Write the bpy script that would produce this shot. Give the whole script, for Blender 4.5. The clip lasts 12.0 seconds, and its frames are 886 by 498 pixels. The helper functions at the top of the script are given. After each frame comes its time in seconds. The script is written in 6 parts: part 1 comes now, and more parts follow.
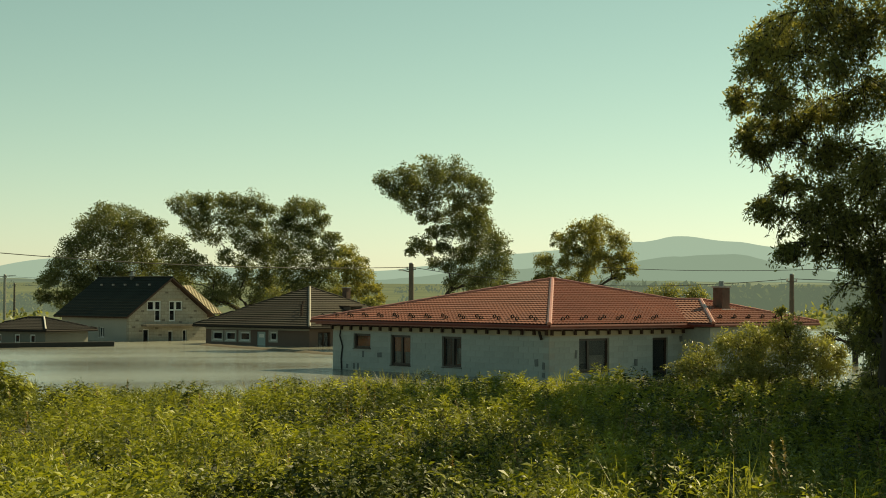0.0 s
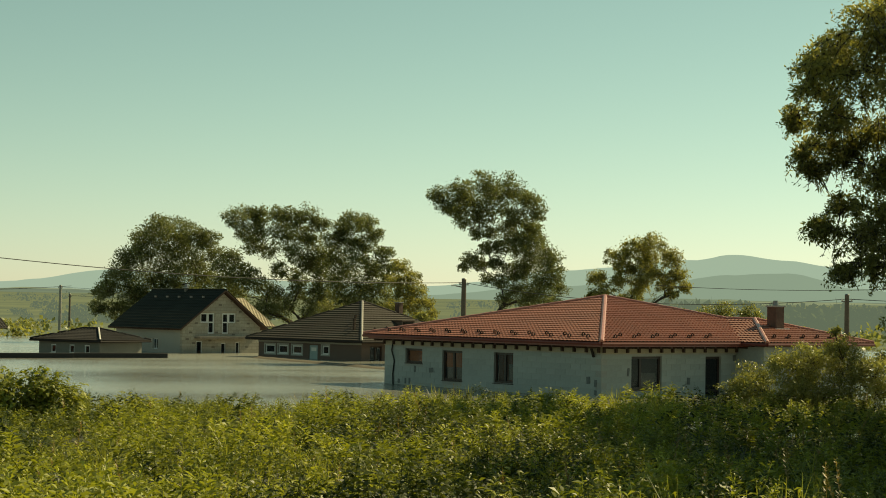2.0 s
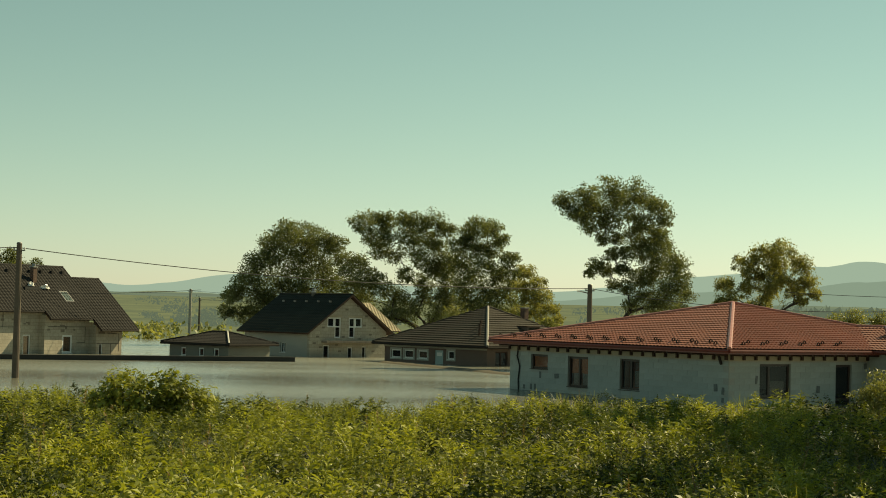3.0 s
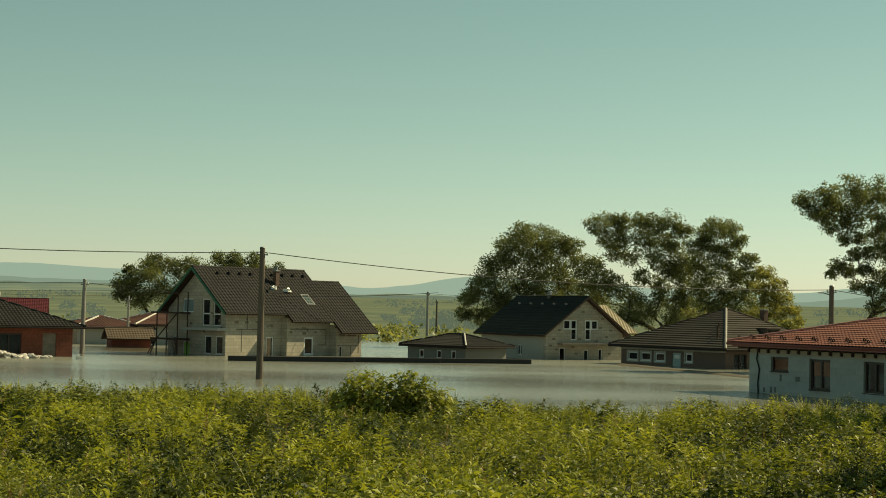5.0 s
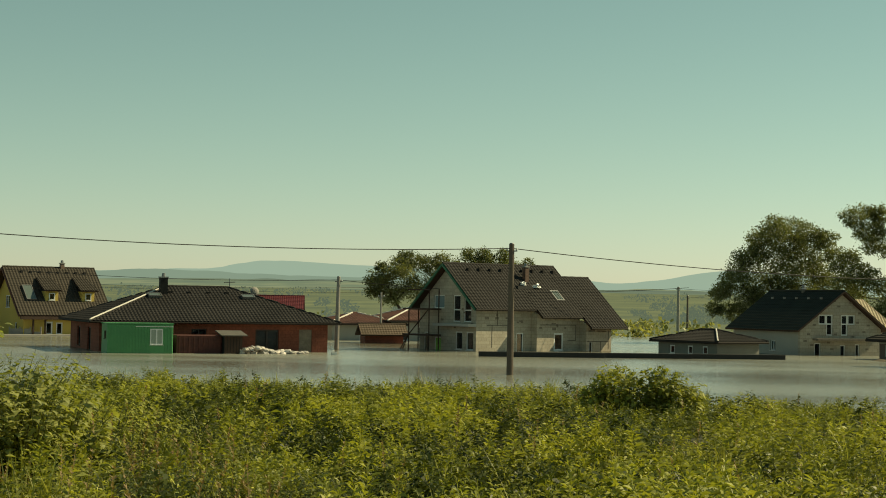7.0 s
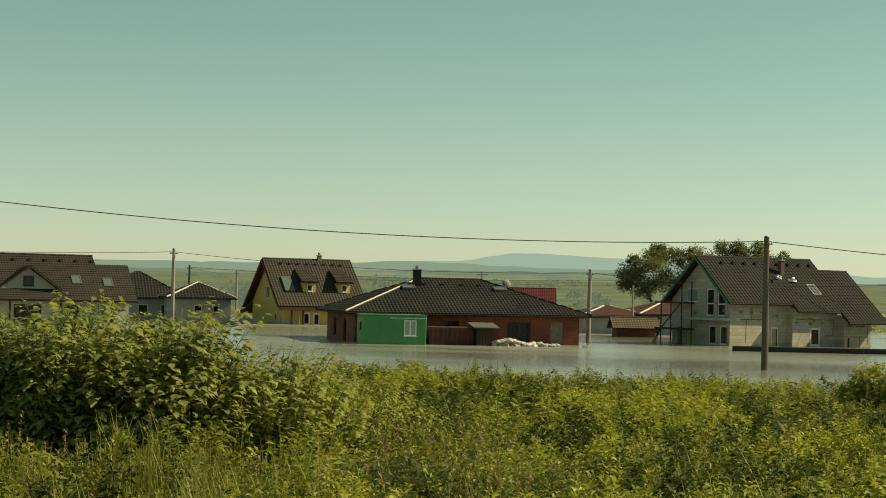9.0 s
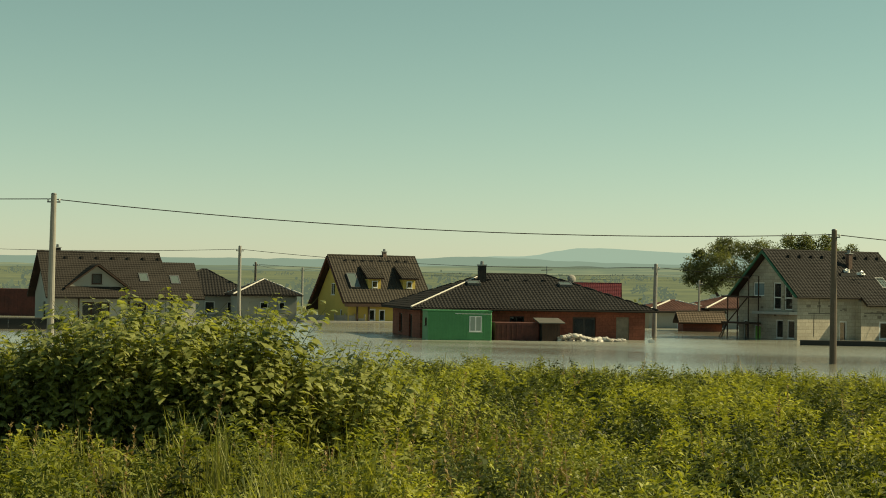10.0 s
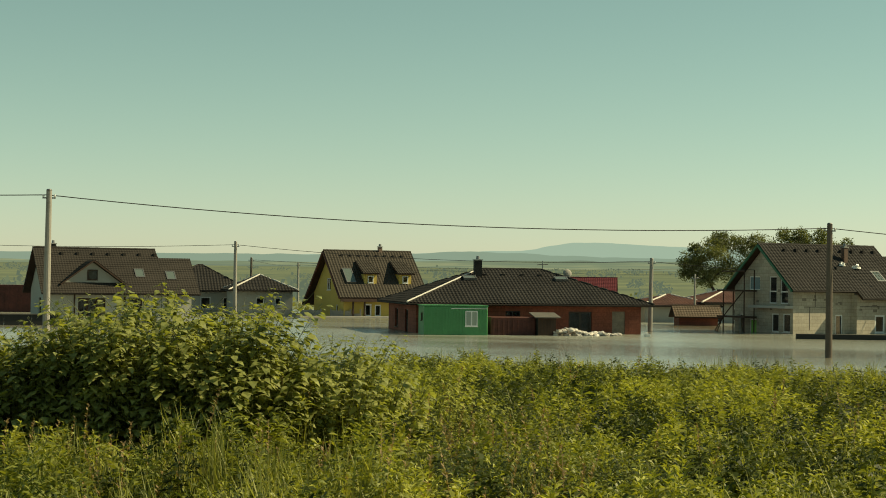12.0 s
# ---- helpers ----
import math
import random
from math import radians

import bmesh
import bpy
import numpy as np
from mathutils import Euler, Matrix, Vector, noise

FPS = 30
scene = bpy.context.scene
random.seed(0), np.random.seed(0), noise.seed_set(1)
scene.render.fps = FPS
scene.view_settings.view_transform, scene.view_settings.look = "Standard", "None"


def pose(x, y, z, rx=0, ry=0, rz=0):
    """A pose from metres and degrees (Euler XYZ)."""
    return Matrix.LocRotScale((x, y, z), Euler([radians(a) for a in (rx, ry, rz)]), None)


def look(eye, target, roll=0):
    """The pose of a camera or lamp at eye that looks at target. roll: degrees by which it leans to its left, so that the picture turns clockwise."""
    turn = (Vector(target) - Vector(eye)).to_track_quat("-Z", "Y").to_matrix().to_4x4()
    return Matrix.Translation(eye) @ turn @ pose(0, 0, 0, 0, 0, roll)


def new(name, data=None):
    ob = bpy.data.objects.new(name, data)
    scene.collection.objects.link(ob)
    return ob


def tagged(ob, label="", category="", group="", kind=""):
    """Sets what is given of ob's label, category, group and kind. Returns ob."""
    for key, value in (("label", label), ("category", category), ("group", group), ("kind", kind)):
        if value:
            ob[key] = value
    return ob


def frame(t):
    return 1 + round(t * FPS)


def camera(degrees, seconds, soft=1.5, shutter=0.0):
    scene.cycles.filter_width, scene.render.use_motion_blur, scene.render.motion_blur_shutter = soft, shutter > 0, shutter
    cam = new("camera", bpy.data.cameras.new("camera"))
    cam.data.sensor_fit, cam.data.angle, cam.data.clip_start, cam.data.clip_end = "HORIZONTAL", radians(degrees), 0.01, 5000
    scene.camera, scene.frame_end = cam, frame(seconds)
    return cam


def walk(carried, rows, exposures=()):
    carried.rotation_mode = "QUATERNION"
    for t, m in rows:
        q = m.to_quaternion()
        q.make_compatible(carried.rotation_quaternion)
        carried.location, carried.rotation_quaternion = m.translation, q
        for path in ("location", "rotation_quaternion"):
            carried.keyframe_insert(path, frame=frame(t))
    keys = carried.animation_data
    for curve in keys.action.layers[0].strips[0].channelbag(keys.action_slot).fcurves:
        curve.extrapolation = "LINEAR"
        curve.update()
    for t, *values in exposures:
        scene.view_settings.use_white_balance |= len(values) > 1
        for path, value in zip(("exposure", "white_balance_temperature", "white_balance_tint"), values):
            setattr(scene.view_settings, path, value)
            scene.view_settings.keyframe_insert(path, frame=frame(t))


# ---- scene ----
# ---- camera: a slow pan from one standpoint on the bank, three and a half metres over the flood ----
EYE_Z = 3.5
PATH = [
    (0.0, -16.222, 1.594, 0.228), (0.5, -16.446, 1.796, 0.694), (1.0, -16.665, 1.911, 0.814), (1.5, -16.268, 2.028, 0.832),
    (2.0, -14.415, 2.105, 0.957), (2.5, -12.036, 2.166, 1.137), (3.0, -10.137, 2.208, 1.304), (5.0, -2.140, 2.113, 1.196),
    (5.5, 0.018, 2.028, 1.064), (6.0, 2.106, 1.967, 1.245), (6.5, 4.176, 1.890, 1.063), (8.5, 12.674, 1.519, 1.253),
    (9.0, 14.839, 1.402, 1.270), (9.5, 16.897, 1.292, 1.022), (10.0, 17.036, 1.214, 0.921), (10.5, 17.118, 1.122, 0.847),
    (11.0, 16.738, 1.051, 0.869), (11.5, 16.899, 1.012, 0.883), (12.0, 16.889, 1.042, 0.746)]
cam = camera(29.444, 12.0, soft=0.95)
walk(cam, [(t, pose(0, 0, EYE_Z, 90 + p, 0, y) @ pose(0, 0, 0, 0, 0, r)) for t, y, p, r in PATH],
     exposures=[(0.0, 0.10, 7450, -3), (3.0, 0.0, 7300, -3), (5.5, -0.10, 7100, -3), (9.5, 0.03, 7100, -3), (12.0, 0.06, 7100, -3)])

# ---- world and sun ----
SUN_AZ, SUN_EL = 64.0, 37.0          # degrees from +y towards +x; above the horizon
world = bpy.data.worlds.new("world")
scene.world = world
world.use_nodes = True
wn, wl = world.node_tree.nodes, world.node_tree.links
sky = wn.new("ShaderNodeTexSky")
sky.sky_type, sky.sun_disc = "NISHITA", False
sky.sun_elevation, sky.sun_rotation = radians(SUN_EL), radians(SUN_AZ)
sky.air_density, sky.dust_density, sky.ozone_density = 1.0, 0.2, 0.8
tint = wn.new("ShaderNodeMix")
tint.data_type, tint.blend_type = "RGBA", "MULTIPLY"
tint.inputs[0].default_value, tint.inputs[7].default_value = 1.0, (0.95, 1.02, 1.0, 1)
wl.new(sky.outputs[0], tint.inputs[6])
# summer haze: the blue of the sky drawn towards a pale green-grey
sep, com = wn.new("ShaderNodeSeparateColor"), wn.new("ShaderNodeCombineColor")
haze = wn.new("ShaderNodeMath")
haze.operation, haze.inputs[1].default_value = "MULTIPLY", 0.52
blue = wn.new("ShaderNodeMath")
blue.operation, blue.inputs[1].default_value = "MULTIPLY_ADD", 0.38
wl.new(tint.outputs[2], sep.inputs[0])
wl.new(sep.outputs[1], haze.inputs[0])
wl.new(sep.outputs[2], blue.inputs[0])
wl.new(haze.outputs[0], blue.inputs[2])
wl.new(sep.outputs[0], com.inputs[0])
wl.new(sep.outputs[1], com.inputs[1])
wl.new(blue.outputs[0], com.inputs[2])
wl.new(com.outputs[0], wn["Background"].inputs[0])
wn["Background"].inputs[1].default_value = 0.090

sun = new("sun", bpy.data.lights.new("sun", "SUN"))
sun.data.energy, sun.data.angle, sun.data.color = 6.0, radians(0.6), (1.0, 0.84, 0.56)
sd = Vector((math.sin(radians(SUN_AZ)) * math.cos(radians(SUN_EL)), math.cos(radians(SUN_AZ)) * math.cos(radians(SUN_EL)), math.sin(radians(SUN_EL))))
sun.matrix_world = look(sd * 50, (0, 0, 0))


# ---- materials ----
def mat(name, base, rough=0.8, vary=0.25, scale=1.5, fine=20.0, bump=0.2, bump_dist=0.01, metal=0.0, island=0.0, obj_rand=0.0, spec=0.5, second=None):
    """A surface with coarse stains, fine grain and relief."""
    m = bpy.data.materials.new(name)
    m.use_nodes = True
    n, l = m.node_tree.nodes, m.node_tree.links
    b = n["Principled BSDF"]
    b.inputs["Roughness"].default_value = rough
    b.inputs["Metallic"].default_value = metal
    b.inputs["Specular IOR Level"].default_value = spec
    tc = n.new("ShaderNodeTexCoord")
    n1 = n.new("ShaderNodeTexNoise")
    n1.inputs["Scale"].default_value, n1.inputs["Detail"].default_value = scale, 5
    n2 = n.new("ShaderNodeTexNoise")
    n2.inputs["Scale"].default_value, n2.inputs["Detail"].default_value = fine, 4
    l.new(tc.outputs["Object"], n1.inputs[0])
    l.new(tc.outputs["Object"], n2.inputs[0])
    add = n.new("ShaderNodeMath")
    add.operation = "MULTIPLY_ADD"
    add.inputs[1].default_value = 0.4
    l.new(n2.outputs[0], add.inputs[0])
    sc = n.new("ShaderNodeMath")
    sc.operation = "MULTIPLY"
    sc.inputs[1].default_value = 0.6
    l.new(n1.outputs[0], sc.inputs[0])
    l.new(sc.outputs[0], add.inputs[2])
    val = add.outputs[0]
    if island or obj_rand:
        src = n.new("ShaderNodeNewGeometry").outputs["Random Per Island"] if island else n.new("ShaderNodeObjectInfo").outputs["Random"]
        mm = n.new("ShaderNodeMath")
        mm.operation = "MULTIPLY_ADD"
        mm.inputs[1].default_value = island or obj_rand
        l.new(src, mm.inputs[0])
        l.new(val, mm.inputs[2])
        sb = n.new("ShaderNodeMath")
        sb.operation = "SUBTRACT"
        sb.inputs[1].default_value = (island or obj_rand) / 2
        l.new(mm.outputs[0], sb.inputs[0])
        val = sb.outputs[0]
    r = n.new("ShaderNodeValToRGB")
    dark = [c * (1 - vary) for c in base]
    lite = second or [min(1, c * (1 + vary)) for c in base]
    r.color_ramp.elements[0].position, r.color_ramp.elements[1].position = 0.3, 0.7
    r.color_ramp.elements[0].color, r.color_ramp.elements[1].color = (*dark, 1), (*lite, 1)
    l.new(val, r.inputs[0])
    l.new(r.outputs[0], b.inputs["Base Color"])
    if bump:
        bp = n.new("ShaderNodeBump")
        bp.inputs["Strength"].default_value, bp.inputs["Distance"].default_value = bump, bump_dist
        l.new(n2.outputs[0], bp.inputs["Height"])
        l.new(bp.outputs[0], b.inputs["Normal"])
    return m


def leaf_mat(name, a, b_, trans=0.45, patch=0.35, rough=0.5, spec=0.25, gain=1.6, glow=0.45):
    """Leaves: two greens mixed by patches and by leaf, with light passing through."""
    m = bpy.data.materials.new(name)
    m.use_nodes = True
    n, l = m.node_tree.nodes, m.node_tree.links
    p = n["Principled BSDF"]
    p.inputs["Roughness"].default_value, p.inputs["Specular IOR Level"].default_value = rough, spec
    geo = n.new("ShaderNodeNewGeometry")
    no = n.new("ShaderNodeTexNoise")
    no.inputs["Scale"].default_value, no.inputs["Detail"].default_value = patch, 4
    l.new(geo.outputs["Position"], no.inputs[0])
    mx = n.new("ShaderNodeMath")
    mx.operation = "MULTIPLY_ADD"
    mx.inputs[1].default_value = 0.5
    l.new(geo.outputs["Random Per Island"], mx.inputs[0])
    s = n.new("ShaderNodeMath")
    s.operation = "MULTIPLY_ADD"
    s.inputs[1].default_value, s.inputs[2].default_value = gain, 0.25 - gain * 0.5
    l.new(no.outputs[0], s.inputs[0])
    l.new(s.outputs[0], mx.inputs[2])
    r = n.new("ShaderNodeValToRGB")
    r.color_ramp.elements[0].color, r.color_ramp.elements[1].color = (*a, 1), (*b_, 1)
    l.new(mx.outputs[0], r.inputs[0])
    l.new(r.outputs[0], p.inputs["Base Color"])
    t = n.new("ShaderNodeBsdfTranslucent")
    g = n.new("ShaderNodeMix")
    g.data_type, g.blend_type = "RGBA", "MULTIPLY"
    g.inputs[0].default_value = 1.0
    g.inputs[7].default_value = (1.22, 1.2, glow, 1)
    l.new(r.outputs[0], g.inputs[6])
    l.new(g.outputs[2], t.inputs[0])
    ms = n.new("ShaderNodeMixShader")
    ms.inputs[0].default_value = trans
    l.new(p.outputs[0], ms.inputs[1])
    l.new(t.outputs[0], ms.inputs[2])
    l.new(ms.outputs[0], n["Material Output"].inputs[0])
    return m


def glass_mat(name, tint=(0.02, 0.025, 0.03), clear=0.6):
    m = bpy.data.materials.new(name)
    m.use_nodes = True
    n, l = m.node_tree.nodes, m.node_tree.links
    p = n["Principled BSDF"]
    p.inputs["Base Color"].default_value, p.inputs["Roughness"].default_value = (*tint, 1), 0.04
    t = n.new("ShaderNodeBsdfTransparent")
    ms = n.new("ShaderNodeMixShader")
    ms.inputs[0].default_value = clear
    l.new(p.outputs[0], ms.inputs[1])
    l.new(t.outputs[0], ms.inputs[2])
    l.new(ms.outputs[0], n["Material Output"].inputs[0])
    return m


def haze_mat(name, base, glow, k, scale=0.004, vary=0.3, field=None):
    """Far land: its own colour mixed with an even glow that stands for hazy air."""
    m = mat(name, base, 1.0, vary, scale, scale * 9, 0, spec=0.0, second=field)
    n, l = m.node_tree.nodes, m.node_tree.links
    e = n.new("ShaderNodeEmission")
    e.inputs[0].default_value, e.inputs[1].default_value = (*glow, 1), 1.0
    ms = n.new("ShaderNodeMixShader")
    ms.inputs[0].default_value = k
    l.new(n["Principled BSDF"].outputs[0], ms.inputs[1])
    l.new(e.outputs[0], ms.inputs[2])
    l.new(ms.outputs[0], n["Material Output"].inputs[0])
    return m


M_BLOCK = mat("aerated_block", (0.36, 0.39, 0.38), 0.9, 0.12, 0.8, 12, 0.3, obj_rand=0.25)
M_BLOCKWALL = mat("block_wall", (0.34, 0.36, 0.345), 0.9, 0.18, 0.7, 9, 0.3)
def laid(m, w, h, strength=0.35):
    """Courses of blocks on an upright wall, laid along both of its level axes."""
    n, l = m.node_tree.nodes, m.node_tree.links
    b = n["Principled BSDF"]
    tc, sp, cb, ad = n.new("ShaderNodeTexCoord"), n.new("ShaderNodeSeparateXYZ"), n.new("ShaderNodeCombineXYZ"), n.new("ShaderNodeMath")
    l.new(tc.outputs["Object"], sp.inputs[0])
    l.new(sp.outputs[0], ad.inputs[0])
    l.new(sp.outputs[1], ad.inputs[1])
    l.new(ad.outputs[0], cb.inputs[0])
    l.new(sp.outputs[2], cb.inputs[1])
    br = n.new("ShaderNodeTexBrick")
    br.inputs["Scale"].default_value = 1.0
    br.inputs["Brick Width"].default_value, br.inputs["Row Height"].default_value = w, h
    br.inputs["Mortar Size"].default_value, br.inputs["Mortar Smooth"].default_value = 0.012, 0.3
    br.inputs["Color1"].default_value, br.inputs["Color2"].default_value, br.inputs["Mortar"].default_value = (0.82, 0.82, 0.82, 1), (1.1, 1.1, 1.1, 1), (0.55, 0.54, 0.52, 1)
    l.new(cb.outputs[0], br.inputs[0])
    old = b.inputs["Base Color"].links[0].from_socket
    mx = n.new("ShaderNodeMix")
    mx.data_type, mx.blend_type = "RGBA", "MULTIPLY"
    mx.inputs[0].default_value = 0.8
    l.new(old, mx.inputs[6])
    l.new(br.outputs[0], mx.inputs[7])
    l.new(mx.outputs[2], b.inputs["Base Color"])
    bp = n.new("ShaderNodeBump")
    bp.inputs["Strength"].default_value, bp.inputs["Distance"].default_value, bp.invert = strength, 0.01, True
    l.new(br.outputs["Fac"], bp.inputs["Height"])
    l.new(bp.outputs[0], b.inputs["Normal"])
    return m


M_MORTAR = mat("mortar", (0.36, 0.36, 0.34), 0.95, 0.15)
M_CREAM = laid(mat("cream_block", (0.42, 0.375, 0.30), 0.9, 0.22, 0.6, 8, 0.3), 0.5, 0.25)
M_BRICK = laid(mat("red_brick", (0.23, 0.070, 0.042), 0.9, 0.45, 0.5, 8, 0.4), 0.38, 0.24)
M_BROWNRENDER = mat("brown_render", (0.15, 0.105, 0.085), 0.9, 0.12, 0.5, 12, 0.2)
M_YELLOW = mat("yellow_render", (0.50, 0.37, 0.09), 0.85, 0.12, 0.5, 14, 0.15)
M_WHITEWALL = mat("white_render", (0.38, 0.37, 0.33), 0.85, 0.12, 0.5, 14, 0.15)
M_REDROOF = mat("red_metal_tile", (0.25, 0.078, 0.045), 0.5, 0.22, 0.4, 6, 0.05, spec=0.5)
M_DARKROOF = mat("anthracite_tile", (0.030, 0.027, 0.025), 0.8, 0.35, 0.5, 5, 0.1, spec=0.2)
M_BROWNROOF = mat("brown_grey_tile", (0.054, 0.045, 0.035), 0.8, 0.25, 0.4, 5, 0.1, spec=0.25)
M_GREYROOF = mat("brown_black_tile", (0.040, 0.034, 0.029), 0.8, 0.25, 0.4, 5, 0.1, spec=0.2)
M_FELT = mat("dark_green_felt", (0.020, 0.024, 0.019), 0.85, 0.3, 0.4, 5, 0.1, spec=0.2)
M_TANROOF = mat("pale_tan_tile", (0.42, 0.33, 0.20), 0.7, 0.15, 0.6, 6, 0.1)
M_TERRA = mat("terracotta_tile", (0.105, 0.040, 0.028), 0.85, 0.35, 0.6, 5, 0.1)
M_HIP = mat("pale_hip_cap", (0.62, 0.58, 0.52), 0.5, 0.15)
M_HIPDIM = mat("grey_hip_cap", (0.26, 0.24, 0.21), 0.7, 0.15)
M_CHASE = mat("dark_cable_chase", (0.10, 0.085, 0.07), 0.9, 0.35, 3, 20, 0.2)
M_STAIN = mat("grey_brown_mortar", (0.20, 0.17, 0.135), 0.95, 0.35, 3, 20, 0.3)
M_REDHIP = mat("red_hip_cap", (0.42, 0.16, 0.12), 0.35, 0.1)
M_BROWNPVC = mat("brown_frame", (0.030, 0.015, 0.010), 0.45, 0.2)
M_WHITEPVC = mat("white_frame", (0.72, 0.72, 0.70), 0.4, 0.06)
M_DARKWOOD = mat("dark_timber", (0.050, 0.026, 0.016), 0.8, 0.4, 2, 25, 0.3)
M_SOFFIT = mat("pale_soffit_board", (0.40, 0.34, 0.25), 0.85, 0.2)
M_GUTTER = mat("red_gutter", (0.16, 0.035, 0.025), 0.35, 0.15)
M_DKGUTTER = mat("dark_gutter", (0.03, 0.025, 0.022), 0.8, 0.2, spec=0.2)
M_GLASS = glass_mat("window_glass")
M_CONCRETE = mat("pole_concrete", (0.30, 0.28, 0.25), 0.9, 0.2, 1.0, 15, 0.3)
M_POLEWOOD = mat("pole_wood", (0.12, 0.095, 0.075), 0.9, 0.3, 1.0, 15, 0.3)
M_BLACKWALL = mat("black_bitumen", (0.018, 0.018, 0.017), 0.7, 0.3, 1.0, 8, 0.3)
M_GREENSTEEL = mat("green_painted_steel", (0.080, 0.27, 0.105), 0.5, 0.12, 1.2, 6, 0.05)
M_RUST = mat("rusty_red_steel", (0.085, 0.022, 0.016), 0.7, 0.55, 1.0, 5, 0.2)
M_STEEL = mat("grey_steel", (0.20, 0.20, 0.20), 0.45, 0.2, 2, 20, 0.1, metal=0.6)
M_SACK = mat("pale_plastic_sack", (0.55, 0.50, 0.45), 0.7, 0.2, 1.5, 9, 0.3, obj_rand=0.4)
M_WIRE = mat("wire_black", (0.03, 0.03, 0.03), 0.6, 0.1)
M_REDCHIM = mat("red_brown_chimney", (0.12, 0.070, 0.052), 0.8, 0.4, 1.6, 9, 0.2)
M_BRICKCHIM = mat("chimney_brick", (0.21, 0.14, 0.11), 0.9, 0.25, 1.5, 10, 0.3)
M_WHITE = mat("white_glaze", (0.75, 0.74, 0.70), 0.4, 0.05)
M_LIME = mat("lime_sheet", (0.22, 0.50, 0.10), 0.6, 0.1)
M_BLUEPANE = mat("blue_sheet", (0.10, 0.17, 0.20), 0.35, 0.2)
M_GREENTRIM = mat("green_trim", (0.03, 0.13, 0.07), 0.6, 0.15)
M_INNER = mat("inner_brick", (0.45, 0.16, 0.08), 0.9, 0.2)
M_BARK = mat("bark", (0.060, 0.047, 0.035), 0.95, 0.35, 2, 18, 0.6)


# ---- building helpers ----
def finish(name, bm, material, parent=None, label="", smooth=False):
    bmesh.ops.recalc_face_normals(bm, faces=bm.faces)
    me = bpy.data.meshes.new(name)
    bm.to_mesh(me)
    bm.free()
    if smooth:
        for p in me.polygons:
            p.use_smooth = True
    for one in material if isinstance(material, (list, tuple)) else [material]:
        me.materials.append(one)
    ob = new(name, me)
    ob.parent = parent
    return tagged(ob, label)


def part(name, bm, material, parent, label="", smooth=False):
    return finish(name, bm, material, parent, label, smooth)


def raw(name, verts, faces, material, parent=None, label="", smooth=False):
    me = bpy.data.meshes.new(name)
    me.from_pydata(verts, [], faces)
    me.materials.append(material)
    if smooth:
        for p in me.polygons:
            p.use_smooth = True
    ob = new(name, me)
    ob.parent = parent
    return tagged(ob, label)


def hexa(bm, pts):
    """A block from eight corners: four below, four above, both in the same turn."""
    v = [bm.verts.new(p) for p in pts]
    for f in ((0, 3, 2, 1), (4, 5, 6, 7), (0, 1, 5, 4), (1, 2, 6, 5), (2, 3, 7, 6), (3, 0, 4, 7)):
        bm.faces.new([v[i] for i in f])


def box(bm, x0, x1, y0, y1, z0, z1):
    hexa(bm, [(x0, y0, z0), (x1, y0, z0), (x1, y1, z0), (x0, y1, z0), (x0, y0, z1), (x1, y0, z1), (x1, y1, z1), (x0, y1, z1)])


def fbox(bm, fm, s0, s1, d0, d1, z0, z1):
    hexa(bm, [fm(s0, d0, z0), fm(s1, d0, z0), fm(s1, d1, z0), fm(s0, d1, z0), fm(s0, d0, z1), fm(s1, d0, z1), fm(s1, d1, z1), fm(s0, d1, z1)])


def tube(bm, path, radii, sides=8):
    """A bent tapered tube along path."""
    rings = []
    pts = [Vector(p) for p in path]
    for i, p in enumerate(pts):
        d = (pts[min(i + 1, len(pts) - 1)] - pts[max(i - 1, 0)]).normalized()
        a = d.orthogonal().normalized()
        c = d.cross(a)
        r = radii[i] if isinstance(radii, (list, tuple)) else radii
        rings.append([bm.verts.new(p + (a * math.cos(k * math.tau / sides) + c * math.sin(k * math.tau / sides)) * r) for k in range(sides)])
    for r0, r1 in zip(rings, rings[1:]):
        for k in range(sides):
            bm.faces.new((r0[k], r0[(k + 1) % sides], r1[(k + 1) % sides], r1[k]))
    bm.faces.new(rings[0][::-1])
    bm.faces.new(rings[-1])


def thing(name, x, y, z=0.0, rot=0.0):
    e = new(name)
    e.empty_display_size = 0.3
    e.matrix_world = pose(x, y, z, 0, 0, rot)
    return e


def face_a(y0=0.0):
    return lambda s, d, z: (s, y0 + d, z)


def face_b(x0=0.0):
    return lambda s, d, z: (x0 + d, s, z)


def face_c(x1):
    return lambda s, d, z: (x1 - d, s, z)


def face_d(y1):
    return lambda s, d, z: (s, y1 - d, z)


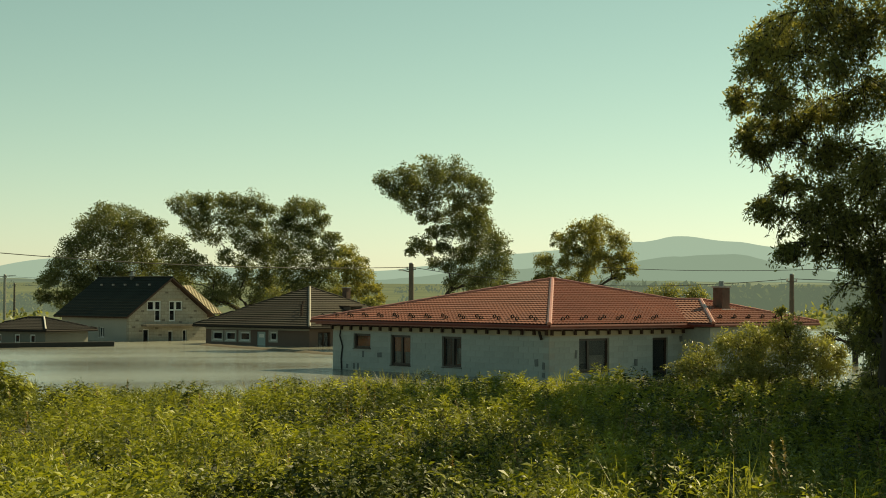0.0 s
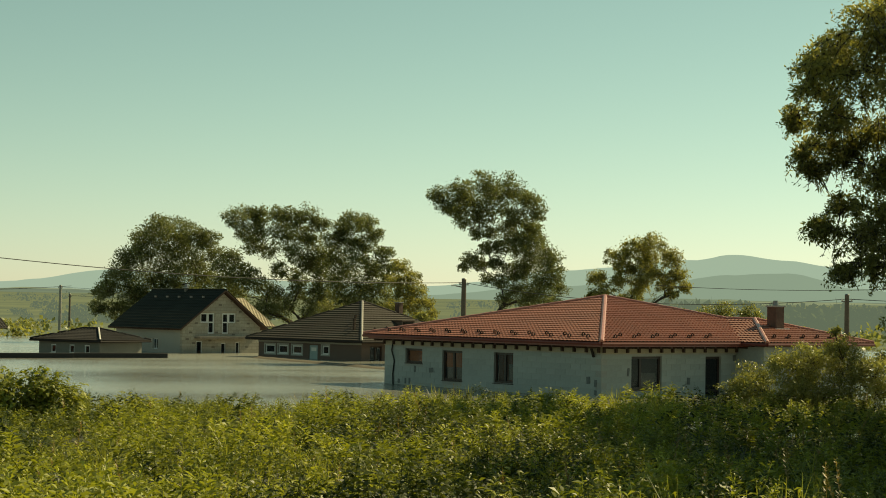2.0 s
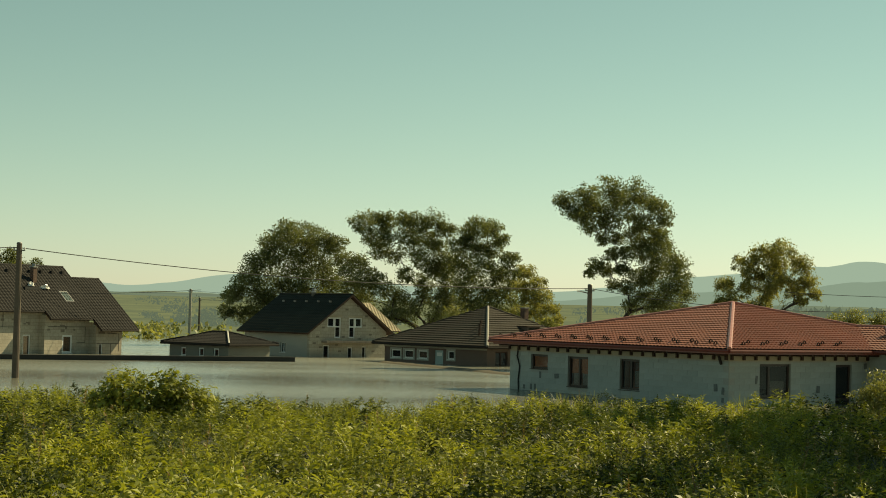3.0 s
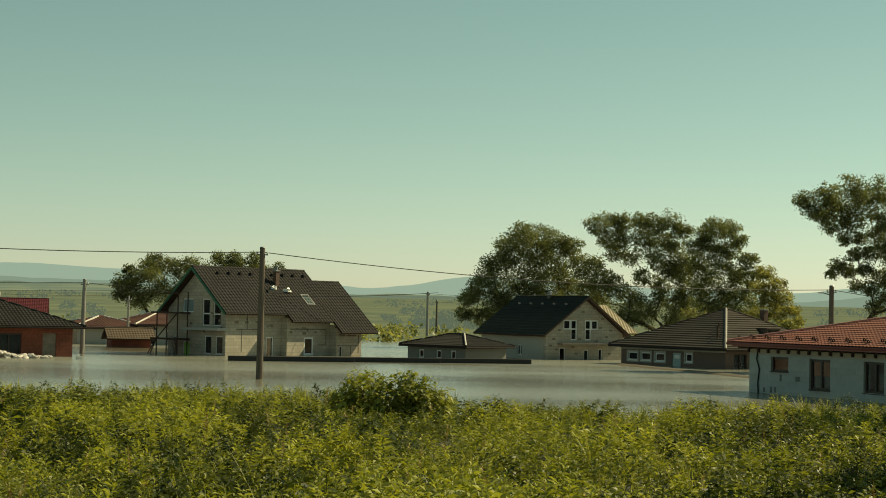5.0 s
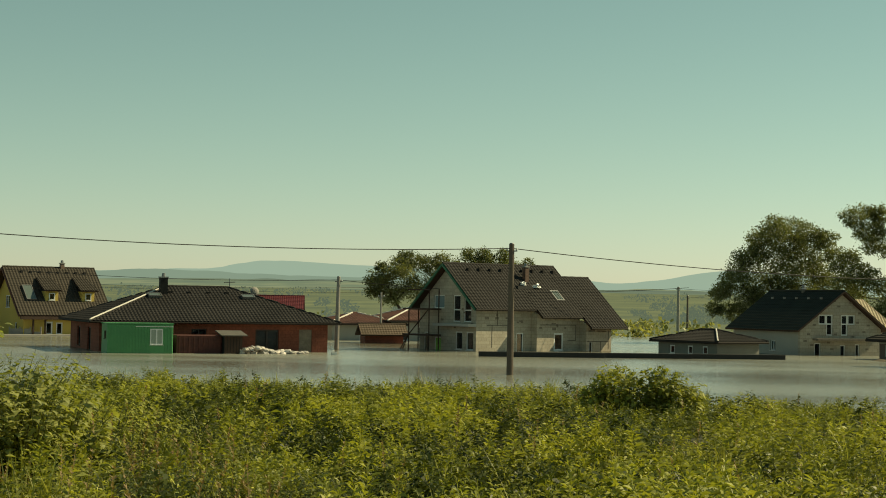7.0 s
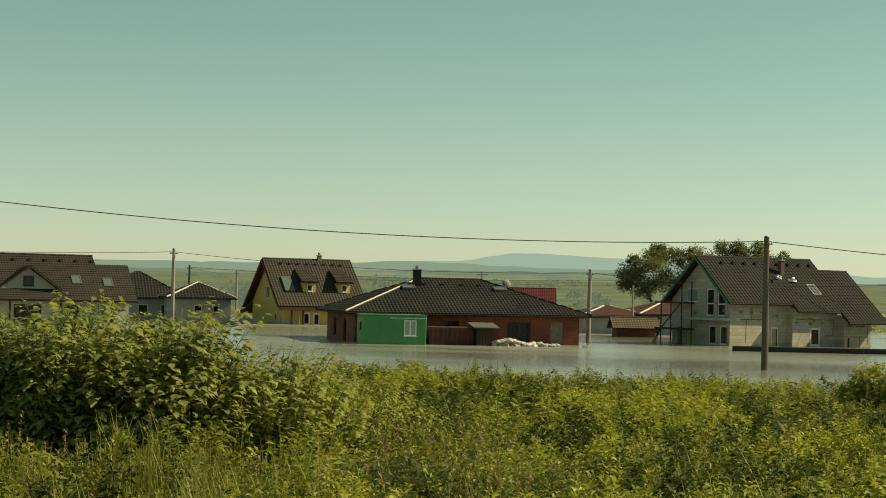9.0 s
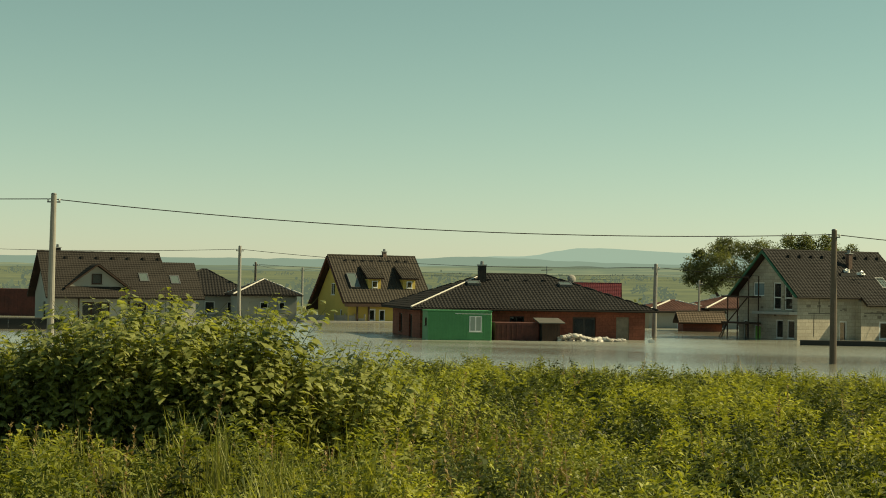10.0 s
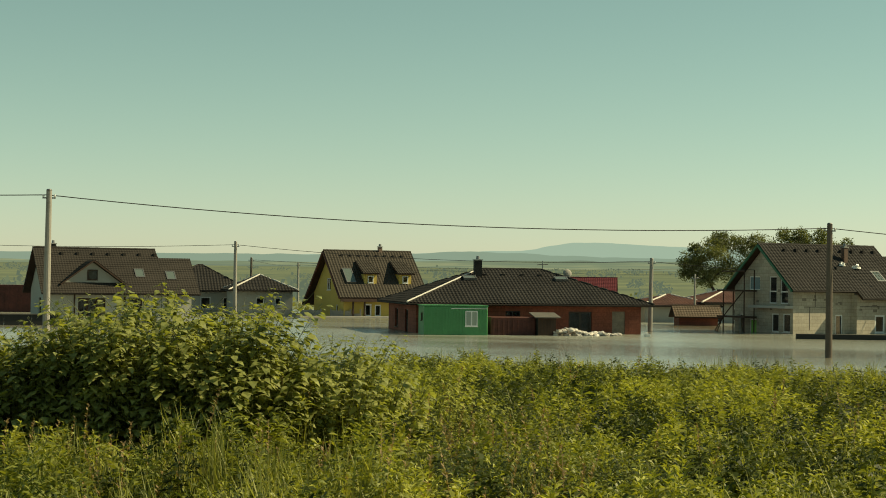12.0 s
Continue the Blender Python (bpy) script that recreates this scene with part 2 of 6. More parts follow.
def wall(parent, fm, s0, s1, top, openings, material, z0=-1.4, th=0.3, breaks=(), name="wall", label=""):
    """A wall with real openings (s0, s1, z0, z1); top is a height or a function of s."""
    tf = top if callable(top) else (lambda s: top)
    cuts = sorted({s0, s1, *breaks, *[o[0] for o in openings], *[o[1] for o in openings]})
    cuts = [c for c in cuts if s0 <= c <= s1]
    bm = bmesh.new()
    for a, b in zip(cuts, cuts[1:]):
        if b - a < 1e-4:
            continue
        mid, z = (a + b) / 2, z0
        for o in sorted((o for o in openings if o[0] < mid < o[1]), key=lambda o: o[2]):
            if o[2] > z + 1e-3:
                fbox(bm, fm, a, b, 0, th, z, o[2])
            z = o[3]
        ta, tb = tf(a), tf(b)
        hexa(bm, [fm(a, 0, z), fm(b, 0, z), fm(b, th, z), fm(a, th, z), fm(a, 0, ta), fm(b, 0, tb), fm(b, th, tb), fm(a, th, ta)])
    return part(name, bm, material, parent, label)


def window(parent, fm, s0, s1, z0, z1, frame_m, mullions=1, transom=0.0, bar=0.07, deep=0.10, name="window", label="", glass=None, sill=True):
    """A framed window set into its opening: frame, bars, pane and sill."""
    bm = bmesh.new()
    e = 0.004
    for a, b, c, d in ((s0 + e, s0 + bar, z0 + e, z1 - e), (s1 - bar, s1 - e, z0 + e, z1 - e), (s0 + bar, s1 - bar, z0 + e, z0 + bar), (s0 + bar, s1 - bar, z1 - bar, z1 - e)):
        fbox(bm, fm, a, b, deep, deep + 0.07, c, d)
    for k in range(mullions):
        m = s0 + (s1 - s0) * (k + 1) / (mullions + 1)
        fbox(bm, fm, m - bar * 0.6, m + bar * 0.6, deep - 0.005, deep + 0.065, z0 + bar, z1 - bar)
    if transom:
        h = z0 + (z1 - z0) * transom
        fbox(bm, fm, s0 + bar, s1 - bar, deep - 0.002, deep + 0.06, h - bar * 0.5, h + bar * 0.5)
    w = part(name, bm, frame_m, parent, label)
    bm = bmesh.new()
    fbox(bm, fm, s0 + bar, s1 - bar, deep + 0.03, deep + 0.045, z0 + bar, z1 - bar)
    p = part("pane", bm, glass or M_GLASS, w)
    p.visible_shadow = False
    if sill:
        bm = bmesh.new()
        fbox(bm, fm, s0 - 0.04, s1 + 0.04, -0.05, deep, z0 - 0.035, z0)
        part("sill", bm, frame_m, w)
    return w


def tiles(parent, eL, eR, tR, tL, material, row=0.35, col=0.26, wave=0.042, step=0.022, name="roof", label="", deck=None, lift=0.10):
    """One pitched roof face from eave (eL, eR) to top (tL, tR): stepped rows of rolled tiles on a deck."""
    eL, eR, tR, tL = Vector(eL), Vector(eR), Vector(tR), Vector(tL)
    e = (eR - eL).normalized()
    mid_top = (tL + tR) / 2
    s = mid_top - eL
    s -= e * s.dot(e)
    length = s.length
    s.normalize()
    nrm = e.cross(s)
    if nrm.z < 0:
        nrm = -nrm
    w = (eR - eL).length
    lt, rt = (tL - eL).dot(e), (tR - eL).dot(e)
    rows = max(2, round(length / row))
    per = 6
    nc = max(2, round(w / col)) * per
    base = [w * k / nc for k in range(nc + 1)]
    verts, faces = [], []
    prev = None
    for i in range(rows):
        d0, d1 = length * i / rows, length * (i + 1) / rows
        ring = []
        for d, off in ((d0, step), (d1, 0.0)):
            lo, hi = lt * d / length, w + (rt - w) * d / length
            start = len(verts)
            for k, x in enumerate(base):
                xx = min(max(x, lo), max(hi, lo))
                h = off + wave * (0.5 + 0.5 * math.cos(math.tau * xx / (w / nc * per)))
                verts.append(eL + e * xx + s * d + nrm * (h + lift))
            ring.append(start)
        for a, b in ([(prev, ring[0])] if prev is not None else []) + [(ring[0], ring[1])]:
            for k in range(nc):
                if (verts[b + k] - verts[b + k + 1]).length + (verts[a + k] - verts[a + k + 1]).length > 1e-4:
                    faces.append((a + k, a + k + 1, b + k + 1, b + k))
        prev = ring[1]
    r = raw(name, [tuple(v) for v in verts], faces, material, parent, label)
    bm = bmesh.new()
    tri = (tR - tL).length < 0.02
    low = [eL, eR, tL] if tri else [eL, eR, tR, tL]
    n = len(low)
    v0 = [bm.verts.new(p - nrm * 0.02) for p in low]
    v1 = [bm.verts.new(p + nrm * (lift - 0.01)) for p in low]
    bm.faces.new(v0[::-1])
    bm.faces.new(v1)
    for k in range(n):
        bm.faces.new((v0[k], v0[(k + 1) % n], v1[(k + 1) % n], v1[k]))
    part("deck", bm, deck or M_DARKWOOD, r)
    return r


def cap(parent, a, b, material, r=0.10, lift=0.12, name="hip_cap"):
    bm = bmesh.new()
    a, b = Vector(a) + Vector((0, 0, lift)), Vector(b) + Vector((0, 0, lift))
    n = max(3, int((b - a).length / 0.4))
    tube(bm, [a.lerp(b, k / n) for k in range(n + 1)], [r * (1.0 if k % 2 else 0.9) for k in range(n + 1)], 8)
    return part(name, bm, material, parent)


def gutter(parent, a, b, material, r=0.07, drop=0.03):
    bm = bmesh.new()
    a, b = Vector(a), Vector(b)
    tube(bm, [a + Vector((0, 0, drop)), b + Vector((0, 0, drop))], r, 8)
    return part("gutter", bm, material, parent)


def hip_roof(h, x0, x1, y0, y1, ze, zr, material, hipm, gut, over=0.7, ridge=None, row=0.35, col=0.24, deck=None, name="roof"):
    """Four hipped faces on a rectangle with overhang; the ridge runs along the longer side."""
    X0, X1, Y0, Y1 = x0 - over, x1 + over, y0 - over, y1 + over
    w, d = X1 - X0, Y1 - Y0
    if w >= d:
        ra, rb = (X0 + d / 2, (Y0 + Y1) / 2, zr), (X1 - d / 2, (Y0 + Y1) / 2, zr)
    else:
        ra, rb = ((X0 + X1) / 2, Y0 + w / 2, zr), ((X0 + X1) / 2, Y1 - w / 2, zr)
    c = [(X0, Y0, ze), (X1, Y0, ze), (X1, Y1, ze), (X0, Y1, ze)]
    if w >= d:
        fs = ((c[0], c[1], rb, ra), (c[1], c[2], rb, rb), (c[2], c[3], ra, rb), (c[3], c[0], ra, ra))
        hips = ((c[0], ra), (c[1], rb), (c[2], rb), (c[3], ra))
    else:
        fs = ((c[0], c[1], ra, ra), (c[1], c[2], rb, ra), (c[2], c[3], rb, rb), (c[3], c[0], ra, rb))
        hips = ((c[0], ra), (c[1], ra), (c[2], rb), (c[3], rb))
    for f in fs:
        tiles(h, *f, material, row, col, deck=deck, name=name)
    for a, b in hips:
        cap(h, a, b, hipm)
    if (Vector(ra) - Vector(rb)).length > 0.3:
        cap(h, ra, rb, material, name="ridge_cap")
    if gut:
        for a, b in zip(c, c[1:] + c[:1]):
            gutter(h, a, b, gut)
    return ra, rb


def chimney(parent, x, y, z0, z1, w=0.5, material=None, pot=True):
    bm = bmesh.new()
    box(bm, x - w / 2, x + w / 2, y - w / 2, y + w / 2, z0, z1)
    c = part("chimney", bm, material or M_BRICKCHIM, parent)
    bm = bmesh.new()
    box(bm, x - w / 2 - 0.05, x + w / 2 + 0.05, y - w / 2 - 0.05, y + w / 2 + 0.05, z1, z1 + 0.07)
    part("cap_slab", bm, M_MORTAR, c)
    if pot:
        bm = bmesh.new()
        tube(bm, [(x, y, z1 + 0.07), (x, y, z1 + 0.3)], [0.14, 0.11], 10)
        part("flue", bm, M_STEEL, c)
    return c


def roof_light(parent, c, e, s, w, h, up=0.17):
    """A roof window lying on a pitched face: c centre, e along the eave, s up the slope."""
    c, e, s = Vector(c), Vector(e).normalized(), Vector(s).normalized()
    n = e.cross(s)
    n = n if n.z > 0 else -n
    bm = bmesh.new()
    for a, b, p, q in ((-w / 2, w / 2, -h / 2, -h / 2 + 0.08), (-w / 2, w / 2, h / 2 - 0.08, h / 2), (-w / 2, -w / 2 + 0.08, -h / 2 + 0.08, h / 2 - 0.08), (w / 2 - 0.08, w / 2, -h / 2 + 0.08, h / 2 - 0.08)):
        hexa(bm, [c + e * i + s * j + n * k for k in (0.02, up) for i, j in ((a, p), (b, p), (b, q), (a, q))])
    r = part("roof_window", bm, M_STEEL, parent)
    bm = bmesh.new()
    hexa(bm, [c + e * i * (w / 2 - 0.08) + s * j * (h / 2 - 0.08) + n * k for k in (0.04, up - 0.02) for i, j in ((-1, -1), (1, -1), (1, 1), (-1, 1))])
    part("pane", bm, M_SKYPANE, r)


M_SKYPANE = glass_mat("roof_glass", (0.12, 0.15, 0.14), 0.0)


# ---- ground, water and distance ----
def bank(r, az=0.0):
    """Height of the land at r metres from the standpoint."""
    keys = ((0, 1.9), (6, 1.65), (12, 1.38), (46, 0.36), (54, -0.5), (62, -1.3), (168, -1.3), (192, 0.15), (300, 0.5), (520, 1.1), (2600, 22.0), (4800, 30.0))
    for (a, za), (b, zb) in zip(keys, keys[1:]):
        if r <= b:
            k = (r - a) / (b - a)
            return za + (zb - za) * k
    return keys[-1][1]


def ground_z(x, y):
    r = math.hypot(x, y)
    z = bank(r)
    if r < 60:
        z += (0.22 * noise.noise((x * 0.2, y * 0.2, 3.0)) + 0.10 * noise.noise((x * 0.6, y * 0.6, 9.0))) * min(1, r / 8)
        # the bank stands a little higher towards the left
        side = min(1.0, max(0.0, (4.0 - math.degrees(math.atan2(x, y))) / 12.0)) if y > 0 else 1.0
        z += 0.36 * side * min(1.0, max(0.0, (r - 14) / 16)) * min(1.0, max(0.0, (56 - r) / 8))
    return z


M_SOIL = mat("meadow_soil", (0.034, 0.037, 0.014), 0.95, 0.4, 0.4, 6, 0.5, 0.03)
# the far fields carry their haze as a glow in the material
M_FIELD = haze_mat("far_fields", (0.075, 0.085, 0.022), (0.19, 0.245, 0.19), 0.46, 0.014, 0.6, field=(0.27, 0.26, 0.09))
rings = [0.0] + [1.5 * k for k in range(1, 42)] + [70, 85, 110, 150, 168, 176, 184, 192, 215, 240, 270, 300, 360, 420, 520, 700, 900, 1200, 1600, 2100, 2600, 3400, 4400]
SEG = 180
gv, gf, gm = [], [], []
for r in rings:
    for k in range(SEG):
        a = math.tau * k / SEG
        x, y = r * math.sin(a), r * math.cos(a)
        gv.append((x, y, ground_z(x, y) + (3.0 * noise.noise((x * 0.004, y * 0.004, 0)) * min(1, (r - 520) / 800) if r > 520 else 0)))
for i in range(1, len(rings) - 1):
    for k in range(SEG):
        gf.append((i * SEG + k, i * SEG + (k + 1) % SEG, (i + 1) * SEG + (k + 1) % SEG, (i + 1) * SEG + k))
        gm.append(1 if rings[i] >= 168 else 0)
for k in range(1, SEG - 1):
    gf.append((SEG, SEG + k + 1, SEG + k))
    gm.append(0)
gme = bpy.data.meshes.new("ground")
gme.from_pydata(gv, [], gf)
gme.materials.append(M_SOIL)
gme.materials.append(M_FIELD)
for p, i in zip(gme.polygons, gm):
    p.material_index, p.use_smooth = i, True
gme.flip_normals() if gme.polygons[0].normal.z < 0 else None
tagged(new("ground", gme), "grassy bank falling to a flooded plain and far fields", "ground", kind="structure")


def water_mat():
    m = bpy.data.materials.new("flood_water")
    m.use_nodes = True
    n, l = m.node_tree.nodes, m.node_tree.links
    b = n["Principled BSDF"]
    b.inputs["Roughness"].default_value, b.inputs["IOR"].default_value = 0.18, 1.33
    tc = n.new("ShaderNodeTexCoord")
    mp = n.new("ShaderNodeMapping")
    mp.inputs["Scale"].default_value = (0.45, 1.3, 1.0)
    l.new(tc.outputs["Object"], mp.inputs[0])
    big = n.new("ShaderNodeTexNoise")
    big.inputs["Scale"].default_value, big.inputs["Detail"].default_value = 0.05, 4
    l.new(mp.outputs[0], big.inputs[0])
    r = n.new("ShaderNodeValToRGB")
    r.color_ramp.elements[0].position, r.color_ramp.elements[1].position = 0.35, 0.65
    r.color_ramp.elements[0].color, r.color_ramp.elements[1].color = (0.17, 0.145, 0.098, 1), (0.29, 0.295, 0.25, 1)
    r.color_ramp.elements.new(0.47).color = (0.215, 0.212, 0.172, 1)
    slack = n.new("ShaderNodeMapRange")
    slack.inputs[1].default_value, slack.inputs[2].default_value, slack.inputs[3].default_value, slack.inputs[4].default_value = 0.38, 0.55, 0.10, 0.22
    l.new(big.outputs[0], slack.inputs[0])
    l.new(slack.outputs[0], b.inputs["Roughness"])
    l.new(big.outputs[0], r.inputs[0])
    l.new(r.outputs[0], b.inputs["Base Color"])
    rip = n.new("ShaderNodeTexNoise")
    rip.inputs["Scale"].default_value, rip.inputs["Detail"].default_value = 2.6, 6
    l.new(mp.outputs[0], rip.inputs[0])
    bp = n.new("ShaderNodeBump")
    bp.inputs["Strength"].default_value, bp.inputs["Distance"].default_value = 0.85, 0.06
    l.new(rip.outputs[0], bp.inputs["Height"])
    l.new(bp.outputs[0], b.inputs["Normal"])
    return m


M_WATER = water_mat()
bm = bmesh.new()
bmesh.ops.create_circle(bm, cap_ends=True, segments=96, radius=200)
tagged(finish("water", bm, M_WATER), "still muddy grey-brown flood water round the houses", "water", kind="structure")


def profile(keys, az):
    for (a, va), (b, vb) in zip(keys, keys[1:]):
        if az <= b:
            k = max(0.0, (az - a) / (b - a))
            k = k * k * (3 - 2 * k)
            return va + (vb - va) * k
    return keys[-1][1]


def ridge(name, keys, r0, r1, m, rough, label):
    """A long hill from r0 (foot) to r1 (crest), its crest given in degrees of height by bearing."""
    verts, faces = [], []
    az0, az1, n, rows = -75.0, 75.0, 600, 8
    for j in range(rows + 1):
        k = j / rows
        for i in range(n + 1):
            az = az0 + (az1 - az0) * i / n
            e = profile(keys, az) + rough * noise.fractal((az * 1.1, r1 * 0.01, 1), 1.0, 2.0, 5)
            rr = r0 + (r1 - r0) * k
            top = EYE_Z + math.tan(radians(e)) * r1
            z = -8 + (top + 8) * k ** 1.15 + (r1 * 0.0012 * noise.noise((az * 0.5, k * 4, r1)) if 0 < j < rows else 0)
            verts.append((rr * math.sin(radians(az)), rr * math.cos(radians(az)), z))
    for j in range(rows):
        for i in range(n):
            a = j * (n + 1) + i
            faces.append((a, a + 1, a + n + 2, a + n + 1))
    tagged(raw(name, verts, faces, m, smooth=True), label, "hill", kind="structure")


FAR = [(-75, 0.6), (-32, .7), (-20, .8), (-14.5, 1.0), (-12.2, 1.32), (-8.5, 1.2), (-5, 1.0), (-0.2, .75), (3.6, 1.22), (6, 1.1), (10, .9), (14, .85), (18.5, 1.45), (22.9, 1.85), (24.2, 2.05), (26, 1.85), (28, 1.6), (31, 1.1), (35, .9), (75, .6)]
MID = [(-75, .5), (-32, .75), (-22, .8), (-18, .88), (-15.8, .97), (-14.5, .93), (-12, .84), (-9, .8), (-7, .65), (0, .5), (3, .4), (8, .4), (14, .55), (18, .9), (22, 1.1), (24, 1.36), (26, 1.44), (28.3, .95), (31, .6), (75, .4)]
LOW = [(-75, .3), (-30, .5), (-22, .55), (-18, .62), (-14, .68), (-9, .70), (-6, .5), (-1, .5), (1, .56), (3, .5), (5, .3), (16, .25), (22, .55), (27, .5), (75, .3)]


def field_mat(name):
    """Long fields, meadows and hedges on a far slope, hazed by a glow mixed into them."""
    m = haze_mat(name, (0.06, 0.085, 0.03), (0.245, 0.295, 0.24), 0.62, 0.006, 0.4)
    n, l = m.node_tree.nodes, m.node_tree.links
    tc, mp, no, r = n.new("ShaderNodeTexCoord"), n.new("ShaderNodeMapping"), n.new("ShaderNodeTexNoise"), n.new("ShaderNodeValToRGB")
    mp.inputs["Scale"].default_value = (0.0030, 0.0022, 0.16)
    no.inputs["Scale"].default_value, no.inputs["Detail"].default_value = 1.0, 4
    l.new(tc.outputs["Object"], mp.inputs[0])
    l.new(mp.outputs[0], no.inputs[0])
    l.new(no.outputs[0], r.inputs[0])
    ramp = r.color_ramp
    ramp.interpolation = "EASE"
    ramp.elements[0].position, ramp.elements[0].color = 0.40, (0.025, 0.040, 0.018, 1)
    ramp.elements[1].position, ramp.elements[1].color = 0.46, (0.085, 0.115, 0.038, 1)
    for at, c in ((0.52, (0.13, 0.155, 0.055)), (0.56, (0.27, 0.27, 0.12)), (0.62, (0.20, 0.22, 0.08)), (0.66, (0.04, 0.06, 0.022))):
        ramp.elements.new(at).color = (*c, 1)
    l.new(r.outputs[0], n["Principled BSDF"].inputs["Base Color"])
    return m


# haze is painted into each range as emission, strongest on the farthest
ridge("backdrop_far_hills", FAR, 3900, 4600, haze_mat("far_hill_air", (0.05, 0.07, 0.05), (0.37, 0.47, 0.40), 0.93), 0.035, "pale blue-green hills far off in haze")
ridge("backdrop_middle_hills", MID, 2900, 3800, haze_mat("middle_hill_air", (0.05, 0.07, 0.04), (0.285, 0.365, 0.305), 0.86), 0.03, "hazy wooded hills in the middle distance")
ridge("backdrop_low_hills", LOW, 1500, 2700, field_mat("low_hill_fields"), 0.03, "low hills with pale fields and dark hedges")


# ---- houses ----
RED_WALLS = []


def red_house():
    h = tagged(thing("house", 23.75, 65.85, 0, 25.2), "single-storey house of pale blocks with red metal-tile hip roof, flooded", "house", "houses in the flood")
    L = 15.0
    B_ = [(11.75, 13.0, 1.04, 1.72), (8.86, 10.27, 0.33, 1.70), (5.42, 6.69, 0.36, 1.71)]
    A_ = [(1.78, 3.62, 0.32, 1.72), (6.41, 7.42, -0.6, 1.70)]
    RED_WALLS.append(wall(h, face_a(), 0.0, L, 2.2, A_, M_MORTAR, label="wall of grey-white aerated blocks"))
    RED_WALLS.append(wall(h, face_b(), 0.3, 14.6, 2.2, B_, M_MORTAR, label="wall of grey-white aerated blocks"))
    wall(h, face_c(L), 0.3, 14.6, 2.2, [(3, 5, 0.3, 1.7)], M_BLOCKWALL)
    wall(h, face_d(14.6), 0.3, L - 0.3, 2.2, [(9.0, 12.0, 0.0, 1.7)], M_BLOCKWALL)
    bm = bmesh.new()
    box(bm, 3.6, 3.75, 6.2, 14.2, -1.3, 2.1)
    part("inner_wall", bm, M_INNER, h, "orange brick inner wall")
    window(h, face_b(), *B_[0], M_BROWNPVC, 0, bar=0.10)
    window(h, face_b(), *B_[1], M_BROWNPVC, 1, bar=0.10)
    window(h, face_b(), *B_[2], M_BROWNPVC, 1, bar=0.10)
    window(h, face_a(), *A_[0], M_BROWNPVC, 0, bar=0.10)
    bm = bmesh.new()
    fbox(bm, face_a(), 2.35, 2.47, 0.09, 0.17, 0.42, 1.62)
    part("mullion", bm, M_BROWNPVC, h)
    window(h, face_a(), *A_[1], M_BROWNPVC, 0, 0.35, bar=0.10, name="door", sill=False)
    # main roof
    o, ze, za = 0.75, 2.24, 4.20
    X0, X1, Y0, Y1 = -o, L + o, -o, 14.6 + o
    cx, cy = (X0 + X1) / 2, (Y0 + Y1) / 2
    c = [(X0, Y0, ze), (X1, Y0, ze), (X1, Y1, ze), (X0, Y1, ze)]
    apex = (cx, cy, za)
    for a, b in zip(c, c[1:] + c[:1]):
        tiles(h, a, b, apex, apex, M_REDROOF, 0.35, 0.22, 0.03, 0.035, label="red metal tile roof face")
        gutter(h, a, b, M_GUTTER, 0.075)
    for a in c:
        cap(h, a, apex, M_REDHIP, 0.11)
    # wing over the entrance, set forward from the front
    wx0, wx1, wy = 8.4, 15.0, -1.6
    px, pz = (wx0 + wx1) / 2, 3.25
    wc0, wc1 = (wx0 - 0.5, wy - 0.6, ze), (wx1 + 0.5, wy - 0.6, ze)
    wp, back = (px, wy + 3.3, pz), (px, 5.0, pz)
    b0, b1 = (wx0 - 0.5, 5.0, ze), (wx1 + 0.5, 5.0, ze)
    tiles(h, wc0, wc1, wp, wp, M_REDROOF, 0.35, 0.22, 0.03, 0.035, label="red metal tile roof face")
    tiles(h, b0, wc0, wp, back, M_REDROOF, 0.35, 0.22, 0.03, 0.035, label="red metal tile roof face")
    tiles(h, wc1, b1, back, wp, M_REDROOF, 0.35, 0.22, 0.03, 0.035, label="red metal tile roof face")
    for a, b in ((wc0, wp), (wc1, wp)):
        cap(h, a, b, M_REDHIP, 0.10)
    cap(h, wp, back, M_REDHIP, 0.09, name="ridge_cap")
    gutter(h, wc0, wc1, M_GUTTER, 0.075)
    gutter(h, (wx0 - 0.5, -0.8, ze), wc0, M_GUTTER, 0.075)
    wall(h, face_a(wy), wx0, wx1, 2.15, [(10.6, 12.2, 0.3, 1.7)], M_BLOCKWALL)
    wall(h, face_b(wx0), wy + 0.3, -0.003, 2.15, [], M_BLOCKWALL)
    window(h, face_a(wy), 10.6, 12.2, 0.3, 1.7, M_BROWNPVC, 1)
    wall(h, face_c(wx1), wy + 0.3, -0.003, 2.15, [], M_BLOCKWALL)
    chimney(h, 11.5, 0.3, 2.5, 3.93, 0.54, M_REDCHIM)
    bm = bmesh.new()
    box(bm, 11.1, 12.0, -0.12, -0.04, 2.90, 2.96)
    part("flashing", bm, M_WHITE, h)
    for fm, s1 in ((face_b(), 14.6), (face_a(), 8.4)):
        bm = bmesh.new()
        fbox(bm, fm, 0.0, s1, -0.05, -0.003, 1.84, 2.2)
        part("wall_plate", bm, M_SOFFIT, h, "pale boards under the eaves")
        bm = bmesh.new()
        fbox(bm, fm, -o, s1 + o * 0.5, -o - 0.01, -o + 0.03, 2.14, 2.25)
        part("fascia", bm, M_GUTTER, h)
        n = round(s1 / 0.72)
        for k in range(n + 1):
            q = 0.06 + (s1 - 0.12) * k / n
            bm = bmesh.new()
            fbox(bm, fm, q - 0.055, q + 0.055, -o + 0.05, -0.053, 2.06, 2.2)
            fbox(bm, fm, q - 0.05, q + 0.05, -0.16, -0.053, 1.88, 2.06)
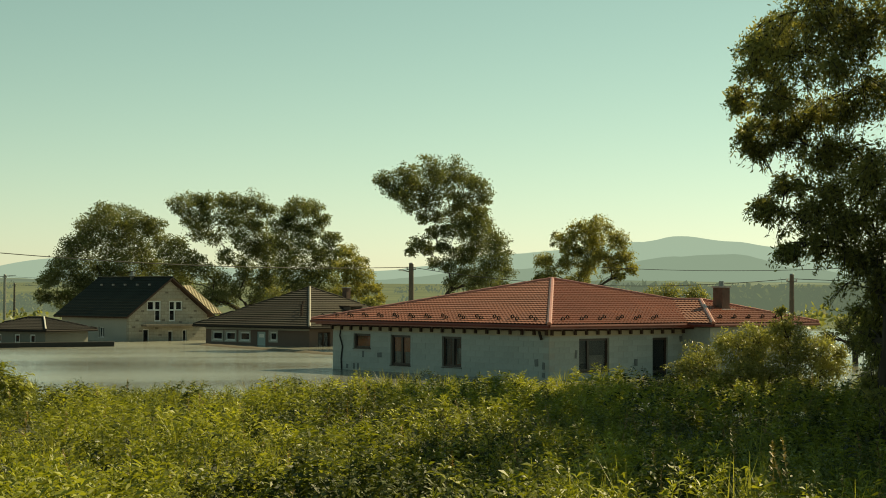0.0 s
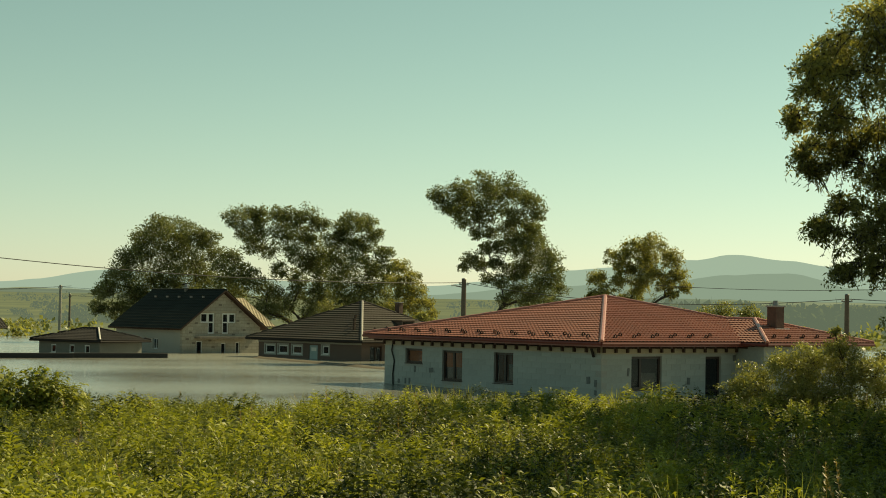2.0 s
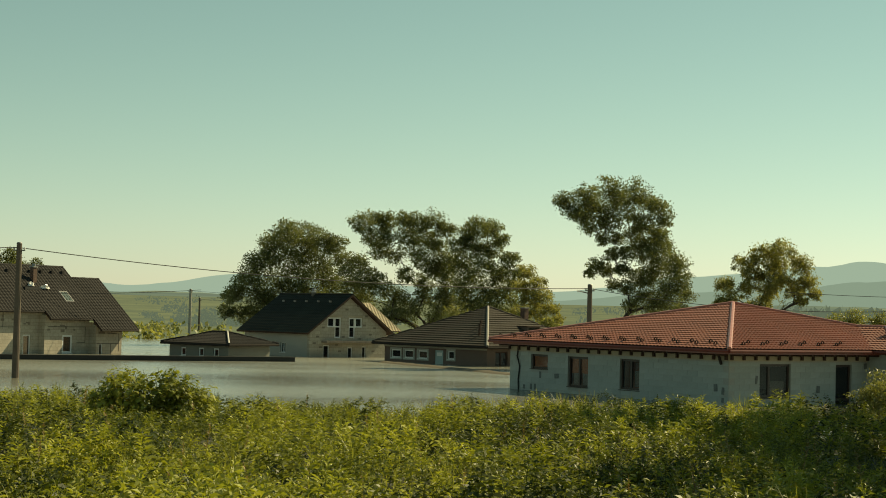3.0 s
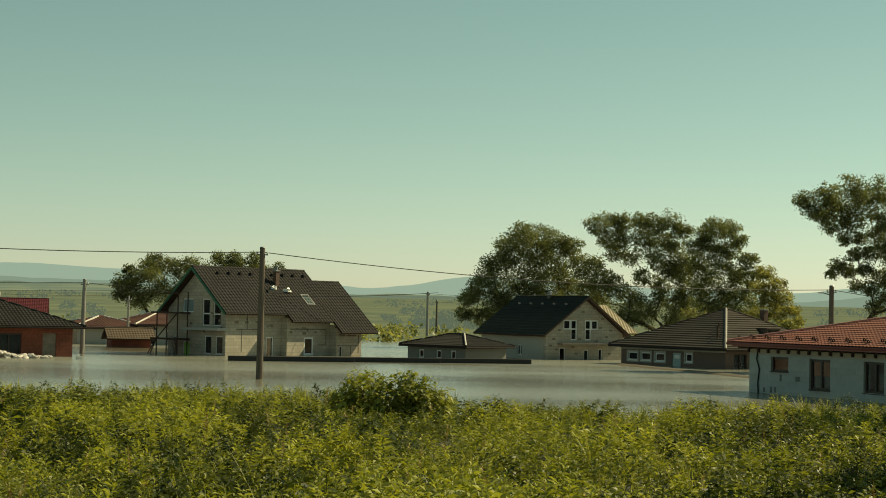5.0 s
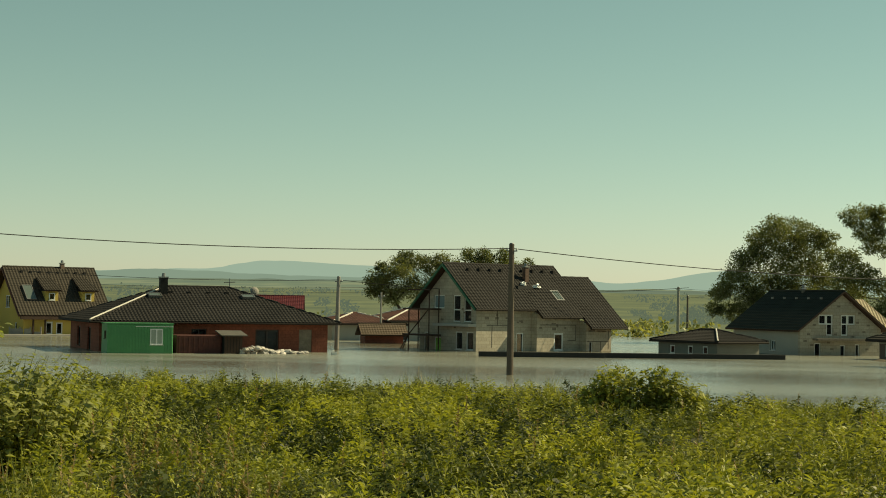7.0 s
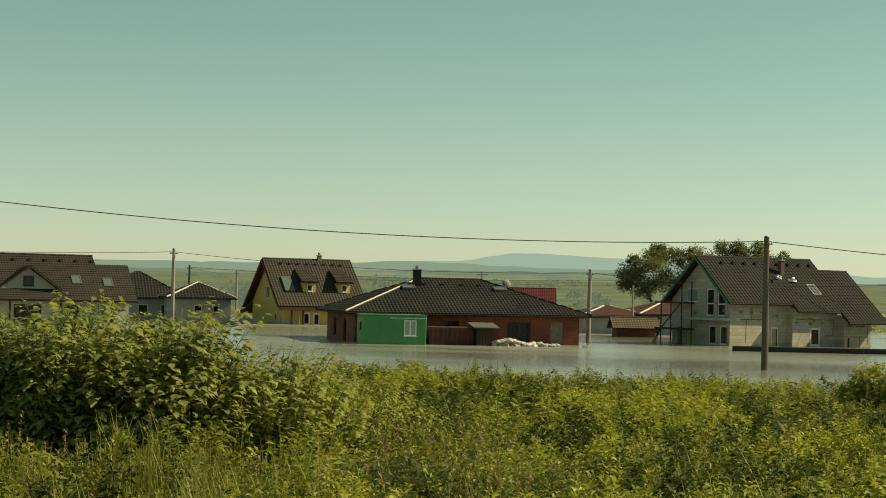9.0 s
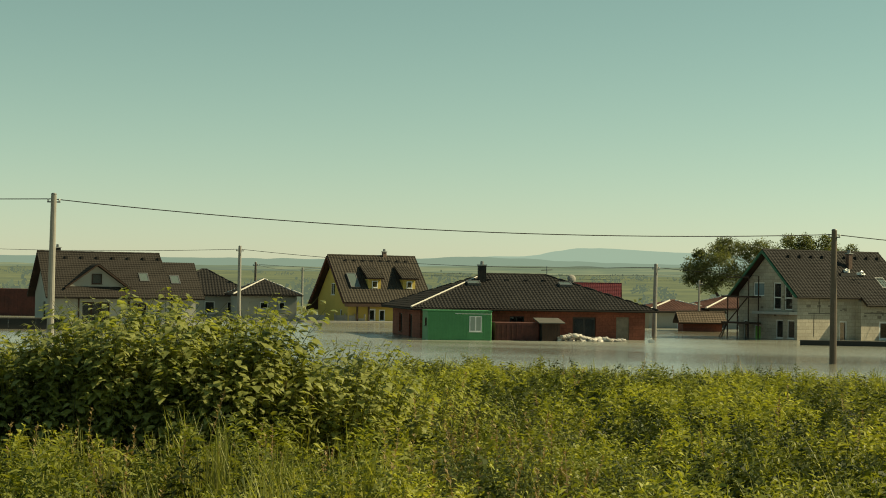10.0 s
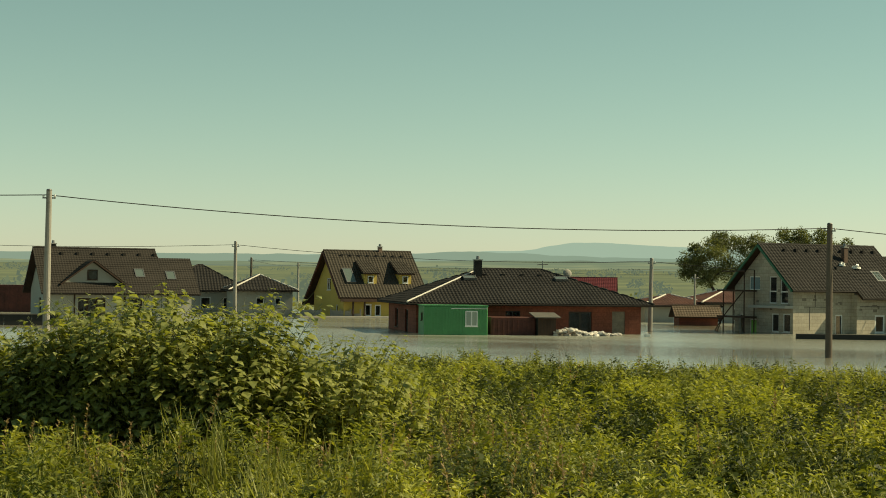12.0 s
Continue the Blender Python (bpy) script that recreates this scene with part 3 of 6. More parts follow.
            part("rafter", bm, M_DARKWOOD, h)
    # orange sheets behind two panes stand in for warm light in the glass
    for s0, s1, z0, z1 in ((11.87, 12.9, 1.12, 1.62), (9.0, 9.5, 0.95, 1.6), (9.63, 10.15, 0.95, 1.6)):
        bm = bmesh.new()
        fbox(bm, face_b(), s0, s1, 0.16, 0.175, z0, z1)
        part("blind", bm, M_PANE_LIGHT, h, "orange-brown blind")
    for s0, s1, z0, z1 in ((9.0, 9.5, 0.42, 0.95), (9.63, 10.15, 0.42, 0.95), (5.55, 5.98, 0.5, 1.2), (2.5, 3.5, 0.42, 1.0)):
        bm = bmesh.new()
        fbox(bm, face_b() if s0 > 4 else face_a(), s0, s1, 0.25, 0.265, z0, z1)
        part("sheet", bm, M_WHITEWALL, h, "pale sheet behind the glass")
    # snow guards in a row above the eaves
    gm_ = bpy.data.meshes.new("snow_guard")
    bm = bmesh.new()
    tube(bm, [(-0.08, 0, 0.0), (-0.06, 0, 0.10), (0.0, 0, 0.14), (0.08, 0, 0.10), (0.10, 0, 0.02)], 0.03, 6)
    box(bm, -0.05, 0.05, -0.02, 0.18, 0.0, 0.04)
    bm.to_mesh(gm_)
    bm.free()
    gm_.materials.append(M_DKGUTTER)
    rise = (za - ze) / (cx - X0)
    for k in range(27):
        for side in range(2):
            t = 0.6 + k * 0.56
            if side == 0 and t > 6.9:
                continue
            g = new("snow_guard", gm_)
            g.parent = h
            q = 0.55 + (0.28 if k % 2 else 0.0)
            if side == 0:
                g.matrix_local = pose(t, Y0 + q, ze + rise * q + 0.13)
            else:
                g.matrix_local = pose(X0 + q, t, ze + rise * q + 0.13, 0, 0, -90)
    for k in range(6):
        g = new("snow_guard", gm_)
        g.parent = h
        g.matrix_local = pose(wx0 + 0.7 + k, wc0[1] + 0.6, ze + 0.33)
    # downpipe and cable on the side wall
    bm = bmesh.new()
    tube(bm, [(-0.05, 13.9, 2.05), (-0.06, 14.0, 1.6), (-0.05, 13.8, 1.1), (-0.05, 13.9, 0.5), (-0.05, 13.85, -0.3)], 0.035, 6)
    part("cable", bm, M_BLACKWALL, h)
    bm = bmesh.new()
    tube(bm, [(-0.25, 0.35, 2.06), (-0.12, 0.35, 1.75), (-0.10, 0.35, 1.7)], 0.06, 8)
    part("downpipe", bm, M_DKGUTTER, h)
    for fm, s, z, w_, hh in ((face_b(), 12.2, 0.62, 0.14, 0.3), (face_b(), 10.9, 0.66, 0.3, 0.22), (face_b(), 13.4, 0.06, 0.16, 0.2), (face_b(), 12.9, 0.06, 0.12, 0.26), (face_b(), 12.6, 0.06, 0.12, 0.26), (face_b(), 0.62, 0.58, 0.2, 0.3), (face_b(), 0.25, 0.45, 0.14, 0.3), (face_b(), 0.25, 0.12, 0.14, 0.2), (face_a(), 1.5, 0.9, 0.12, 0.35), (face_a(), 5.2, 0.5, 0.2, 0.3), (face_a(), 8.2, 1.5, 0.2, 0.25)):
        bm = bmesh.new()
        fbox(bm, fm, s, s + w_, -0.03, -0.02, z, z + hh)
        bmesh.ops.rotate(bm, verts=bm.verts, cent=Vector(fm(s, 0, z)), matrix=Matrix.Rotation(0.12 * math.sin(s * 9), 3, Vector(fm(0, 1, 0)) - Vector(fm(0, 0, 0))))
        part("mortar_patch", bm, M_DKPATCH, h, "dark mortar smear")
    return h


# orange of the warm light in the panes, put into a sheet's colour
M_PANE_LIGHT = mat("orange_blind", (0.80, 0.26, 0.10), 0.8, 0.15)
M_DKPATCH = mat("grey_mortar_smear", (0.15, 0.16, 0.16), 0.95, 0.3, 6, 30, 0.2)


def brown_house():
    h = tagged(thing("house", 23.34, 112.61, 0, 33.3), "brown single-storey house with dark hip roof and white windows, flooded", "house", "houses in the flood")
    La, Lb = 10.5, 10.5
    B_ = [(8.75, 9.77, 0.3, 0.9), (7.39, 8.39, 0.3, 0.9), (5.93, 6.92, 0.3, 0.9), (4.33, 5.18, -0.8, 0.95), (3.2, 3.87, 0.35, 0.95)]
    A_ = [(0.82, 2.03, -0.6, 1.0)]
    wall(h, face_a(), 0, La, 1.4, A_, M_BROWNRENDER)
    wall(h, face_b(), 0.3, Lb, 1.4, B_, M_BROWNRENDER)
    wall(h, face_c(La), 0.3, Lb, 1.4, [], M_BROWNRENDER)
    wall(h, face_d(Lb), 0.3, La - 0.3, 1.4, [], M_BROWNRENDER)
    for o in B_[:3] + B_[4:]:
        window(h, face_b(), *o, M_WHITEPVC, 0, bar=0.09, deep=0.04)
        bm = bmesh.new()
        for a, b, c, d in ((o[0] - .12, o[0], o[2] - .12, o[3] + .12), (o[1], o[1] + .12, o[2] - .12, o[3] + .12), (o[0], o[1], o[3], o[3] + .12), (o[0], o[1], o[2] - .12, o[2] - .036)):
            fbox(bm, face_b(), a, b, -0.02, -0.003, c, d)
        part("window_surround", bm, M_WHITEWALL, h, "pale painted window surround")
    bm = bmesh.new()
    fbox(bm, face_b(), 4.33, 5.18, 0.05, 0.12, -0.8, 0.95)
    d_ = part("door", bm, M_DOORBLUE, h, "pale blue door")
    bm = bmesh.new()
    fbox(bm, face_b(), 4.5, 5.0, 0.035, 0.05, 0.55, 0.8)
    part("pane", bm, M_WHITE, d_)
    window(h, face_a(), *A_[0], M_DARKWOOD, 1, bar=0.09)
    bm = bmesh.new()
    fbox(bm, face_b(), 0.0, Lb, -0.06, -0.003, 1.08, 1.36)
    part("band", bm, M_WHITEWALL, h, "pale band under the eaves")
    o, ze = 0.65, 1.28
    c = [(-o, -o, ze), (La + o, -o, ze), (La + o, Lb + o, ze), (-o, Lb + o, ze)]
    ap = (La / 2, Lb / 2, 3.98)
    for a, b in zip(c, c[1:] + c[:1]):
        tiles(h, a, b, ap, ap, M_BROWNROOF, 0.36, 0.3, 0.02, 0.05)
        gutter(h, a, b, M_DKGUTTER, 0.09)
    for k, a in enumerate(c):
        cap(h, a, ap, M_HIPDIM if k == 0 else M_BROWNROOF, 0.10)
    bm = bmesh.new()
    box(bm, 5.3, 6.6, 1.3, 2.9, 2.1, 2.72)
    dm = part("dormer", bm, M_BROWNRENDER, h)
    bm = bmesh.new()
    box(bm, 5.2, 6.7, 1.2, 3.0, 2.72, 2.79)
    part("dormer_roof", bm, M_DARKWOOD, dm)
    bm = bmesh.new()
    box(bm, 5.42, 6.48, 1.27, 1.297, 2.32, 2.66)
    part("pane", bm, M_GLASS, dm)
    chimney(h, 8.2, 4.4, 2.5, 4.05, 0.42, M_REDCHIM, pot=False)
    for x, y in ((1.2, 1.4), (1.8, 2.0), (2.4, 2.6), (3.0, 3.1)):
        bm = bmesh.new()
        box(bm, x - 0.45, x - 0.3, y + 0.1, y + 0.25, 1.5 + x * 0.42, 1.85 + x * 0.42)
        part("roof_hook", bm, M_DARKWOOD, h)


M_DOORBLUE = mat("pale_blue_door", (0.33, 0.42, 0.42), 0.5, 0.08)


def gable_top(w, eave, apex, over=0.0):
    return lambda s: eave + (apex - eave) * (1 - abs(s - w / 2) / (w / 2))


def gabled_house():
    h = tagged(thing("house", 12.68, 127.37, 0, 29.3), "unplastered gabled house with dark roof and white balcony doors, flooded", "house", "houses in the flood")
    La, Lb = 7.3, 9.0
    ez, az = 1.98, 4.62
    A_ = [(1.63, 2.32, 2.3, 3.05), (2.32, 2.92, 1.48, 3.05), (3.66, 4.26, 1.48, 3.05), (4.26, 4.93, 2.3, 3.05), (1.27, 1.85, -0.3, 0.93), (3.57, 4.05, -0.8, 0.78), (4.95, 5.35, -0.4, 0.85)]
    wall(h, face_a(), 0, La, gable_top(La, ez, az), A_, M_CREAM, breaks=(La / 2,), label="bare cream block gable wall")
    wall(h, face_b(), 0.3, Lb, ez, [(3.2, 3.9, 0.25, 1.05)], M_WHITEWALL)
    wall(h, face_c(La), 0.3, Lb, ez, [], M_CREAM)
    wall(h, face_d(Lb), 0.3, La - 0.3, gable_top(La, ez, az), [], M_CREAM, breaks=(La / 2,))
    window(h, face_b(), 3.2, 3.9, 0.25, 1.05, M_WHITEPVC, 1)
    for k, o in enumerate(A_):
        window(h, face_a(), *o, M_WHITEPVC, 0, 0.55 if k in (1, 2) else 0, bar=0.10 if k < 4 else 0.08, deep=0.05, name="door" if k in (1, 2, 5) else "window", sill=False)
    for a, b in ((1.55, 3.0), (3.6, 5.0)):
        bm = bmesh.new()
        fbox(bm, face_a(), a, b, -0.012, -0.003, 3.05, 3.22)
        part("lintel", bm, M_SOFFIT, h)
    bm = bmesh.new()
    fbox(bm, face_a(), 1.1, 6.2, -0.7, -0.003, 1.12, 1.27)
    part("balcony_slab", bm, M_STAIN, h, "bare concrete balcony slab")
    o = 0.45
    rz = az + 0.1
    s_ = (az - ez) / (La / 2)
    ez2 = ez - s_ * o + 0.1
    tiles(h, (-o, Lb + o, ez2), (-o, -o, ez2), (La / 2, -o, rz), (La / 2, Lb + o, rz), M_FELT, 0.35, 0.3, 0.012, 0.02, label="dark green-black roof face")
    tiles(h, (La + o, -o, ez2), (La + o, Lb + o, ez2), (La / 2, Lb + o, rz), (La / 2, -o, rz), M_FELT, 0.35, 0.3, 0.012, 0.02)
    cap(h, (La / 2, -o, rz), (La / 2, Lb + o, rz), M_FELT, 0.09, name="ridge_cap")
    # rear cross roof with pale tiles, seen past the gable
    tiles(h, (7.9, 3.0, 1.95), (11.1, 3.0, 1.95), (9.0, 4.6, 4.2), (7.4, 4.6, 4.2), M_TANROOF, label="pale tan tiled roof face in the sun")
    tiles(h, (11.1, 6.2, 1.95), (7.3, 6.2, 1.95), (7.3, 4.6, 4.2), (9.0, 4.6, 4.2), M_TANROOF)
    wall(h, face_a(3.8), 7.3, 10.7, 1.95, [], M_CREAM)
    wall(h, face_c(10.7), 4.1, 7.6, 2.1, [], M_CREAM)
    chimney(h, 3.5, 4.6, 4.3, 4.98, 0.24, M_MORTARDARK, pot=True)
    for k in range(5):
        bm = bmesh.new()
        box(bm, 2.5, 2.62, 0.9 + k * 1.6, 1.1 + k * 1.6, 4.2, 4.34)
        part("roof_vent", bm, M_STEEL, h)
    for s, z in ((0.9, 0.7), (2.4, 0.9), (3.0, 1.5), (5.6, 1.7), (5.9, 0.4), (3.3, 3.6), (2.9, 4.0), (4.4, 3.9), (6.4, 1.3), (0.6, 1.5), (2.0, 3.5), (5.2, 3.1), (5.0, 2.4), (1.1, 2.2), (0.3, 1.0), (6.0, 2.2), (4.6, 1.35), (2.7, 0.4)):
        bm = bmesh.new()
        fbox(bm, face_a(), s, s + 0.28, -0.01, -0.003, z, z + 0.14)
        part("mortar_patch", bm, M_STAIN, h)


def white_house():
    h = tagged(thing("house", -10.84, 120.51, 0, 45.1), "unplastered two-storey house with dark tiled roof and scaffold, flooded", "house", "houses in the flood")
    La, Lb, ez, az = 13.4, 6.56, 3.3, 6.1
    m = M_CREAM
    B_ = [(5.55, 6.05, -0.1, 1.3), (4.0, 4.8, -0.1, 0.95), (1.55, 2.35, 0.08, 1.4), (0.3, 1.12, 0.08, 1.4),
          (3.65, 4.9, 3.05, 4.05), (1.8, 2.65, 2.1, 4.05), (0.55, 1.42, 2.1, 4.0)]
    A_ = [(3.85, 4.55, -0.5, 1.36)]
    gt = gable_top(Lb, ez, az)
    wall(h, face_b(), 0, Lb, gt, B_, m, breaks=(Lb / 2,), label="bare pale block gable wall")
    wall(h, face_a(), 0.3, 5.6, 3.3, A_, m)
    bay = [(7.0, 7.95, 0.05, 1.36)]
    wall(h, face_a(-0.62), 5.3, 9.6, 2.78, bay, m)
    wall(h, face_b(5.3), -0.32, 0.0, 2.95, [], m)
    wall(h, face_a(-1.35), 9.6, 12.2, 2.1, [(9.9, 10.25, -0.4, 0.75)], m)
    wall(h, face_b(9.6), -1.05, -0.62, 2.3, [], m)
    wall(h, face_c(12.2), -1.05, Lb, 1.7, [], m)
    wall(h, face_d(Lb), 0.3, 11.9, 2.9, [], m)
    for k, o in enumerate(B_):
        window(h, face_b(), *o, M_WHITEPVC, 0, 0.45 if k in (5, 6) else 0, bar=0.08, deep=0.06, glass=M_LIME if k == 1 else M_BLUEPANE if k == 4 else None, sill=k < 4)
    window(h, face_a(), *A_[0], M_WHITEPVC, 0, bar=0.09, deep=0.05, name="door", sill=False)
    window(h, face_a(-0.62), *bay[0], M_WHITEPVC, 0, bar=0.13, deep=0.03)
    window(h, face_a(-1.35), 9.9, 10.25, -0.4, 0.75, M_WHITEPVC, 0, bar=0.06, deep=0.03)
    bm = bmesh.new()
    fbox(bm, face_b(), 0.0, 4.1, -0.75, -0.003, 1.78, 1.98)
    part("balcony_slab", bm, M_MORTAR, h, "bare concrete balcony slab")
    # roof: one long slope that steps down further over the bay and the end
    o = 0.55
    s_ = (az - ez) / (Lb / 2)
    rz = az + 0.15
    ry = Lb / 2

    def low(y):
        return (rz - s_ * (ry - y))
    for x0, x1, y in ((-o, 5.3, -o), (5.3, 9.4, -1.15)):
        tiles(h, (x0, y, low(y)), (x1, y, low(y)), (x1, ry, rz), (x0, ry, rz), M_DARKROOF, 0.34, 0.30, 0.048, 0.022, label="dark grey tiled roof face")
    tiles(h, (9.4, -2.05, low(-2.05)), (13.2, -2.05, low(-2.05)), (13.2, ry - 0.95, low(ry - 0.95)), (9.4, ry - 0.95, low(ry - 0.95)), M_DARKROOF, 0.34, 0.30, 0.048, 0.022)
    tiles(h, (9.4, ry - 0.95, low(ry - 0.95)), (10.4, ry - 0.95, low(ry - 0.95)), (10.4, ry, rz), (9.4, ry, rz), M_DARKROOF, 0.34, 0.30, 0.048, 0.022)
    tiles(h, (13.2, Lb + o, low(-o)), (-o, Lb + o, low(-o)), (-o, ry, rz), (10.4, ry, rz), M_DARKROOF)
    cap(h, (-o, ry, rz), (10.4, ry, rz), M_DARKROOF, 0.10, name="ridge_cap")
    cap(h, (10.4, ry - 0.95, low(ry - 0.95)), (13.2, ry - 0.95, low(ry - 0.95)), M_DARKROOF, 0.10, name="ridge_cap")
    wall(h, face_b(10.3), ry - 0.9, Lb, lambda s: rz - abs(s - ry) * s_ - 0.15, [], m, z0=2.0, th=0.1, breaks=(ry,))
    gutter(h, (-o, -o - .05, low(-o)), (5.3, -o - .05, low(-o)), M_DKGUTTER)
    gutter(h, (5.3, -1.2, low(-1.15)), (9.4, -1.2, low(-1.15)), M_DKGUTTER)
    gutter(h, (9.4, -2.1, low(-2.05)), (13.2, -2.1, low(-2.05)), M_DKGUTTER)
    for a in ((-o, -o, low(-o)), (-o, Lb + o, low(-o))):
        bm = bmesh.new()
        tube(bm, [Vector(a) + Vector((-.02, 0, .02)), (-o - .02, ry, rz + .02)], 0.10, 4)
        part("verge_board", bm, M_GREENTRIM, h, "green verge board")
    rl = Vector((0, ry, rz)) - Vector((0, -o, low(-o)))
    roof_light(h, (8.4, 0.7, low(0.7)), (1, 0, 0), rl, 0.8, 1.15)
    for k in range(9):
        bm = bmesh.new()
        x = 1.3 + k * 1.05
        box(bm, x, x + 0.2, ry - 0.75, ry - 0.5, low(ry - .6) + 0.05, low(ry - .6) + 0.32)
        part("roof_vent", bm, M_DARKROOF, h)
    chimney(h, 6.35, 1.9, low(1.9) - 0.3, low(1.9) + 1.15, 0.34, M_REDCHIM, pot=True)
    bm = bmesh.new()
    box(bm, 4.9, 6.3, 1.1, 1.5, low(1.2) + 0.10, low(1.2) + 0.32)
    part("roof_ledge", bm, M_BLACKWALL, h)
    for x, y in ((5.7, 1.45), (6.95, 1.25)):
        bm = bmesh.new()
        bmesh.ops.create_icosphere(bm, subdivisions=2, radius=0.2)
        for v in bm.verts:
            v.co = Vector((v.co.x * 1.3, v.co.y, v.co.z * 0.8)) * (1 + 1.1 * noise.noise(v.co * 7 + Vector((x, 0, 0)))) + Vector((x, y, low(y) + 0.28))
        part("white_bundle", bm, M_WHITE, h, "white plastic bundle")
    # chases cut for cables
    for fm, segs in ((face_a(), (((1.0, 1.9), (3.6, 1.9)), ((2.0, 1.9), (2.0, 3.0)), ((1.5, 0.3), (1.5, 1.9)))), (face_a(-0.62), (((5.6, 1.95), (9.2, 1.95)), ((9.2, 1.95), (9.2, 0.8)), ((8.4, 0.8), (9.2, 0.8)))), (face_a(-1.35), (((9.7, 0.75), (11.9, 0.75)), ((11.1, 0.75), (11.1, 0.1)), ((11.9, 0.2), (11.9, 1.5))))):
        for (s0, z0), (s1, z1) in segs:
            bm = bmesh.new()
            fbox(bm, fm, min(s0, s1) - .025, max(s0, s1) + .025, -0.012, -0.003, min(z0, z1) - .025, max(z0, z1) + .025)
            part("cable_run", bm, M_CHASE, h)
    # smears of mortar on the bare blocks
    rng = random.Random(8)
    for fm, s0, s1, z1 in ((face_b(), 0.2, 6.2, 3.2), (face_a(), 0.4, 5.0, 2.9), (face_a(-0.62), 5.5, 9.3, 2.3), (face_a(-1.35), 9.8, 12.0, 1.7)):
        for _ in range(7):
            a, z, wd = rng.uniform(s0, s1 - 0.5), rng.uniform(1.45, z1 - 0.2), rng.uniform(0.15, 0.5)
            bm = bmesh.new()
            fbox(bm, fm, a, a + wd, -0.009, -0.003, z, z + rng.uniform(0.08, 0.22))
            part("mortar_patch", bm, M_STAIN, h)
    # scaffold before the gable
    sc = tagged(thing("scaffold", *(h.matrix_world @ Vector((-1.0, 4.9, 0))).xy, 0, 45.1), "dark steel and timber scaffold with braces beside the gable", "scaffold")
    for x in (-0.35, 0.55):
        for y in (-1.15, 1.25):
            bm = bmesh.new()
            tube(bm, [(x, y, -1.5), (x, y, 4.5 if y < 0 else 3.0)], 0.05, 6)
            part("standard", bm, M_DARKWOOD, sc)
    for z in (1.1, 3.0):
        bm = bmesh.new()
        box(bm, -0.45, 0.6, -1.4, 1.9, z - 0.07, z + 0.05)
        part("deck_board", bm, M_DARKWOOD, sc)
    for a, b in (((-0.4, 1.2, 1.1), (-0.9, 2.6, -1.2)), ((-0.4, 1.2, 1.1), (-0.9, 2.0, -1.2)), ((-0.4, -1.1, 1.1), (-0.9, -1.8, -1.2)), ((-0.35, -1.15, 4.4), (-0.35, 1.4, 4.4)), ((-0.35, 1.25, 1.1), (-0.35, -1.1, 3.0))):
        bm = bmesh.new()
        tube(bm, [a, b], 0.045, 6)
        part("brace", bm, M_DARKWOOD, sc)


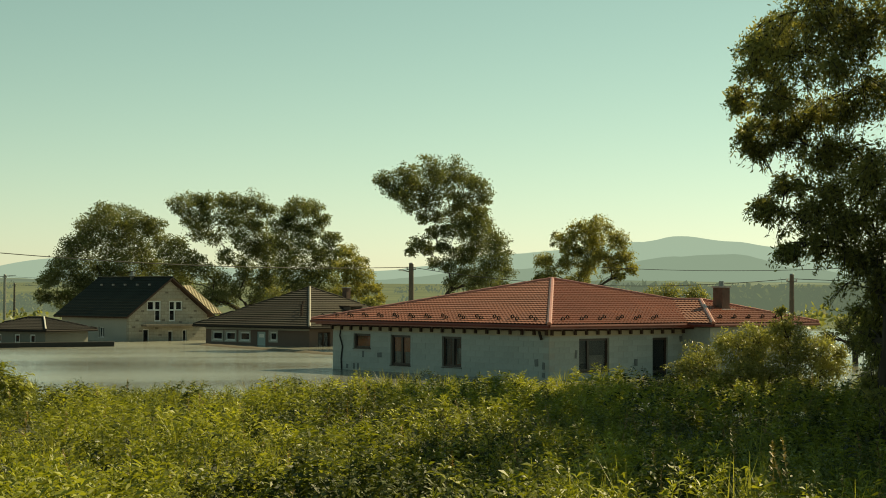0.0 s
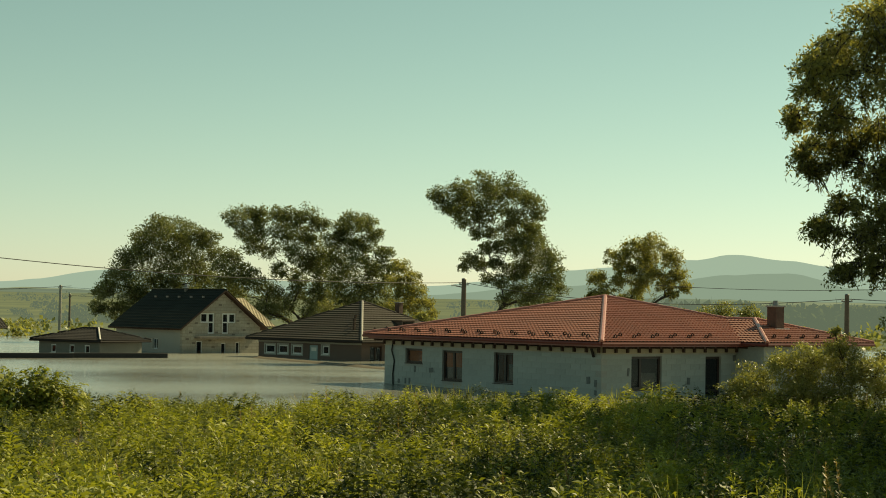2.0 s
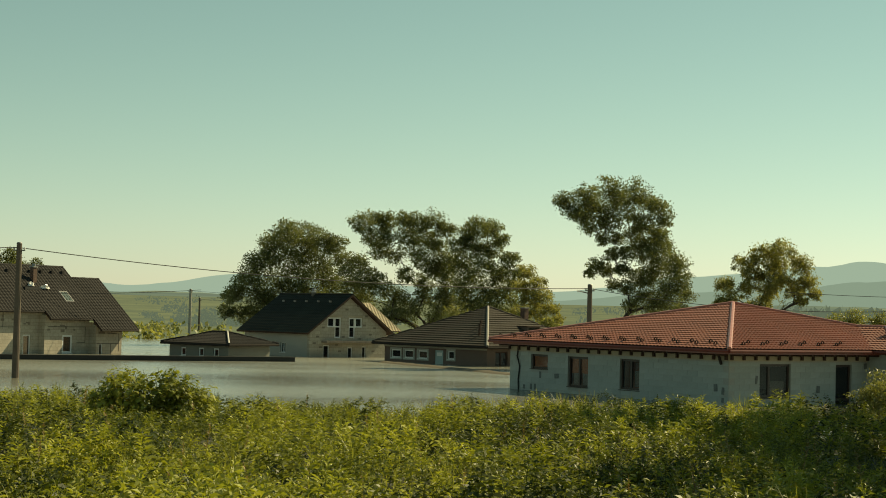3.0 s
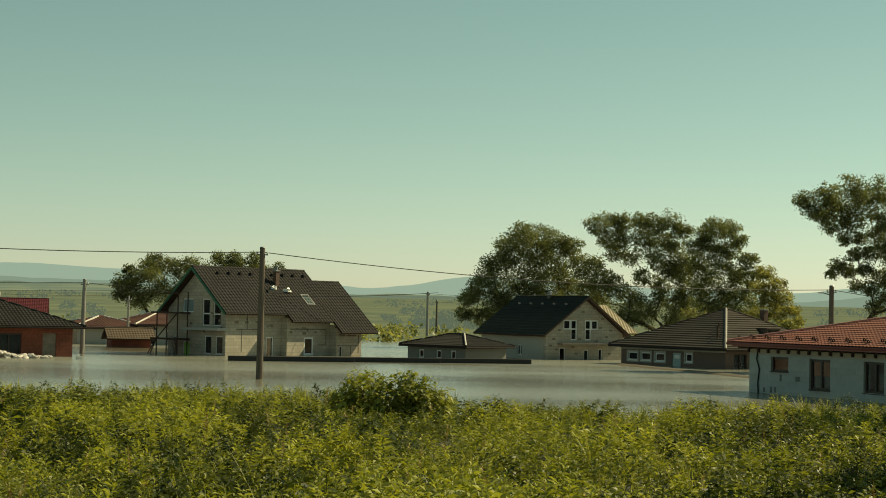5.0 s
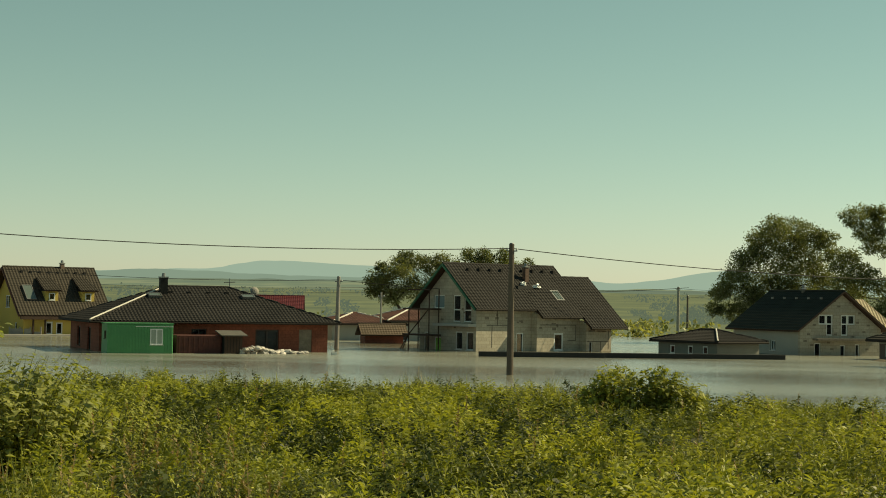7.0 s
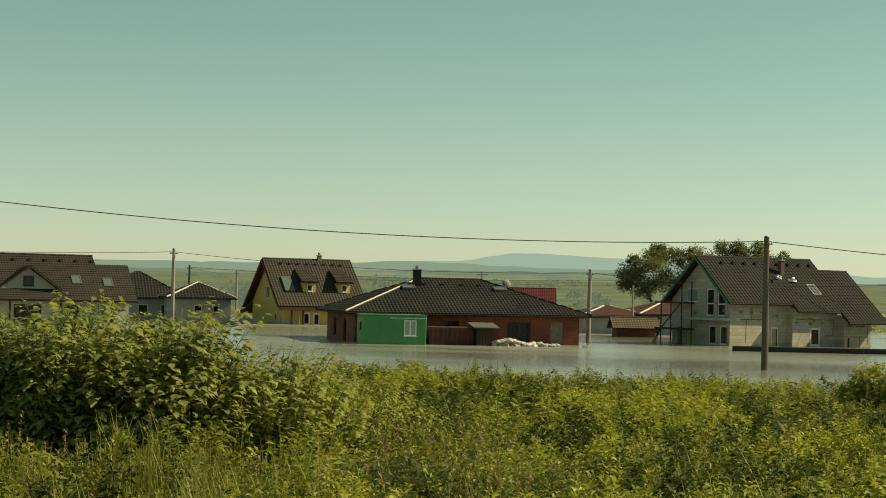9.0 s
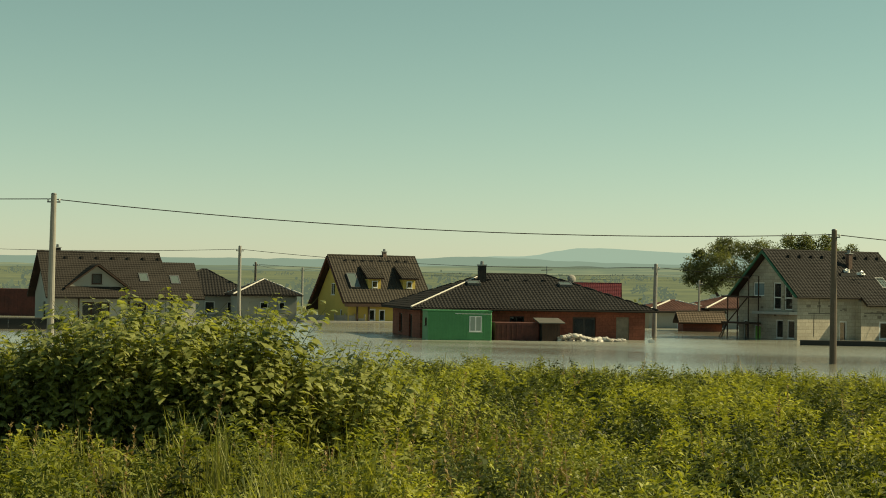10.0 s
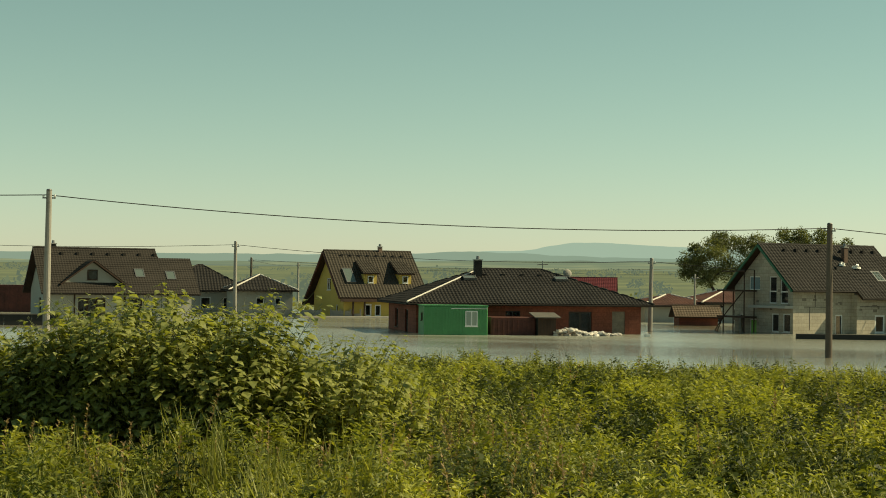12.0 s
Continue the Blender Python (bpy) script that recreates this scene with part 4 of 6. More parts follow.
def brick_house():
    h = tagged(thing("house", -33.59, 104.75, 0, 28.0), "unplastered red-brick bungalow with dark tiled hip roof, flooded", "house", "houses in the flood")
    La, Lb = 15.3, 11.0
    A_ = [(10.3, 11.9, -0.6, 1.5), (13.3, 14.2, -0.6, 1.52), (6.0, 7.0, 0.2, 1.5)]
    B_ = [(3.0, 4.2, -0.3, 1.5), (7.0, 8.2, 0.2, 1.5)]
    wall(h, face_a(), 0, La, 1.95, A_, M_BRICK, label="red hollow-brick wall")
    wall(h, face_b(), 0.3, Lb, 1.95, B_, M_BRICK)
    wall(h, face_c(La), 0.3, Lb, 1.95, [], M_BRICK)
    wall(h, face_d(Lb), 0.3, La - 0.3, 1.95, [], M_BRICK)
    window(h, face_a(), *A_[0], M_BROWNPVC, 1, bar=0.10, name="door", sill=False)
    bm = bmesh.new()
    fbox(bm, face_a(), 13.3, 14.2, 0.08, 0.14, -0.6, 1.52)
    part("boarding", bm, M_STAIN, h, "boarded-up doorway")
    window(h, face_a(), *A_[2], M_BROWNPVC, 1)
    for o in B_:
        window(h, face_b(), *o, M_BROWNPVC, 1, bar=0.10)
    ra, rb = hip_roof(h, 0, La, 0, Lb, 1.88, 4.16, M_DARKROOF, M_DARKROOF, M_DKGUTTER, 0.7, col=0.24)
    cap(h, (-0.72, -0.72, 1.93), (ra[0], ra[1], ra[2] + .05), M_HIP, 0.075)
    chimney(h, 5.0, 4.2, 3.1, 4.85, 0.5, M_DARKROOF)
    sl = (0, 1, (4.16 - 1.88) / 6.2)
    for x, y in ((4.3, 3.6), (10.7, 3.6)):
        roof_light(h, (x, y, 1.88 + (y + 0.7) * 2.28 / 6.2), (1, 0, 0), sl, 0.9, 0.6, 0.3)
    for k in range(5):
        bm = bmesh.new()
        x = 5.4 + k * 1.3
        box(bm, x, x + 0.22, 4.2, 4.45, 3.72, 3.95)
        part("roof_vent", bm, M_DARKROOF, h)
    # dish and aerial at the end of the ridge
    bm = bmesh.new()
    tube(bm, [(11.8, 6.0, 3.5), (11.8, 6.0, 4.1)], 0.03, 6)
    a_ = part("dish_mast", bm, M_STEEL, h)
    bm = bmesh.new()
    bmesh.ops.create_uvsphere(bm, u_segments=16, v_segments=8, radius=0.45)
    bmesh.ops.delete(bm, geom=[v for v in bm.verts if v.co.z < 0.27], context="VERTS")
    bmesh.ops.rotate(bm, verts=bm.verts, matrix=Matrix.Rotation(radians(70), 3, "X"))
    bmesh.ops.translate(bm, verts=bm.verts, vec=(11.8, 6.2, 3.95))
    part("dish", bm, M_CONCRETE, a_)
    bm = bmesh.new()
    tube(bm, [(9.9, 5.5, 4.3), (9.9, 5.5, 4.9)], 0.03, 6)
    tube(bm, [(9.5, 5.5, 4.62), (10.3, 5.5, 4.66)], 0.03, 6)
    part("aerial", bm, M_STEEL, h)

    def w(x, y):
        return (h.matrix_world @ Vector((x, y, 0))).xy
    # green site cabin
    g = tagged(thing("site_cabin", *w(-0.1, -3.4), 0, 26), "green painted steel site cabin with a pale window, in water", "container")
    bm = bmesh.new()
    box(bm, 0, 4.1, 0, 2.4, -0.5, 1.82)
    bmesh.ops.bevel(bm, geom=bm.edges[:], offset=0.03, segments=1, affect="EDGES")
    body = part("body", bm, M_GREENSTEEL, g)
    for k in range(22):
        bm = bmesh.new()
        x = 0.12 + k * 0.182
        if 2.6 < x < 3.5:
            continue
        box(bm, x, x + 0.07, -0.025, -0.003, -0.4, 1.72)
        part("rib", bm, M_GREENSTEEL, body)
    bm = bmesh.new()
    box(bm, -0.05, 4.15, -0.05, 2.45, 1.82, 1.89)
    part("roof_sheet", bm, M_GREENSTEEL, g)
    window(g, face_a(-0.06), 2.65, 3.45, 0.55, 1.55, M_WHITEPVC, 1, deep=0.0, bar=0.07, glass=M_CURTAIN)
    bm = bmesh.new()
    box(bm, 1.75, 4.1, -0.06, -0.02, 1.66, 1.70)
    part("rail", bm, M_WHITE, g)
    window(g, face_b(-0.06), 0.55, 0.85, 0.9, 1.4, M_DARKWOOD, 0, deep=0.0, bar=0.05)
    # rusty skip
    g = tagged(thing("rusty_container", *w(4.35, -2.9), 0, 28), "rust-red steel container half under water", "container")
    bm = bmesh.new()
    box(bm, 0, 2.95, 0, 2.0, -0.8, 1.15)
    bmesh.ops.bevel(bm, geom=bm.edges[:], offset=0.03, segments=1, affect="EDGES")
    body = part("body", bm, M_RUST, g)
    for k in range(9):
        bm = bmesh.new()
        box(bm, 0.15 + k * 0.32, 0.27 + k * 0.32, -0.04, -0.003, -0.7, 1.05)
        part("rib", bm, M_RUST, body)
    # small shed with a mono-pitch roof
    g = tagged(thing("garden_shed", *w(7.35, -3.3), 0, 28), "small dark timber shed with a pale sheet roof, in water", "shed")
    bm = bmesh.new()
    box(bm, 0, 1.2, 0, 1.3, -0.9, 1.15)
    b_ = part("body", bm, M_BLACKWALL, g)
    for k in range(6):
        bm = bmesh.new()
        box(bm, 0.02 + k * 0.2, 0.19 + k * 0.2, -0.025, -0.003, -0.8, 1.13)
        part("board", bm, M_DARKWOOD, b_)
    bm = bmesh.new()
    hexa(bm, [(-.25, -.35, 1.12), (1.45, -.35, 1.12), (1.45, 1.4, 1.4), (-.25, 1.4, 1.4), (-.25, -.35, 1.18), (1.45, -.35, 1.18), (1.45, 1.4, 1.46), (-.25, 1.4, 1.46)])
    part("roof", bm, M_MORTARDARK, g, "grey sheet roof")
    # heap of sacks and rubble
    rng = random.Random(5)
    protos = []
    for k in range(4):
        bm = bmesh.new()
        bmesh.ops.create_icosphere(bm, subdivisions=2, radius=1)
        for v in bm.verts:
            v.co = Vector((v.co.x * 0.26, v.co.y * 0.18, v.co.z * 0.11)) * (1 + 0.35 * noise.noise(v.co * 2.3 + Vector((k * 7, 0, 0))))
        me = bpy.data.meshes.new("sack")
        bm.to_mesh(me)
        bm.free()
        me.materials.append(M_SACK)
        protos.append(me)
    for k in range(60):
        x = 8.5 + 4.4 * rng.random()
        hgt = 0.42 * max(0.15, 1 - abs(x - 9.6) / 3.2) * rng.random()
        s = new("sack", protos[k % 4])
        p = w(x, -3.0 + rng.uniform(-0.5, 0.5))
        s.matrix_world = pose(p[0], p[1], hgt, rng.uniform(-25, 25), rng.uniform(-25, 25), rng.uniform(0, 360))
        tagged(s, "pale dusty sack of building rubble heaped in water", "sack", "heap of sacks")


M_MORTARDARK = mat("weathered_sheet", (0.11, 0.10, 0.085), 0.8, 0.3)
M_CURTAIN = mat("pale_curtain_glass", (0.33, 0.38, 0.33), 0.3, 0.1)


def yellow_house():
    h = tagged(thing("house", -52.56, 142.62, 0, 40.2), "yellow rendered house with steep dark roof and two dormers", "house", "houses in the flood")
    La, Lb, ez, az = 7.5, 8.2, 2.15, 5.85
    A_ = [(2.0, 2.68, -0.9, 1.22), (3.0, 3.6, 0.1, 1.15), (5.2, 6.2, 0.1, 1.15)]
    wall(h, face_a(), 0, La, ez, A_, M_YELLOW)
    wall(h, face_b(), 0.3, Lb, gable_top(Lb, ez, az), [(1.6, 2.1, -0.2, 1.1), (3.6, 4.6, 2.4, 3.5)], M_YELLOW, breaks=(Lb / 2,), label="yellow gable wall")
    wall(h, face_c(La), 0.3, Lb, gable_top(Lb, ez, az), [], M_YELLOW, breaks=(Lb / 2,))
    wall(h, face_d(Lb), 0.3, La - .3, ez, [], M_YELLOW)
    window(h, face_a(), *A_[0], M_WHITEPVC, 0, 0.5, bar=0.14, deep=0.03, name="door", sill=False)
    window(h, face_a(), *A_[1], M_WHITEPVC, 0, bar=0.1, deep=0.03)
    window(h, face_a(), *A_[2], M_WHITEPVC, 1, bar=0.1, deep=0.03)
    window(h, face_b(), 1.6, 2.1, -0.2, 1.1, M_WHITEPVC, 0, deep=0.03)
    window(h, face_b(), 3.6, 4.6, 2.4, 3.5, M_WHITEPVC, 1, deep=0.03)
    o, ry, rz = 0.6, Lb / 2, az + 0.10
    s_ = (az - ez) / (Lb / 2)
    lo = rz - s_ * (ry + o)
    tiles(h, (-o, -o, lo), (La + o, -o, lo), (La + o, ry, rz), (-o, ry, rz), M_BROWNROOF, 0.32, 0.28, 0.040, 0.018)
    tiles(h, (La + o, Lb + o + 1.2, lo - 1.2 * s_ * 0.7), (-o, Lb + o + 1.2, lo - 1.2 * s_ * 0.7), (-o, ry, rz), (La + o, ry, rz), M_BROWNROOF)
    cap(h, (-o, ry, rz), (La + o, ry, rz), M_BROWNROOF, 0.1, name="ridge_cap")
    for a in ((-o - .02, -o, lo), (-o - .02, Lb + o, lo)):
        bm = bmesh.new()
        tube(bm, [a, (-o - .02, ry, rz)], 0.11, 4)
        part("verge_board", bm, M_TERRA, h, "red-brown verge board")
    bm = bmesh.new()
    box(bm, -0.5, La + 0.5, -o - 0.05, -o + 0.10, lo - 0.30, lo - 0.01)
    part("eaves_board", bm, M_DARKWOOD, h, "dark brown eaves board")
    for x in (0.76, 1.86):
        bm = bmesh.new()
        box(bm, x - 0.07, x + 0.07, -0.45, -0.31, -1.3, lo - 0.05)
        part("porch_post", bm, M_DARKWOOD, h)
    chimney(h, 5.0, ry, rz - 0.2, rz + 0.5, 0.35, M_BRICKCHIM)
    for x in (2.2, 5.6):
        zf = lo + s_ * (0.9 + o)
        bm = bmesh.new()
        box(bm, x, x + 1.2, 0.7, 2.8, zf - 0.3, zf + 0.85)
        d = part("dormer", bm, M_YELLOW, h)
        window(h, face_a(0.66), x + 0.32, x + 0.88, zf + 0.05, zf + 0.7, M_WHITEPVC, 0, deep=-0.03, bar=0.08)
        tiles(d, (x - 0.25, 0.35, zf + 0.85), (x + 1.45, 0.35, zf + 0.85), (x + 1.3, 2.9, zf + 2.0), (x - 0.1, 2.9, zf + 2.0), M_BROWNROOF)
    rl = Vector((0, ry + o, rz - lo))
    roof_light(h, (0.95, 1.5, lo + s_ * 2.1), (1, 0, 0), rl, 0.9, 1.9, 0.3)
    for k in range(8):
        bm = bmesh.new()
        x = 0.9 + k * 0.85
        box(bm, x, x + 0.2, ry - 0.7, ry - 0.5, rz - s_ * .6 + 0.05, rz - s_ * .6 + 0.3)
        part("roof_vent", bm, M_DARKROOF, h)
    f = tagged(thing("garden_wall", -58.2, 141.5, 0, 12), "pale concrete garden fence standing in the flood", "fence")
    for k in range(9):
        bm = bmesh.new()
        box(bm, k * 0.9, k * 0.9 + 0.12, -0.06, 0.06, -1.3, 0.75)
        part("post", bm, M_CONCRETE, f)
        if k < 8 and k != 4:
            bm = bmesh.new()
            box(bm, k * 0.9 + 0.12, k * 0.9 + 0.9, -0.03, 0.03, -1.3, 0.6 - 0.25 * (k % 3 == 1))
            part("panel", bm, M_CONCRETE, f)
    f = tagged(thing("front_terrace", -53.0, 141.2, 0, 40), "low concrete terrace edge before the yellow house", "terrace")
    bm = bmesh.new()
    box(bm, -3.5, 8.5, -1.2, 0.5, -1.2, 0.12)
    part("slab", bm, M_CONCRETE, f)


def left_house():
    h = tagged(thing("house", -70.13, 121.17, 0, 40.1), "white house with dark tiled roof and triangular dormer, flooded", "house", "houses in the flood")
    La, Lb, ez, az = 11.9, 8.0, 2.3, 5.5
    A_ = [(2.47, 4.7, 0.0, 1.62), (6.54, 7.73, 0.5, 1.62)]
    wall(h, face_a(), 0, La, ez, A_, M_WHITEWALL)
    wall(h, face_b(), 0.3, Lb, gable_top(Lb, ez, az), [(3, 4, 0.2, 1.6)], M_WHITEWALL, breaks=(Lb / 2,))
    wall(h, face_c(La), 0.3, Lb, gable_top(Lb, ez, az - 0.8), [], M_WHITEWALL, breaks=(Lb / 2,))
    wall(h, face_d(Lb), 0.3, La - .3, ez, [], M_WHITEWALL)
    window(h, face_a(), *A_[0], M_DARKWOOD, 2, bar=0.1)
    window(h, face_a(), *A_[1], M_DARKWOOD, 1, bar=0.1)
    window(h, face_b(), 3, 4, 0.2, 1.6, M_DARKWOOD, 1)
    o, ry, rz = 0.6, Lb / 2, az + 0.12
    s_ = (az - ez) / (Lb / 2)
    lo = rz - s_ * (ry + o)
    tiles(h, (-o, -o, lo), (9.7, -o, lo), (9.7, ry, rz), (-o, ry, rz), M_GREYROOF, 0.30, 0.22, 0.014, 0.026)
    tiles(h, (9.7, -o - .02, lo - .03), (La + o, -o - .02, lo - .03), (La + o, ry - .85, rz - s_ * .85), (9.7, ry - .85, rz - s_ * .85), M_GREYROOF, 0.30, 0.22, 0.014, 0.026)
    tiles(h, (La + o, Lb + o, lo), (-o, Lb + o, lo), (-o, ry, rz), (9.7, ry, rz), M_GREYROOF)
    wall(h, face_c(9.68), ry - .9, ry + 0.9, lambda s: rz - abs(s - ry) * s_ - 0.03, [], M_WHITEWALL, z0=4.2, th=0.1, breaks=(ry,))
    cap(h, (-o, ry, rz), (9.7, ry, rz), M_GREYROOF, 0.1, name="ridge_cap")
    gutter(h, (-o, -o, lo), (La + o, -o, lo), M_DKGUTTER)
    # triangular dormer
    y0, zb, zt = -0.05, 2.9, 4.55
    zf = lo + s_ * (o + y0)
    cx, hw = 3.7, 2.3
    bm = bmesh.new()
    v = [bm.verts.new(p) for p in ((cx - hw, y0 + .45, zb), (cx + hw, y0 + .45, zb), (cx, y0 + .45, zt), (cx - hw, 2.0, zb), (cx + hw, 2.0, zb), (cx, 2.4, zt))]
    for f in ((0, 1, 2), (3, 5, 4), (0, 2, 5, 3), (1, 4, 5, 2), (0, 3, 4, 1)):
        bm.faces.new([v[i] for i in f])
    d = part("dormer", bm, M_WHITEWALL, h)
    window(h, face_a(y0 + 0.42), cx - 0.45, cx + 0.4, zb + 0.2, zb + 1.05, M_DARKWOOD, 0, deep=-0.03, bar=0.08)
    for sx in (-1, 1):
        tiles(d, (cx + sx * (hw + .35), y0 - .05, zb - .2), (cx + sx * (hw + .35), 2.2, zb - .2), (cx, 2.6, zt + .1), (cx, y0 - .05, zt + .1), M_GREYROOF, 0.30, 0.22, 0.014, 0.026)
    rl = Vector((0, ry + o, rz - lo))
    roof_light(h, (7.8, 1.5, lo + s_ * 2.1), (1, 0, 0), rl, 0.8, 1.1)
    roof_light(h, (10.4, 1.3, lo + s_ * 1.9), (1, 0, 0), rl, 0.8, 1.1)
    chimney(h, 1.2, ry + 0.6, rz - 0.6, rz + 0.45, 0.45, M_GREYROOF)
    for k in range(7):
        bm = bmesh.new()
        x = 1.6 + k * 1.3
        box(bm, x, x + 0.22, ry - 0.8, ry - 0.55, rz - s_ * .65 + 0.05, rz - s_ * .65 + 0.3)
        part("roof_vent", bm, M_GREYROOF, h)
    for s in (2.1, 6.2, 9.8):
        bm = bmesh.new()
        box(bm, s, s + 0.12, -0.06, -0.003, -1.2, 2.2)
        part("downpipe", bm, M_DARKWOOD, h)


def hip_house(x, y, rot, La, Lb, ez, rz, wm, rm, hipm, label, A_=(), over=0.5, B_=()):
    h = tagged(thing("house", x, y, 0, rot), label, "house", "houses in the flood")
    A_, B_ = list(A_), list(B_)
    wall(h, face_a(), 0, La, ez, A_, wm)
    wall(h, face_b(), 0.3, Lb, ez, B_, wm)
    wall(h, face_c(La), 0.3, Lb, ez, [], wm)
    wall(h, face_d(Lb), 0.3, La - .3, ez, [], wm)
    for o in A_:
        window(h, face_a(), *o, M_WHITEPVC, 0, bar=0.09, deep=0.05)
    for o in B_:
        window(h, face_b(), *o, M_WHITEPVC, 0, bar=0.09, deep=0.05)
    hip_roof(h, 0, La, 0, Lb, ez, rz, rm, hipm, M_DKGUTTER, over, col=0.3)
    return h


red_house()
brown_house()
gabled_house()
white_house()
brick_house()
yellow_house()
left_house()
M_BROWNRENDER2 = mat("grey_render", (0.20, 0.195, 0.17), 0.9, 0.15, 0.5, 12, 0.2)
shed = hip_house(6.02, 115.84, 44, 4.2, 5.6, 1.02, 1.78, M_BROWNRENDER2, M_DARKROOF, M_DARKROOF, "low grey garage with dark hip roof, flooded", (), 0.45, ((0.9, 1.4, 0.2, 0.8), (2.3, 2.8, 0.2, 0.8), (4.0, 4.5, 0.2, 0.8)))
cap(shed, (-0.45, -0.45, 1.06), (2.1, 2.1, 1.82), M_HIP, 0.07)
hip_house(-25.9, 146.5, 30, 6.5, 6.0, 1.4, 2.3, M_WHITEWALL, M_TERRA, M_HIP, "small house with terracotta hip roof, flooded", ((2.6, 3.6, -0.2, 0.9),))
hip_house(-21.0, 149.0, 28, 8.5, 7.0, 1.7, 2.95, M_WHITEWALL, M_TERRA, M_HIP, "cream house with terracotta hip roof, flooded", ((0.6, 1.6, 0.0, 1.3), (2.6, 3.1, 0.2, 1.3)))
hip_house(-33.0, 138.0, 28, 6.5, 9.0, 1.9, 3.1, M_CREAM, M_TERRA, M_TERRA, "cream house with red-tiled roof behind the brick bungalow")
hip_house(-74.6, 150.2, 30, 8.5, 8.0, 2.05, 4.55, M_WHITEWALL, M_DARKROOF, M_DARKROOF, "white house with dark hip roof, partly hidden", ((4.0, 5.0, 0.3, 1.5), (6.2, 7.0, 0.3, 1.5)))
hip_house(-65.1, 146.6, 30, 5.6, 6.5, 2.2, 3.65, M_WHITEWALL, M_DARKROOF, M_HIP, "small white house with dark hip roof", ((2.1, 2.9, 0.9, 1.6), (3.9, 4.5, 0.9, 1.6)))


def gable_shed(name, x, y, rot, La, Lb, ez, az, wm, rm, label, over=0.4):
    h = tagged(thing(name, x, y, 0, rot), label, "building", "houses in the flood")
    wall(h, face_a(), 0, La, ez, [], wm)
    wall(h, face_d(Lb), 0, La, ez, [], wm)
    for fm in (face_b(), face_c(La)):
        wall(h, fm, 0.3, Lb - 0.3, gable_top(Lb, ez - 0.05, az), [], wm, breaks=(Lb / 2,))
    s_ = (az - ez) / (Lb / 2)
    lo = az + 0.08 - s_ * (Lb / 2 + over)
    tiles(h, (-over, -over, lo), (La + over, -over, lo), (La + over, Lb / 2, az + .08), (-over, Lb / 2, az + .08), rm, 0.3, 0.22, 0.018, 0.02)
    tiles(h, (La + over, Lb + over, lo), (-over, Lb + over, lo), (-over, Lb / 2, az + .08), (La + over, Lb / 2, az + .08), rm, 0.3, 0.22, 0.018, 0.02)
    cap(h, (-over, Lb / 2, az + .08), (La + over, Lb / 2, az + .08), rm, 0.08, name="ridge_cap")
    return h


gable_shed("barn", -36.6, 164.5, 10, 4.2, 5, 2.4, 3.7, M_RUST, mat("dark_red_sheet", (0.12, 0.018, 0.022), 0.5, 0.2), "dark red sheet-roofed barn far back")
gable_shed("shelter", -21.6, 138.0, 18, 3.2, 2.6, 0.75, 1.4, M_BRICK, mat("tan_board_roof", (0.115, 0.08, 0.052), 0.85, 0.3), "small brick outbuilding with brown roof in the flood")
g = tagged(thing("red_shed", -86.5, 136.5, 0, 20), "long rust-red steel shed at the water", "shed")
bm = bmesh.new()
box(bm, 0, 6.4, 0, 4, -1, 2.5)
body = part("body", bm, M_RUST, g)
for k in range(16):
    bm = bmesh.new()
    box(bm, 0.1 + k * 0.4, 0.24 + k * 0.4, -0.04, -0.003, -0.9, 2.4)
    part("rib", bm, M_RUST, body)

# long black foundation wall between the gardens
g = tagged(thing("foundation_wall", -9.65, 109.93, 0, 13.55), "long low black bitumen-coated foundation wall standing out of the flood", "wall")
for a, b, y in ((0, 8.4, 0.0), (8.4, 14.4, 0.35), (14.4, 21.0, 0.8)):
    bm = bmesh.new()
    box(bm, a, b - 0.01, y, y + 0.4, -1.3, 0.33)
    bmesh.ops.bevel(bm, geom=bm.edges[:], offset=0.02, segments=1, affect="EDGES")
    part("wall_section", bm, M_BLACKWALL, g)
# earth berm just awash before the brown house
bv, bf = [], []
for i in range(41):
    k = i / 40
    x, y = 17.1 + (22.8 - 17.1) * k, 117.5 + (93.5 - 117.5) * k
    for j, (o, z) in enumerate(((-1.6, -0.5), (-0.5, 0.04), (0.0, 0.12), (0.6, 0.06), (1.6, -0.5))):
        bv.append((x + o * 0.97, y + o * 0.23, z + 0.04 * noise.noise((x * 2, y * 2, j))))
for i in range(40):
    for j in range(4):
        a = i * 5 + j
        bf.append((a, a + 1, a + 6, a + 5))
tagged(raw("berm", bv, bf, mat("wet_earth", (0.11, 0.085, 0.05), 0.8, 0.3, 1, 6, 0.3), smooth=True), "low wet earth bank just above the water", "earth bank", kind="structure")


